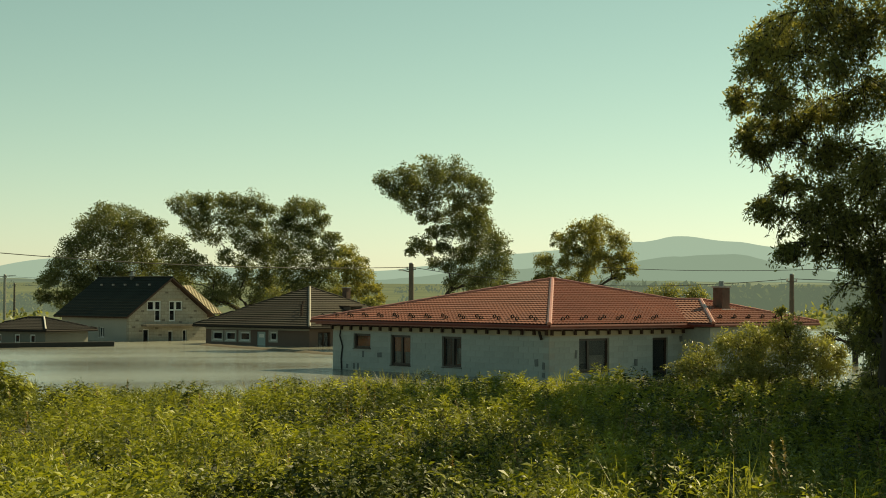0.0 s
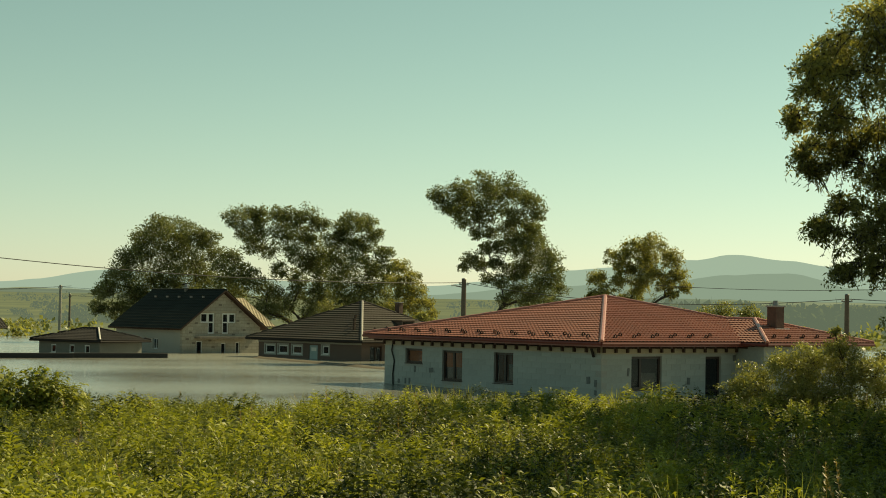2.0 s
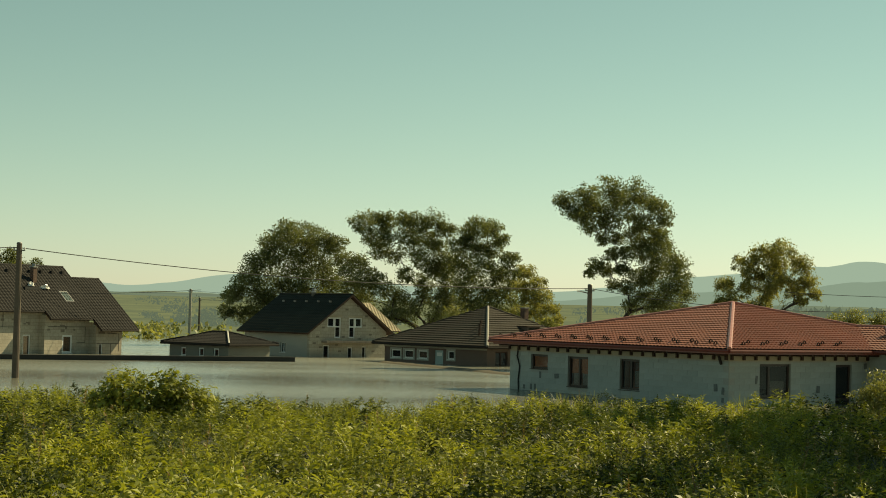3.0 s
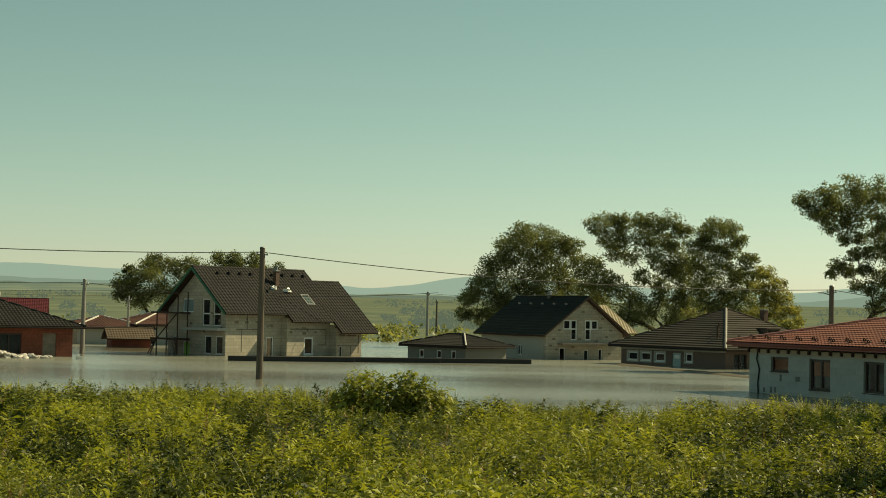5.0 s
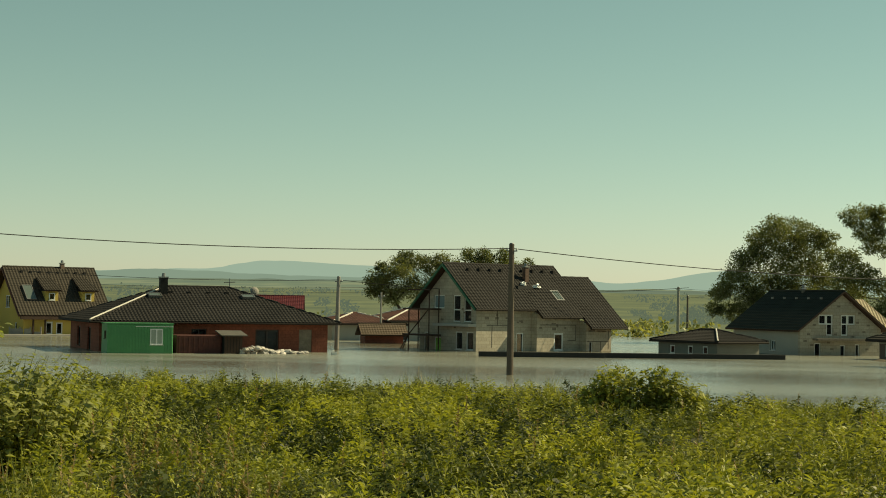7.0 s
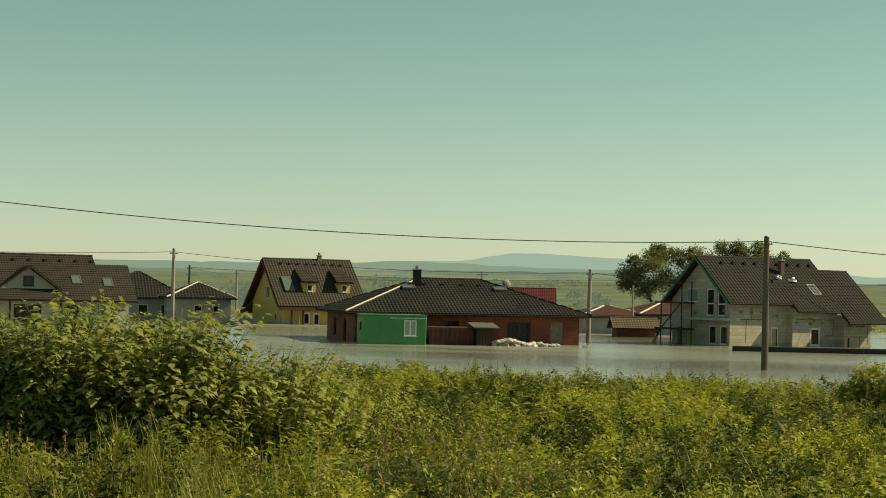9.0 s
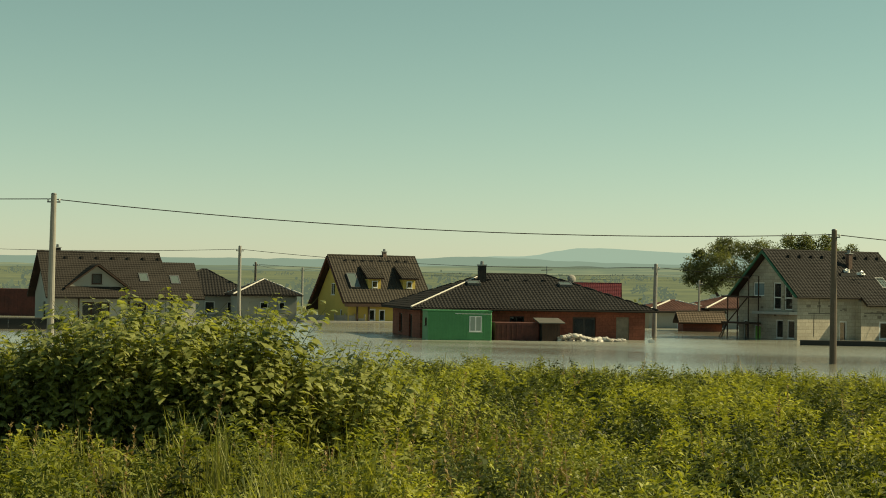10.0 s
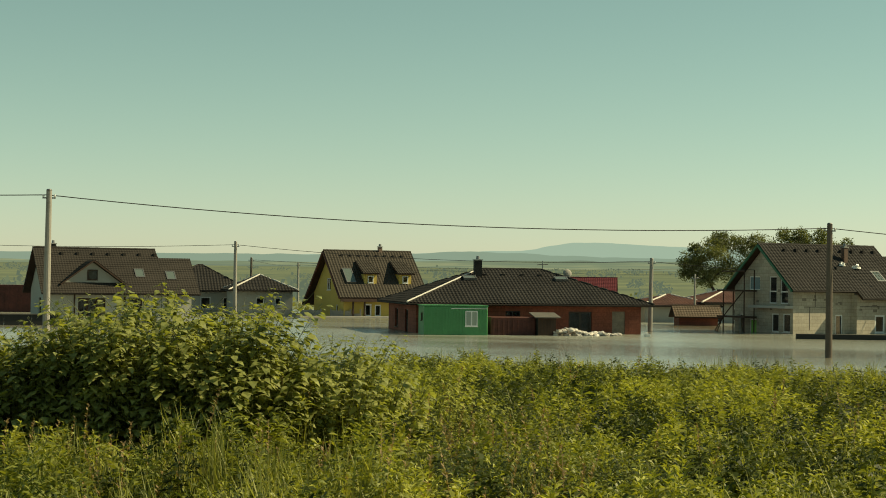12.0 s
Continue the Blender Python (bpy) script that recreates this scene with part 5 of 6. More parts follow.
# ---- poles and wires ----
def power_pole(x, y, top, r, material, label, arm=True, lean=0.0, lamp=False):
    p = tagged(thing("power_pole", x, y, 0, math.degrees(math.atan2(y, x)) - 90), label, "pole", "power poles")
    bm = bmesh.new()
    tube(bm, [(0, 0, -1.6), (lean * 0.5, 0, top * 0.5), (lean, 0, top)], [r * 1.15, r, r * 0.82], 12)
    part("shaft", bm, material, p)
    bm = bmesh.new()
    tube(bm, [(lean, 0, top), (lean, 0, top + 0.06)], [r * 0.9, r * 0.6], 12)
    part("cap", bm, M_STEEL, p)
    if arm:
        bm = bmesh.new()
        box(bm, lean - 0.28, lean + 0.28, -0.03, 0.03, top - 0.36, top - 0.30)
        a = part("cross_arm", bm, M_STEEL, p)
        for sx in (-0.24, 0.24):
            bm = bmesh.new()
            tube(bm, [(lean + sx, 0, top - 0.30), (lean + sx, 0, top - 0.24), (lean + sx, 0, top - 0.18)], [0.03, 0.05, 0.03], 8)
            part("insulator", bm, M_WHITE, a)
    if lamp:
        bm = bmesh.new()
        tube(bm, [(lean, 0, top - 0.5), (lean - 0.35, 0, top - 0.42), (lean - 0.55, 0, top - 0.38)], 0.035, 6)
        a = part("lamp_arm", bm, M_STEEL, p)
        bm = bmesh.new()
        box(bm, lean - 0.75, lean - 0.45, -0.08, 0.08, top - 0.42, top - 0.33)
        part("lamp_head", bm, M_WHITE, a)
    return p


POLES = {"mid": (-5.75, 82.8, 6.41, 0.16, M_POLEWOOD, 0.0, 0), "near": (-37.62, 64.88, 7.15, 0.15, M_CONCRETE, 0.05, 0), "t2": (-50.65, 114.28, 6.08, 0.14, M_CONCRETE, 0.0, 0),
         "t3": (-67.43, 156.06, 5.45, 0.13, M_POLEWOOD, 0.0, 0), "t4": (-85.37, 213.57, 5.48, 0.16, M_CONCRETE, 0.0, 0), "left": (-21.2, 121.9, 5.22, 0.16, M_CONCRETE, 0.08, 0),
         "sm": (6.31, 217.91, 5.93, 0.19, M_CONCRETE, 0.0, 0), "sm2": (8.25, 239.86, 4.99, 0.15, M_POLEWOOD, 0.0, 0), "far": (26.13, 96.53, 5.4, 0.17, M_POLEWOOD, 0.0, 1),
         "right": (42.13, 79.53, 4.67, 0.14, M_POLEWOOD, 0.0, 0), "thin": (-21.85, 148.4, 4.22, 0.1, M_CONCRETE, 0.0, 0)}
for key, (x, y, top, r, m, lean, lamp) in POLES.items():
    power_pole(x, y, top, r, m, "grey concrete power pole standing in the flood" if m is M_CONCRETE else "dark tarred wooden power pole standing in the flood", lean=lean, lamp=bool(lamp))


def wire(a, b, sag, r=0.018):
    n = 24
    pts = []
    for k in range(n + 1):
        t = k / n
        p = Vector(a).lerp(Vector(b), t)
        p.z -= sag * 4 * t * (1 - t)
        pts.append(p)
    bm = bmesh.new()
    tube(bm, pts, r, 5)
    tagged(finish("power_line", bm, M_WIRE), "black overhead power line sagging between poles", "cable", "power lines")


def ptop(k, d=0.2):
    return (POLES[k][0], POLES[k][1], POLES[k][2] - d)


wire(ptop("near"), ptop("mid"), 0.62, 0.022)
wire(ptop("mid"), ptop("far"), 0.55, 0.022)
wire(ptop("far"), ptop("right"), 0.7, 0.018)
wire(ptop("near"), (-70, 52, 7.3), 0.3, 0.022)
wire(ptop("t2"), ptop("left"), 0.5)
wire(ptop("left"), (4.5, 128, 4.9), 0.6)
wire(ptop("t2"), (-80, 112, 6.0), 0.3)
wire(ptop("t3"), ptop("t4"), 0.3)
wire(ptop("t3"), (-20.0, 175.0, 5.2), 0.6)
wire(ptop("t4"), (-20.0, 230.0, 5.0), 0.6)
wire(ptop("sm"), (40.0, 190.0, 6.4), 0.7)
wire(ptop("sm"), (-20.0, 225.0, 5.8), 0.4)
wire(ptop("sm2"), (50.0, 230.0, 5.2), 0.5)
wire(ptop("right"), (70, 60, 4.9), 0.5)
wire((43.2, 109.8, 5.55), (54.2, 95.7, 5.35), 0.2)


# ---- small things in the flood ----
def garden_wall():
    """A long dark wall with a coping, standing across the line of sight."""
    x, y = (-61.5, 102.3)
    g = tagged(thing("garden_wall", x, y, 0, 31), "dark bitumen-coated garden wall with a flat coping, in water", "wall")
    for k in range(4):
        bm = bmesh.new()
        box(bm, -4.6 + k * 1.85, -4.6 + (k + 1) * 1.85 - 0.012, -0.12, 0.12, -1.3, 0.72)
        bmesh.ops.bevel(bm, geom=bm.edges[:], offset=0.012, segments=1, affect="EDGES")
        part("panel", bm, M_BLACKWALL, g)
    bm = bmesh.new()
    box(bm, -4.7, 2.9, -0.17, 0.17, 0.72, 0.79)
    part("coping", bm, M_MORTARDARK, g, "grey weathered coping")


def canister():
    x, y = -18.8, 107.3
    g = tagged(thing("canister", x, y, 0, 20), "white plastic canister floating on the flood", "canister")
    bm = bmesh.new()
    box(bm, -0.2, 0.2, -0.12, 0.12, -0.10, 0.20)
    bmesh.ops.bevel(bm, geom=bm.edges[:], offset=0.04, segments=2, affect="EDGES")
    part("body", bm, M_WHITE, g)
    bm = bmesh.new()
    tube(bm, [(0.12, 0, 0.20), (0.12, 0, 0.27)], 0.035, 8)
    part("cap", bm, M_BLACKWALL, g)
    bm = bmesh.new()
    tube(bm, [(-0.14, 0, 0.20), (-0.12, 0, 0.27), (0.02, 0, 0.27), (0.05, 0, 0.20)], 0.018, 6)
    part("handle", bm, M_WHITE, g)


garden_wall()
canister()


# ---- plants ----
M_LEAF_TREE = leaf_mat("tree_leaf", (0.048, 0.062, 0.025), (0.25, 0.262, 0.112), 0.42, 0.45, glow=0.6)
M_LEAF_WILLOW = leaf_mat("willow_leaf", (0.10, 0.105, 0.040), (0.43, 0.40, 0.155), 0.54, 0.8, 0.45, 0.35, glow=0.55)
M_LEAF_BUSH = leaf_mat("bush_leaf", (0.10, 0.11, 0.038), (0.38, 0.37, 0.145), 0.42, 0.8, 0.42, 0.4, glow=0.6)
M_LEAF_GOLD = leaf_mat("light_weed_leaf", (0.118, 0.143, 0.032), (0.455, 0.458, 0.102), 0.36, 0.5, 0.5, 0.32, gain=2.0)
M_LEAF_MID = leaf_mat("mid_herb_leaf", (0.045, 0.062, 0.018), (0.25, 0.27, 0.072), 0.32, 0.5, 0.5, 0.32, gain=2.0)
M_LEAF_DARK = leaf_mat("dark_herb_leaf", (0.020, 0.030, 0.008), (0.085, 0.105, 0.026), 0.26, 0.5, spec=0.2)
M_LEAF_KNOT = leaf_mat("broad_leaf", (0.14, 0.165, 0.055), (0.44, 0.45, 0.16), 0.42, 0.9, 0.38, 0.5)
M_GRASS = leaf_mat("grass_blade", (0.13, 0.145, 0.045), (0.46, 0.45, 0.14), 0.40, 0.5)
M_DRY = leaf_mat("dry_stalk", (0.20, 0.13, 0.06), (0.36, 0.27, 0.14), 0.25, 0.5)
# leaves of the far woods, with haze painted in as an even glow
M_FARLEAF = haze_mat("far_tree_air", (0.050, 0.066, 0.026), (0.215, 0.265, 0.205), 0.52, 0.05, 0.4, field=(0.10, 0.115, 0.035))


def quad_mesh(name, quads, material, parent=None, label=""):
    """A mesh of loose four-cornered leaves from an (n, 4, 3) array."""
    n = len(quads)
    me = bpy.data.meshes.new(name)
    me.vertices.add(n * 4)
    me.vertices.foreach_set("co", np.ascontiguousarray(quads, dtype=np.float32).ravel())
    me.loops.add(n * 4)
    me.loops.foreach_set("vertex_index", np.arange(n * 4, dtype=np.int32))
    me.polygons.add(n)
    me.polygons.foreach_set("loop_start", np.arange(0, n * 4, 4, dtype=np.int32))
    me.update(calc_edges=True)
    me.materials.append(material)
    ob = new(name, me)
    ob.parent = parent
    return tagged(ob, label)


def leaves(rng, pts, length, width, droop=0.0, flat=0.0):
    """Diamond leaves at pts, turned at random; droop bends them down, flat lays them level."""
    n = len(pts)
    d = rng.normal(size=(n, 3))
    d[:, 2] = d[:, 2] * (1 - flat) - droop
    d /= np.linalg.norm(d, axis=1)[:, None]
    u = rng.normal(size=(n, 3))
    u[:, 2] *= (1 - 0.8 * flat)
    s = np.cross(d, u)
    s /= np.linalg.norm(s, axis=1)[:, None] + 1e-9
    ln = (length * rng.uniform(0.6, 1.3, n))[:, None]
    wd = (width * rng.uniform(0.6, 1.3, n))[:, None]
    mid = pts + d * ln * 0.45
    return np.stack([pts, mid + s * wd, pts + d * ln, mid - s * wd], axis=1)


def limb(bm, a, b, r0, r1, rng, bend=0.12, n=6, sides=6):
    a, b = Vector(a), Vector(b)
    l = (b - a).length
    pts, rad = [], []
    off = Vector(rng.normal(size=3)) * bend * l
    off.z = abs(off.z)
    for k in range(n + 1):
        t = k / n
        pts.append(a.lerp(b, t) + off * 4 * t * (1 - t) * 0.5 + Vector(rng.normal(size=3)) * 0.012 * l * (0 < k < n))
        rad.append(r0 + (r1 - r0) * t)
    tube(bm, pts, rad, sides)
    return pts


def ball(rng, n, flat=1.0):
    """Points spread evenly through a ball of radius one, a little denser towards its skin."""
    v = rng.normal(size=(n, 3))
    v /= np.linalg.norm(v, axis=1)[:, None]
    v *= rng.uniform(0.05, 1.0, (n, 1)) ** 0.42
    v[:, 2] *= flat
    return v


def tree(x, y, z0, clumps, leaf, trunk_r, fork, seed, material, label, density=1.0, spray=0.40, name="tree", droop=0.3, group="trees in the flood", lean=0.0, bark=None, hang=0.0, slim=0.26, fill=15.0):
    """A tree: trunk, a limb to every clump, boughs from the limb to flat sprays, and twigs full of leaves.
    clumps: (sideways, depth, height, radius, flatten) seen from the bank."""
    rng = np.random.default_rng(seed)
    t = tagged(thing(name, x, y, 0, -math.degrees(math.atan2(x, y))), label, "tree" if name == "tree" else "bush", group)
    bm = bmesh.new()
    top = Vector((lean, 0, fork))
    trunk = limb(bm, (0, 0, z0 - 0.4), top, trunk_r, trunk_r * 0.7, rng, 0.03, 6, 10)
    pts = []
    nodes = [(p, trunk_r * 0.62) for p in trunk[3:]]
    for cx, cy, cz, r, fl in sorted(clumps, key=lambda q: (Vector(q[:3]) - top).length):
        c = Vector((cx, cy, cz))
        # each limb leaves the nearest older wood that lies below it
        start, thick = min(nodes, key=lambda q: (c - q[0]).length + 1.4 * max(0.0, q[0].z + 0.25 * (c - q[0]).length - c.z) - 2.5 * q[1])
        r0 = min(thick * 0.82, trunk_r * 0.5)
        path = limb(bm, start, c, r0, max(0.012, r0 * 0.30), rng, 0.13)
        nodes += [(p, r0 * (1 - 0.11 * k)) for k, p in enumerate(path) if 1 < k < 6]
        for i in range(max(5, int(17 * density))):
            v = ball(rng, 1, fl)[0] * r * rng.uniform(0.75, 1.12)
            e = np.array(c) + v
            w = r * spray * rng.uniform(0.6, 1.3)
            limb(bm, path[rng.integers(2, 7)], Vector(e), max(0.012, r0 * 0.20), 0.007, rng, 0.16, 3, 4)
            if rng.random() < hang:
                out = np.array([v[0], v[1], 0.0]) / (np.linalg.norm(v[:2]) + 1e-6)
                for _ in range(5):
                    ln = w * rng.uniform(0.9, 2.4)
                    tt = np.sqrt(rng.random(int(12 + 1.6 * ln / leaf)))[:, None]
                    d0 = out * rng.uniform(0.0, 0.9) + rng.normal(size=3) * 0.35
                    q = e + d0 * ln * tt * 0.8 + np.array([0, 0, -1.0]) * ln * tt ** 2 * rng.uniform(0.3, 0.9)
                    pts.append(q + rng.normal(size=q.shape) * leaf * 0.3)
                    limb(bm, Vector(e), Vector(q[np.argmax(tt)]), 0.008, 0.004, rng, 0.08, 3, 3)
            m = int(min(900, 6.5 * density * (w / leaf) ** 2)) + 8
            q = ball(rng, m, 0.62) * w
            q[:, 2] -= droop * 0.5 * w * rng.random(m)
            pts.append(q + e)
        # leaves on the small twigs between the sprays
        m = int(min(1500, fill * density * (r / leaf) ** 2))
        pts.append(ball(rng, m, fl) * r * rng.uniform(0.7, 1.15, (m, 1)) + np.array(c))
    part("trunk", bm, bark or M_BARK, t, "dark branching trunk")
    pts = np.concatenate(pts)
    quad_mesh("crown", leaves(rng, pts, leaf, leaf * slim, 0.3), material, t)
    return t


def polar(az, d):
    return d * math.sin(radians(az)), d * math.cos(radians(az))


def cl(scale, cx, hor, items, depth=0.6, seed=1, grow=1.0):
    """Clumps from a plan of the outline: (across, down, radius) in plan units of 1/scale metres about the trunk at cx, level with the eye at hor."""
    rng = random.Random(seed)
    return [((a - cx) / scale, rng.uniform(-depth, depth) * r / scale, EYE_Z + (hor - b) / scale, grow * r / scale, 0.85) for a, b, r in items]


# trees behind the gabled house
tree(*polar(5.1, 165), -1.3, cl(18.1, 205, 522, [(190, 385, 24), (225, 388, 26), (165, 405, 26), (255, 400, 24), (278, 405, 18), (150, 440, 28), (200, 425, 34), (245, 440, 32), (290, 430, 16), (125, 475, 26), (180, 470, 34), (230, 480, 34), (275, 475, 26), (100, 495, 18), (150, 505, 28), (205, 515, 30), (90, 525, 14), (120, 530, 20), (175, 535, 26), (255, 520, 30)], 1.3, 1, 1.2), 0.21, 0.5, 3.0, 11, M_LEAF_TREE, "dense dark green tree behind the gabled house", 1.2)
tree(*polar(9.5, 160), -1.3, cl(18.6, 437, 522, [(328, 364, 17), (352, 358, 15), (375, 362, 17), (400, 356, 14), (425, 362, 18), (455, 358, 17), (475, 374, 15), (345, 388, 17), (372, 392, 16), (410, 390, 20), (445, 392, 20), (355, 412, 13), (385, 420, 14), (430, 425, 17), (465, 410, 16), (470, 445, 18), (405, 455, 15), (440, 465, 15), (320, 435, 17), (330, 460, 20), (355, 475, 20), (385, 490, 20), (330, 500, 20), (410, 515, 22), (370, 530, 20), (470, 490, 16), (485, 432, 16), (482, 468, 18), (455, 440, 15), (440, 490, 15), (465, 520, 18), (490, 505, 16), (300, 450, 12), (310, 480, 16)], 1.2, 1, 1.42), 0.21, 0.5, 1.6, 12, M_LEAF_TREE, "tall broad tree with open crown behind the houses", 1.05)
tree(*polar(11.6, 156), -1.3, cl(19.1, 545, 523, [(530, 366, 18), (555, 370, 17), (510, 378, 15), (572, 390, 13), (495, 400, 16), (525, 400, 20), (555, 405, 18), (505, 430, 18), (540, 435, 20), (585, 425, 16), (570, 450, 16), (515, 465, 22), (550, 475, 22), (595, 455, 15), (585, 485, 20), (520, 500, 24), (560, 515, 24), (500, 530, 20), (600, 525, 20)], 1.2, 1, 1.32), 0.21, 0.45, 2.2, 13, M_LEAF_TREE, "tall leafy tree behind the brown house", 1.15)
tree(*polar(13.1, 150), -1.3, cl(19.9, 630, 523, [(626, 446, 15), (645, 465, 14), (615, 470, 14), (655, 485, 14), (632, 490, 17), (668, 508, 13), (645, 515, 18), (615, 520, 18), (678, 528, 10), (600, 540, 18), (660, 540, 16)], 1.2, 1, 1.25), 0.20, 0.3, 2.0, 14, M_LEAF_WILLOW, "lighter green tree with thin twigs behind the brown house", 1.0, hang=0.2)
# tall tree behind the red roof
tree(*polar(16.3, 115), -1.3, cl(26, 785, 524, [(760, 300, 28), (715, 312, 26), (805, 305, 28), (840, 330, 24), (680, 320, 20), (690, 338, 16), (735, 335, 28), (780, 335, 30), (820, 355, 22), (855, 352, 14), (750, 362, 18), (800, 375, 20), (770, 385, 14), (785, 410, 16), (820, 410, 22), (850, 400, 24), (875, 425, 22), (845, 440, 28), (815, 450, 24), (880, 455, 22), (860, 480, 26), (825, 485, 22), (895, 480, 14), (790, 470, 16), (735, 430, 16), (755, 440, 14), (725, 445, 10), (840, 505, 22), (880, 505, 16), (800, 500, 16), (762, 412, 14), (782, 438, 16), (705, 345, 16), (745, 385, 14), (765, 465, 12), (722, 365, 14), (842, 372, 20), (832, 390, 18), (808, 395, 18)],
     1.2, 1, 1.16), 0.155, 0.42, 3.2, 15, M_LEAF_TREE, "tall spreading tree behind the red-roofed house", 1.1, lean=-0.3)
# smaller drooping tree
tree(*polar(21.0, 130), -1.3, cl(23, 1035, 525, [(1065, 400, 24), (1030, 405, 26), (1000, 425, 24), (1095, 425, 24), (1050, 440, 24), (1110, 455, 20), (1085, 470, 18), (965, 460, 20), (975, 485, 22), (1000, 465, 16), (1120, 475, 12), (1095, 490, 12), (1010, 500, 18), (960, 495, 14), (1040, 465, 22), (1015, 445, 20), (1065, 455, 20), (1030, 490, 18), (1055, 420, 20)], 0.9), 0.16, 0.33, 3.4, 16, M_LEAF_WILLOW, "small round tree with drooping twigs behind the red roof", 1.0, droop=0.8, hang=0.4)
# trees behind the two-storey house
tree(*polar(-7.6, 165), -1.3, cl(18.1, 385, 535, [(375, 480, 30), (400, 465, 26), (430, 470, 26), (350, 500, 24), (400, 510, 32), (360, 525, 24), (440, 510, 26), (345, 475, 14), (335, 500, 22), (328, 520, 14), (455, 462, 22), (470, 485, 24), (385, 455, 16)], 0.9), 0.20, 0.4, 1.6, 17, M_LEAF_TREE, "round dark tree behind the two-storey house", 1.1)
tree(*polar(-5.0, 172), -1.3, cl(17.3, 520, 536, [(500, 465, 28), (535, 470, 28), (480, 490, 26), (570, 480, 26), (595, 478, 16), (520, 505, 30), (495, 448, 14), (560, 456, 20), (602, 466, 14), (525, 452, 18)]), 0.20, 0.4, 2.0, 18, M_LEAF_TREE, "leafy tree showing over the tiled roof", 1.0)
# light bushes beyond the red roof
tree(*polar(23.0, 135), -1.3, cl(22, 1150, 525, [(1130, 530, 18), (1165, 522, 20), (1200, 515, 22), (1235, 520, 22), (1255, 530, 18), (1190, 540, 24), (1140, 545, 18)]), 0.15, 0.2, 1.2, 19, M_LEAF_BUSH, "light green bushes beyond the red roof", 1.0, name="bush", group="bushes")
tree(*polar(10.9, 145), -1.3, cl(20.6, 500, 523, [(480, 520, 18), (510, 530, 20), (530, 545, 20), (470, 545, 18)]), 0.2, 0.2, 0.9, 20, M_LEAF_BUSH, "light green bush under the tall trees", 1.0, name="bush", group="bushes")
tree(*polar(14.0, 140), -1.3, cl(21.3, 668, 523, [(655, 535, 14), (672, 545, 14), (640, 545, 16)]), 0.2, 0.2, 0.9, 21, M_LEAF_BUSH, "light green bush beside the brown house", 1.0, name="bush", group="bushes")

tree(*polar(30.0, 92), -1.3, cl(32.4, 1490, 525, [(1440, 592, 16), (1470, 572, 24), (1510, 562, 28), (1545, 568, 28), (1490, 602, 26), (1535, 605, 28), (1575, 590, 28)]), 0.17, 0.2, 1.0, 22, M_LEAF_TREE, "dark green bush standing in the flood", 1.0, name="bush", group="bushes")

# great willow on the bank, its crown hanging over the meadow
W_HIGH = [(1440, 15, 55), (1500, 30, 65), (1395, 50, 38), (1345, 72, 30), (1425, 105, 55), (1490, 120, 65), (1350, 125, 34), (1325, 170, 26), (1390, 175, 46), (1455, 195, 58), (1545, 170, 65), (1345, 225, 26), (1400, 235, 36), (1352, 258, 22), (1455, 265, 40), (1525, 265, 65), (1560, 60, 70), (1375, 90, 36)]
W_LOW = [(1412, 322, 32), (1460, 335, 48), (1368, 368, 24), (1425, 385, 40), (1480, 395, 52), (1540, 380, 58), (1408, 440, 22), (1450, 430, 30), (1560, 440, 50), (1545, 490, 45), (1560, 545, 50), (1545, 600, 42), (1520, 450, 32), (1560, 330, 60), (1570, 640, 40), (1600, 590, 45), (1585, 695, 36), (1555, 670, 26)]
W_FAR = [(1, .5, 8.5, 2), (1.6, -.5, 6, 1.9), (2.6, .4, 9, 2.1), (.5, -1.2, 10.6, 1.9), (2, 1, 4, 1.5), (3.6, 0, 7, 2), (1.1, .4, 2.8, 1.0), (-1, 1.2, 10.4, 1.4), (3.0, -1, 11.0, 1.8), (4.6, .5, 9.2, 1.8), (4.3, 0, 5.2, 1.6), (3.2, -3.2, 6.2, 1.9), (5.2, -3.0, 8.0, 2.0)]


def near_scale(items, k=0.82):
    return [(a * k, b * k, EYE_Z + (c - EYE_Z) * k, r * k, 0.85) for a, b, c, r in items]


willow = tree(*polar(31.1, 27), 0.75, cl(111, 1577, 524, W_HIGH + W_LOW, 1.6, 31), 0.082, 0.17, 3.2, 31, M_LEAF_WILLOW, "great willow with dark trunk and hanging small leaves", 0.9, 0.58, droop=1.0, hang=0.75, group="trees on the bank", slim=0.17, fill=6.0)
# mostly out of view: extra crown added to throw shade on the meadow
tree(*polar(32.6, 27.6), 0.75, near_scale(W_FAR), 0.155, 0.16, 3.0, 30, M_LEAF_WILLOW, "second stem of the great willow with a wide crown", 0.9, droop=0.8, group="trees on the bank", slim=0.2, fill=7.0)
# out-of-view trees further along the bank, added so their shade lies over the meadow
def shade_crown(seed, top, low=0.2):
    rng = random.Random(seed)
    return [(rng.uniform(-1.2, 1.7), rng.uniform(-2.0, 2.0), top * (low + (0.96 - low) * k / 15), rng.uniform(1.5, 2.0), 0.85) for k in range(16)]


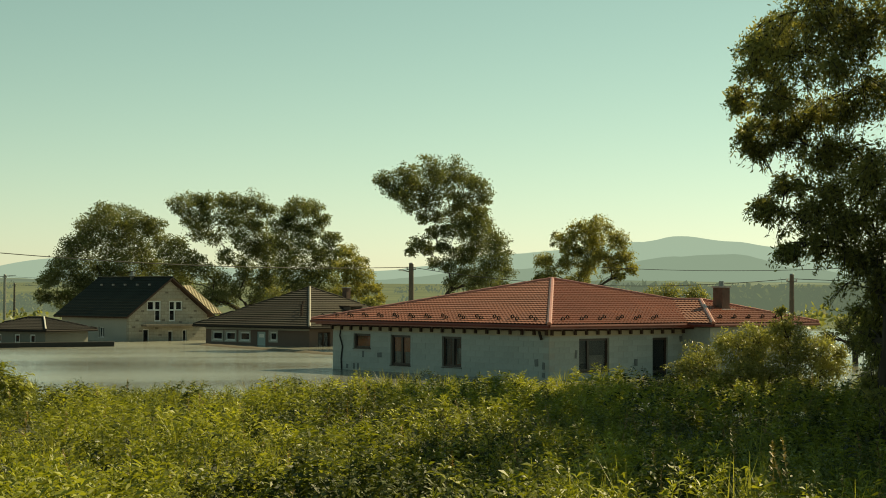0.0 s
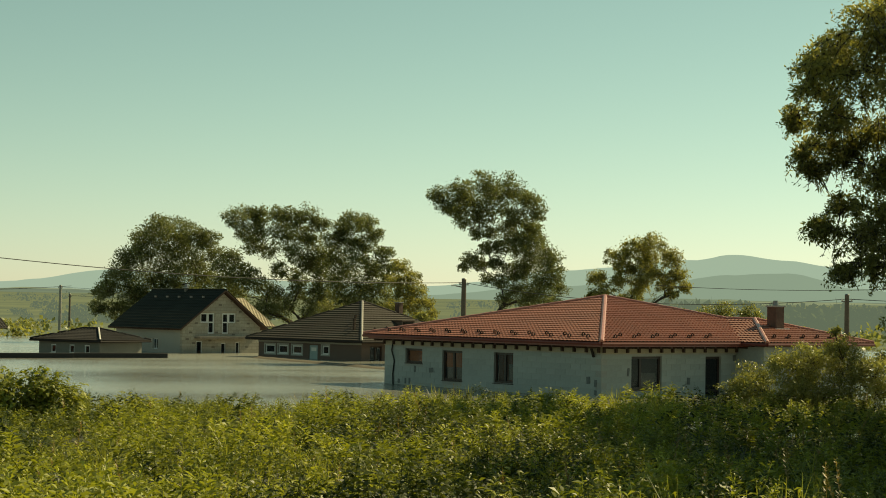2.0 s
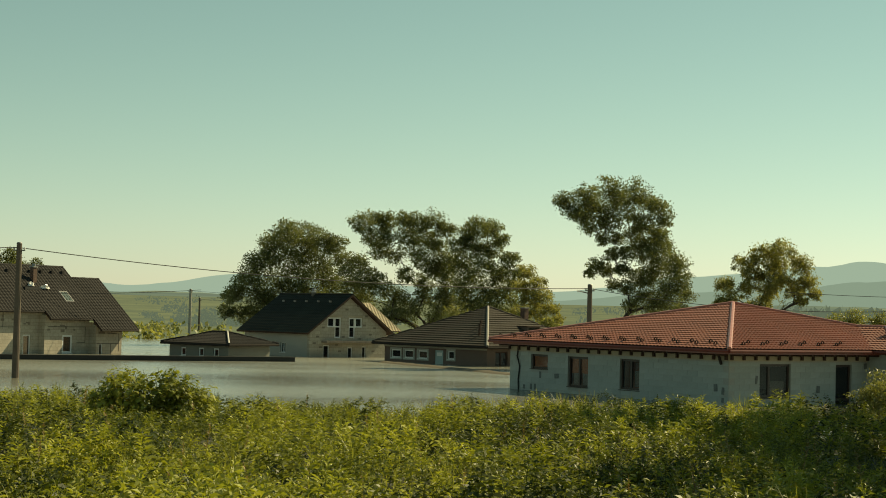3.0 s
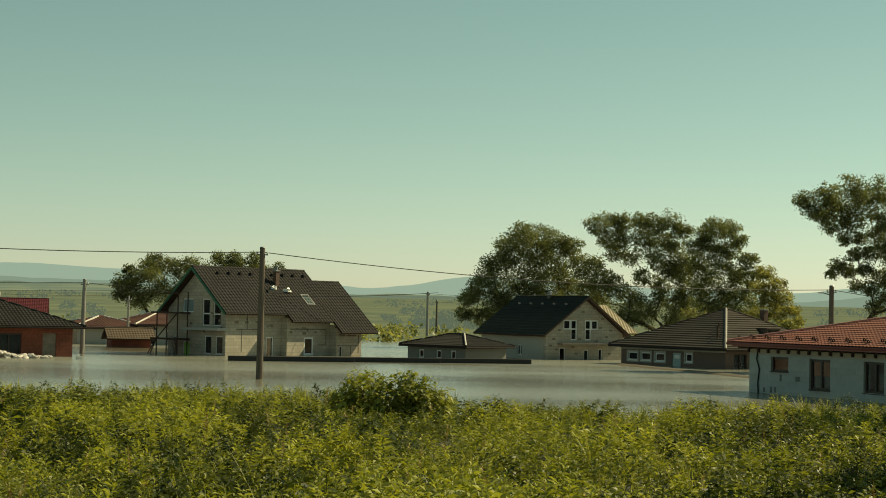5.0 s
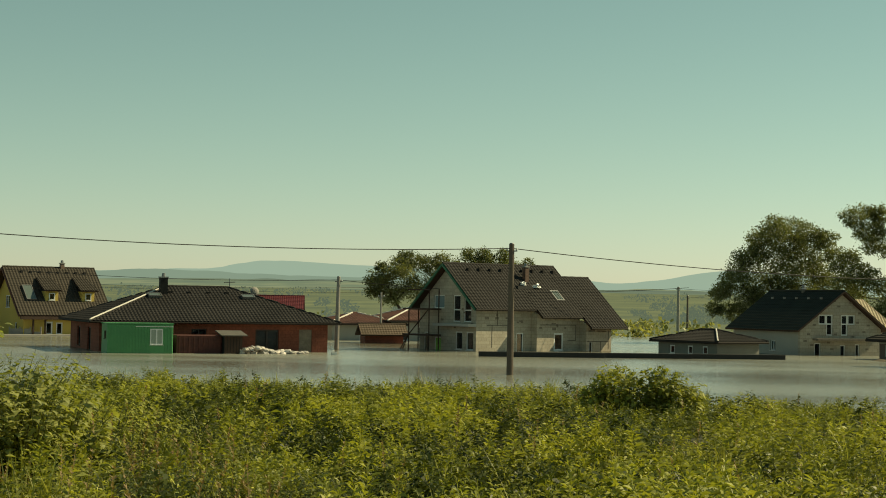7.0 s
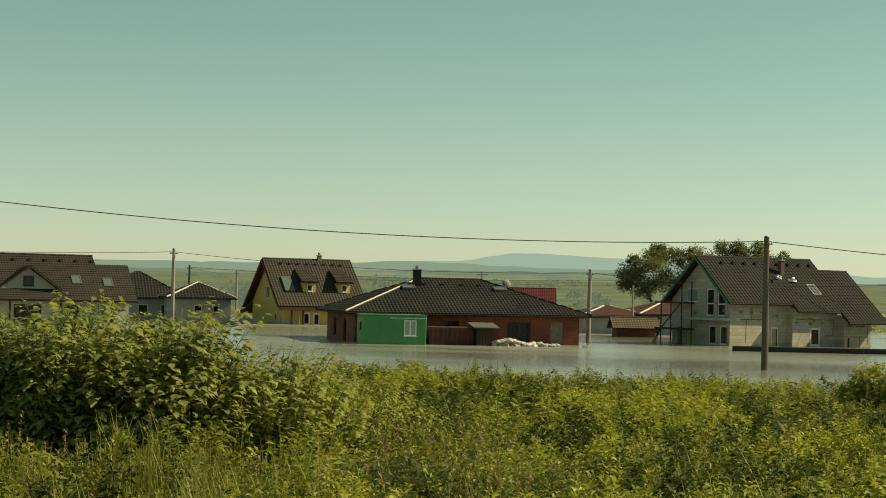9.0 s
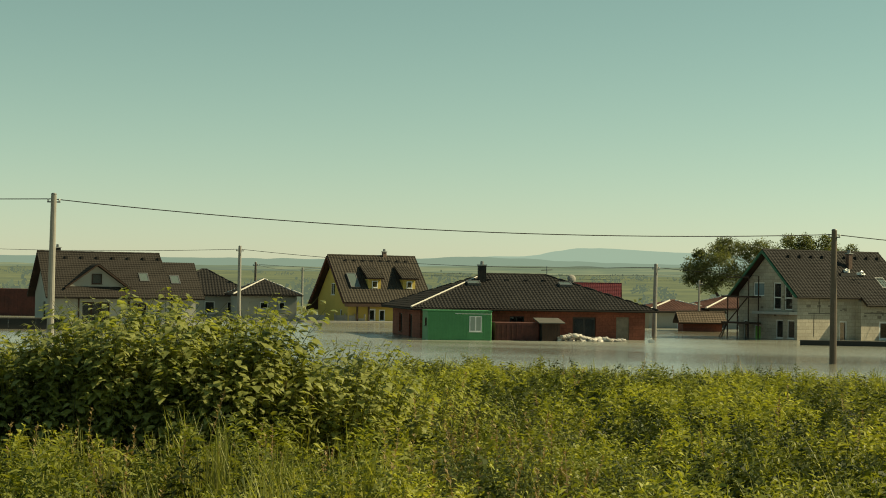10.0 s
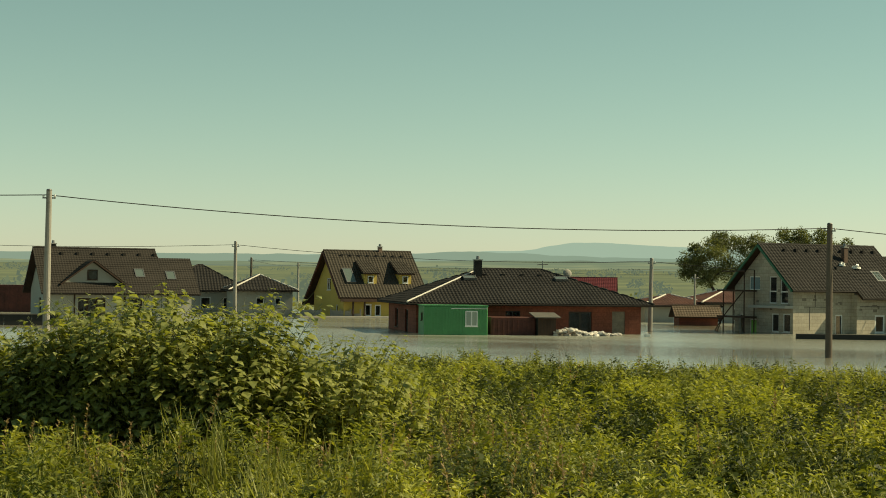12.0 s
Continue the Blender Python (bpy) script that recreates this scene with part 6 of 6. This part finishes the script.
for az_, d_, base, sd_, top, low in ((41.6, 19.5, 1.1, 34, 7.4, 0.2), (40.5, 23.5, 0.9, 36, 10.2, 0.2), (38.8, 30.0, 0.6, 37, 10.0, 0.2), (37.4, 36.0, 0.5, 38, 12.4, 0.2), (36.6, 43.0, 0.3, 35, 15.2, 0.25), (35.8, 49.0, -0.3, 39, 16.5, 0.5), (35.0, 56.7, -1.0, 40, 21.0, 0.76)):
    tree(*polar(az_, d_), base, shade_crown(sd_, top, low), 0.42, 0.25, top * low * 0.8, sd_, M_LEAF_WILLOW, "leafy willow further along the bank", 1.2, droop=0.6, group="trees on the bank")
# round willow bush before the red house
tree(*polar(26.8, 47), -0.2, [((a - 1340) / 63.5, dd, EYE_Z + (525 - b) / 63.5, r / 63.5, .85) for a, b, r, dd in ((1385, 575, 26, 0), (1340, 600, 42, .3), (1290, 610, 38, -.3), (1400, 610, 42, .2), (1440, 620, 40, -.2), (1240, 640, 40, .2), (1320, 650, 52, -.4), (1390, 660, 52, -.4), (1460, 650, 34, .3), (1210, 660, 30, .4), (1270, 680, 40, -.2), (1350, 700, 46, -.4), (1430, 690, 40, 0), (1480, 620, 16, 0), (1380, 548, 10, 0), (1190, 680, 20, 0))],
     0.085, 0.12, 0.5, 32, M_LEAF_BUSH, "round yellow-green willow bush at the water's edge", 1.25, name="bush", group="bushes", droop=0.1, slim=0.22)
tree(*polar(31.4, 34), 0.3, [(-.25, 0, 2.3, .30, 1), (0, .2, 1.9, .42, 1), (.4, 0, 2.2, .5, 1), (-.1, -.2, 1.5, .4, 1), (.7, .1, 1.6, .5, 1)], 0.08, 0.06, 0.9, 33, M_LEAF_BUSH, "small yellow-green bush at the water's edge", 1.2, name="bush", group="bushes", droop=0.1)


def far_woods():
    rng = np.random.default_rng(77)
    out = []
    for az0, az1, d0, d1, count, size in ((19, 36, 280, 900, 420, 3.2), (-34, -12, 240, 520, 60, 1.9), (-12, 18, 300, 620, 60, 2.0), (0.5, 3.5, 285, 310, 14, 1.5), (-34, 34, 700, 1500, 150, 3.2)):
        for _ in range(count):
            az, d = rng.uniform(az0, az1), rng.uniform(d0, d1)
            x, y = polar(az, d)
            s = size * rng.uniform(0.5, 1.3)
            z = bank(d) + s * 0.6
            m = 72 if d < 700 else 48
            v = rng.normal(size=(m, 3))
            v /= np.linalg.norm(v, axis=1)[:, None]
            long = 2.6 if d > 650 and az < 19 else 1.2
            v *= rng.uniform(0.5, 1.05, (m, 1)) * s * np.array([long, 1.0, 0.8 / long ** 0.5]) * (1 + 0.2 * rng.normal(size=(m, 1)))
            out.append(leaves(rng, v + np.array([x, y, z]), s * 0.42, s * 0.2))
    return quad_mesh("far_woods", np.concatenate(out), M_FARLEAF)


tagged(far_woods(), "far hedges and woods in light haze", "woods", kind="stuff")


# ---- meadow ----
def cast(i, j, k):
    """A number from 0 to 1 for each pair of whole numbers."""
    v = np.sin(i * 127.1 + j * 311.7 + k * 74.7) * 43758.5453
    return v - np.floor(v)


def cells(x, y, size, seed):
    """The patch in which each place lies: how far it is from the patch's middle, and three numbers that belong to the patch."""
    gx, gy = x / size, y / size
    i0, j0 = np.floor(gx), np.floor(gy)
    best = np.full(x.shape, 9.0)
    bi, bj = i0.copy(), j0.copy()
    for di in (-1, 0, 1):
        for dj in (-1, 0, 1):
            i, j = i0 + di, j0 + dj
            d = np.hypot(i + cast(i, j, seed) - gx, j + cast(i, j, seed + 1) - gy)
            near = d < best
            best, bi, bj = np.where(near, d, best), np.where(near, i, bi), np.where(near, j, bj)
    return best, cast(bi, bj, seed + 2), cast(bi, bj, seed + 3), cast(bi, bj, seed + 4)


def canopy(x, y):
    """Height of the growth over the ground: big mounds, each of one kind of plant, with smaller tufts on them."""
    d, hue, tall, _ = cells(x, y, 2.4, 5)
    r = np.hypot(x, y)
    d2, hue2, tall2, _ = cells(x, y, 0.85, 15)
    d3, hue3, tall3, _ = cells(x, y, 1.5, 25)
    tuft_d, tuft_t = np.where(r < 19, d2 / 0.62, d3 / 0.60), np.where(r < 19, tall2, tall3)
    h = 0.34 + (0.08 + 0.30 * tall) * np.clip(1 - (d / 0.78) ** 2, 0, 1) + np.where(r < 15, 0.12 + 0.34 * tuft_t, 0.10 + 0.26 * tuft_t) * np.clip(1.15 - tuft_d ** 2, 0, 1)
    h = h + 0.30 * np.clip((np.degrees(np.arctan2(x, y)) - 9) / 5, 0, 1) * np.clip((r - 26) / 10, 0, 1)
    # most tufts are of the mound's kind, some of another; light weeds along the near edge
    az = np.degrees(np.arctan2(x, y))
    hue = np.where((r < 12.0 + hue3) & (az > -7) & (az < 23), hue * 0.5, hue)
    hue2 = np.where((r < 12.0 + hue3) & (az > -7) & (az < 23), hue2 * 0.55, hue2)
    return h, np.where(tuft_t > 0.62, np.where(r < 19, hue2, hue3), hue), tuft_d > 0.80 + 0.25 * tuft_t


def shoot(rng, kind):
    """Leaves of one shoot, in metres, hanging from its tip at the origin."""
    q = []
    count, span, length, slim, rise = {"gold": (28, 0.28, 0.078, 0.135, 0.6), "mid": (26, 0.25, 0.055, 0.19, 0.35), "dark": (25, 0.32, 0.064, 0.24, 0.1)}[kind]
    lean = rng.normal(size=2) * 0.55
    for k in range(count):
        s = ((k + rng.random()) / count) ** 0.85
        a = k * 2.4 + rng.uniform(-0.5, 0.5)
        l = length * (0.45 + 0.75 * min(1.0, s * 2.2)) * rng.uniform(0.75, 1.2)
        b = np.array([-lean[0] * s * span, -lean[1] * s * span, -s * span])
        up = rise * (1 - 0.7 * s) + rng.normal() * 0.45
        d = np.array([math.cos(a), math.sin(a), up])
        d /= np.linalg.norm(d)
        side = np.array([-math.sin(a), math.cos(a), rng.normal() * 0.6])
        side /= np.linalg.norm(side)
        mid = b + d * l * 0.5 + np.array([0, 0, 0.06 * l])
        q.append((b, mid + side * l * slim, b + d * l + np.array([0, 0, -0.16 * l]), mid - side * l * slim))
    w = np.array([0.003, 0.002, 0.0])
    foot = np.array([-lean[0] * span, -lean[1] * span, -span - 0.25])
    q.append((foot - w, foot + w, w * 0.5, -w * 0.5))
    return np.array(q)


def tuft(rng, kind):
    """Grass blades or dry seed stalks, in metres, their tips about the origin."""
    q = []
    if kind == "grass":
        for k in range(16):
            a = rng.uniform(0, math.tau)
            d = np.array([math.cos(a), math.sin(a), 0.0])
            side = np.array([-math.sin(a), math.cos(a), 0.0]) * 0.0045
            out, h = rng.uniform(0.03, 0.26), rng.uniform(0.32, 0.62)
            b = np.array([*(rng.normal(size=2) * 0.05), -0.55])
            m = b + d * out * 0.35 + np.array([0, 0, h * 0.65])
            t = b + d * out + np.array([0, 0, h])
            q.append((b - side, b + side, m + side, m - side))
            q.append((m - side, m + side, t + side * 0.15, t - side * 0.15))
    else:
        lean = rng.normal(size=2) * 0.12
        side = np.array([0.003, 0.002, 0])
        t, b = np.array([lean[0], lean[1], 0.18]), np.array([0, 0, -0.6])
        q.append((b - side, b + side, t + side * 0.4, t - side * 0.4))
        for k in range(30):
            s = rng.uniform(0.62, 1.0)
            p = b + (t - b) * s
            a = rng.uniform(0, math.tau)
            d = np.array([math.cos(a), math.sin(a), rng.uniform(0.2, 1.2)]) * 0.06 * (1.35 - s)
            w = np.array([-math.sin(a), math.cos(a), 0]) * 0.007
            q.append((p, p + d * 0.5 + w, p + d, p + d * 0.5 - w))
    return np.array(q)


# distance from, to, shoots on a square metre, size of their leaves
BANDS = ((7.8, 11, 62, 1.0), (11, 15, 42, 1.1), (15, 22, 24, 1.3), (22, 33, 10.8, 1.65), (33, 50, 5.6, 1.95))


def scatter(name, kind, make, material, bands, seed, label, keep, lift=0.0):
    """Sow shoots of one kind over the bank where keep(x, y, hue, rng) holds, their tips on the canopy."""
    rng = np.random.default_rng(seed)
    temps = [make(rng, kind) for _ in range(9)]
    out = []
    for r0, r1, per, big in bands:
        n = int((r1 * r1 - r0 * r0) * radians(33.5) * per)
        r = np.sqrt(rng.uniform(r0 * r0, r1 * r1, n))
        az = np.radians(rng.uniform(-33.5, 33.5, n))
        x, y = r * np.sin(az), r * np.cos(az)
        h, hue, gap = canopy(x, y)
        ok = keep(x, y, (hue + rng.normal(size=n) * 0.04) % 1.0, rng) & (~gap | (rng.random(n) < 0.22))
        x, y, h, r = x[ok], y[ok], h[ok], r[ok]
        n = len(x)
        ground = np.array([ground_z(p, q) for p, q in zip(x, y)])
        # some shoots stand deeper in the growth
        z = ground + h * np.where(rng.random(n) < 0.72, rng.uniform(0.90, 1.08, n), rng.uniform(0.55, 0.9, n)) + lift
        size = big * rng.uniform(0.75, 1.25, n)
        a, which = rng.uniform(0, math.tau, n), rng.integers(0, len(temps), n)
        for k, t in enumerate(temps):
            m = which == k
            c, s = (np.cos(a[m]) * size[m])[:, None, None], (np.sin(a[m]) * size[m])[:, None, None]
            q = np.empty((m.sum(),) + t.shape)
            q[..., 0] = t[None, ..., 0] * c - t[None, ..., 1] * s + x[m][:, None, None]
            q[..., 1] = t[None, ..., 0] * s + t[None, ..., 1] * c + y[m][:, None, None]
            q[..., 2] = t[None, ..., 2] * size[m][:, None, None] ** 0.7 + z[m][:, None, None]
            out.append(q.reshape(-1, 4, 3))
    return tagged(quad_mesh(name, np.concatenate(out), material), label, "plants", kind="stuff")


def bearing(x, y):
    return np.degrees(np.arctan2(x, y))


scatter("meadow_weeds", "gold", shoot, M_LEAF_GOLD, BANDS, 3, "yellow-green leafy weeds in dense mounds over the bank", lambda x, y, u, g: (u < 0.46) | (g.random(len(x)) < 0.05))
scatter("meadow_herbs", "mid", shoot, M_LEAF_MID, BANDS, 4, "mid-green small-leaved herbs between the weeds", lambda x, y, u, g: ((u >= 0.46) & (u < 0.78)) | (g.random(len(x)) < 0.05))
scatter("dark_herbs", "dark", shoot, M_LEAF_DARK, BANDS, 9, "dark green nettles in clumps on the bank", lambda x, y, u, g: u >= 0.78, 0.05)
scatter("meadow_grass", "grass", tuft, M_GRASS, ((7.8, 11, 14, 1.0), (11, 15, 7, 1.1), (15, 24, 3, 1.3), (40, 50, 2.2, 1.6)), 5, "long green grass among the weeds", lambda x, y, u, g: (u > 0.42) & (u < 0.72) | (np.hypot(x, y) > 40), 0.02)
scatter("meadow_grass", "grass", tuft, M_GRASS, ((8.3, 14.5, 20, 1.0),), 15, "pale long grass before the thicket", lambda x, y, u, g: (bearing(x, y) < -20) & (u > 0.3), 0.05)
scatter("dry_stalks", "stalk", tuft, M_DRY, ((8.5, 16, 3.0, 1.0), (16, 30, 1.2, 1.2), (30, 49, 0.5, 1.4)), 6, "brown dry seed stalks among the weeds", lambda x, y, u, g: (u > 0.60) & (u < 0.80))
scatter("dry_stalks", "stalk", tuft, M_DRY, ((11.0, 17.5, 9.0, 1.1),), 16, "reddish brown dry seed stalks before the thicket", lambda x, y, u, g: (bearing(x, y) > -30) & (bearing(x, y) < -12) & (u > 0.45))


def bank_growth():
    rng = np.random.default_rng(81)
    out = []
    for _ in range(420):
        az, d = rng.uniform(-34, 34), rng.uniform(182, 262)
        x, y = polar(az, d)
        s = rng.uniform(0.35, 1.15) * (1.7 if rng.random() < 0.12 else 1.0)
        m = 48
        v = rng.normal(size=(m, 3))
        v /= np.linalg.norm(v, axis=1)[:, None]
        v *= rng.uniform(0.4, 1.05, (m, 1)) * s * np.array([1.5, 1.5, 0.8])
        out.append(leaves(rng, v + np.array([x, y, bank(d) + s * 0.45]), s * 0.5, s * 0.2))
    return quad_mesh("bank_growth", np.concatenate(out), M_LEAF_BUSH)


tagged(bank_growth(), "light green reeds and scrub along the far shore", "scrub", kind="stuff")


# ---- broad-leaved thickets ----
def thicket(az, d, wide, deep, height, stems, seed, label, leaf=0.118, material=None, every=0.050, broad=0.36, lump=0.25):
    """Stems that rise and bow over, their broad pointed leaves spread level in two ranks, under one rounded top."""
    rng = np.random.default_rng(seed)
    x0, y0 = polar(az, d)
    t = tagged(thing("shrub", x0, y0, 0, -az), label, "shrub", "broad-leaved shrubs")
    turn = Matrix.Rotation(radians(-az), 3, "Z")
    bm = bmesh.new()
    quads = []
    for i in range(stems):
        rr, th = math.sqrt(rng.random()), rng.uniform(0, math.tau)
        u, v = rr * math.cos(th), rr * math.sin(th)
        bx, by = u * wide, v * deep
        wp = turn @ Vector((bx, by, 0))
        gz = ground_z(x0 + wp.x, y0 + wp.y)
        h = height * math.sqrt(max(0.05, 1 - 0.80 * rr * rr)) * (1 - lump * (0.5 + 0.5 * noise.noise((bx * 1.3 + seed, by * 1.3, 2.0)))) * rng.uniform(0.80, 1.0)
        a = th + rng.normal() * 0.9
        out = h * rng.uniform(0.12, 0.34)
        path = [np.array([bx + math.cos(a) * out * s * s, by + math.sin(a) * out * s * s, gz + h * (1.25 * s - 0.25 * s ** 3)]) for s in np.linspace(0, 1, 8)]
        tube(bm, [Vector(p) for p in path], [0.07 * leaf * (1 - 0.1 * k) for k in range(8)], 3)
        n = int(h / every)
        for k in range(n):
            s = 0.22 + 0.78 * k / n
            j = min(6, int(s * 7))
            p = path[j] + (path[j + 1] - path[j]) * (s * 7 - j)
            la = a + (0.9 if k % 2 else -0.9) + rng.normal() * 0.8
            l = leaf * rng.uniform(0.65, 1.25) * (1.0 if s < 0.92 else 0.65)
            dr = np.array([math.cos(la), math.sin(la), rng.uniform(-0.62, 0.14)])
            dr /= np.linalg.norm(dr)
            roll = rng.normal() * 0.22
            si = np.array([-math.sin(la), math.cos(la), roll])
            b = p + dr * 0.06
            w = l * broad
            fold = np.array([0, 0, w * 0.14])
            m1, m2, tip = b + dr * l * 0.28, b + dr * l * 0.60, b + dr * l + np.array([0, 0, -0.16 * l])
            quads.append((b, m1 + si * w + fold, m2 + si * w * 0.8 + fold, m2))
            quads.append((b, m2, m2 - si * w * 0.8 + fold, m1 - si * w + fold))
            quads.append((m2 - si * w * 0.8 + fold, m2, m2 + si * w * 0.8 + fold, tip))
    part("stem", bm, M_STEM, t, "reddish green stems")
    quad_mesh("foliage", np.array(quads), material or M_LEAF_KNOT, t)
    return t


M_STEM = mat("green_stem", (0.09, 0.10, 0.03), 0.6, 0.3)
thicket(-27.0, 18.4, 1.35, 1.0, 2.5, 380, 41, "dense broad-leaved green thicket on the bank")
thicket(-24.1, 18.2, 1.0, 0.9, 2.35, 230, 42, "dense broad-leaved green thicket on the bank")
thicket(-30.6, 18.6, 1.5, 1.0, 2.05, 330, 43, "dense broad-leaved green thicket on the bank")
thicket(-33.8, 19.0, 1.3, 1.0, 1.85, 160, 47, "dense broad-leaved green thicket on the bank")
thicket(-20.9, 18.6, 1.05, 0.8, 2.0, 170, 44, "low broad-leaved shrub beside the thicket", 0.105)
thicket(-18.4, 20.0, 1.3, 0.9, 1.6, 210, 46, "yellow-green small-leaved shrub beside the thicket", 0.075, M_LEAF_GOLD, 0.04, 0.24)
thicket(0.35, 37.0, 1.35, 0.7, 1.8, 150, 45, "broad-leaved light green shrub at the edge of the bank", 0.15, M_LEAF_GOLD)
thicket(29.3, 12.6, 1.0, 0.8, 1.05, 170, 51, "leafy green herb clump in the long grass", 0.085, M_LEAF_GOLD, 0.035, 0.17)
thicket(-16.2, 13.2, 1.0, 0.7, 1.05, 220, 52, "dark green bushy herb clump in the long grass", 0.055, M_LEAF_DARK, 0.03, 0.22)
thicket(-9.4, 13.4, 0.9, 0.65, 0.95, 180, 53, "dark green bushy herb clump in the long grass", 0.055, M_LEAF_DARK, 0.03, 0.22)
thicket(-0.6, 24.0, 1.0, 0.7, 1.10, 120, 55, "dark green leafy shrub on the bank", 0.09, M_LEAF_DARK, 0.045, 0.33)
thicket(-4.1, 21.0, 0.6, 0.5, 0.95, 70, 56, "dark green leafy shrub on the bank", 0.08, M_LEAF_DARK, 0.045, 0.33)
thicket(14.5, 13.5, 1.0, 0.7, 0.95, 180, 57, "leafy green herb clump in the long grass", 0.08, M_LEAF_MID, 0.035, 0.2)


# ---- wall blocks: each one laid by itself on the two faces of the red-roofed house that show ----
block_meshes = {}


def block_mesh(w, h):
    key = (round(w, 2), round(h, 2))
    if key not in block_meshes:
        bm = bmesh.new()
        hexa(bm, [(x * (w / 2 - 0.006 - (0.003 if y else 0)), y * 0.008, z * (h / 2 - 0.005 - (0.003 if y else 0))) for z in (-1, 1) for x, y in ((-1, 1), (1, 1), (1, 0), (-1, 0))])
        bmesh.ops.recalc_face_normals(bm, faces=bm.faces)
        me = bpy.data.meshes.new("block")
        bm.to_mesh(me)
        bm.free()
        me.materials.append(M_BLOCK)
        block_meshes[key] = me
    return block_meshes[key]


def lay_blocks(parent, side, length, openings, z0, z1, bw=0.6, bh=0.25):
    row = 0
    z = z0
    while z < z1 - 0.05:
        h = min(bh, z1 - z)
        cuts = [(o[0], o[1]) for o in openings if o[2] < z + h - 0.02 and o[3] > z + 0.02]
        s = 0.31 - (bw / 2 if row % 2 else 0)
        while s < length:
            a, b = max(s, 0.02), min(s + bw, length)
            pieces = [(a, b)]
            for c0, c1 in cuts:
                pieces = [q for p0, p1 in pieces for q in ((p0, min(p1, c0)), (max(p0, c1), p1)) if q[1] - q[0] > 0.06]
            for p0, p1 in pieces:
                ob = new("block", block_mesh(p1 - p0, h))
                ob.parent = parent
                m = (p0 + p1) / 2
                ob.matrix_local = pose(m, -0.009, z + h / 2) if side == "a" else pose(-0.009, m, z + h / 2, 0, 0, -90)
            s += bw
        z += bh
        row += 1


lay_blocks(RED_WALLS[0], "a", 10.55, [(1.78, 3.62, 0.32, 1.72), (6.41, 7.42, -0.6, 1.70)], -0.12, 1.79)
lay_blocks(RED_WALLS[1], "b", 14.6, [(11.75, 13.0, 1.04, 1.72), (8.86, 10.27, 0.33, 1.70), (5.42, 6.69, 0.36, 1.71)], -0.12, 1.79)
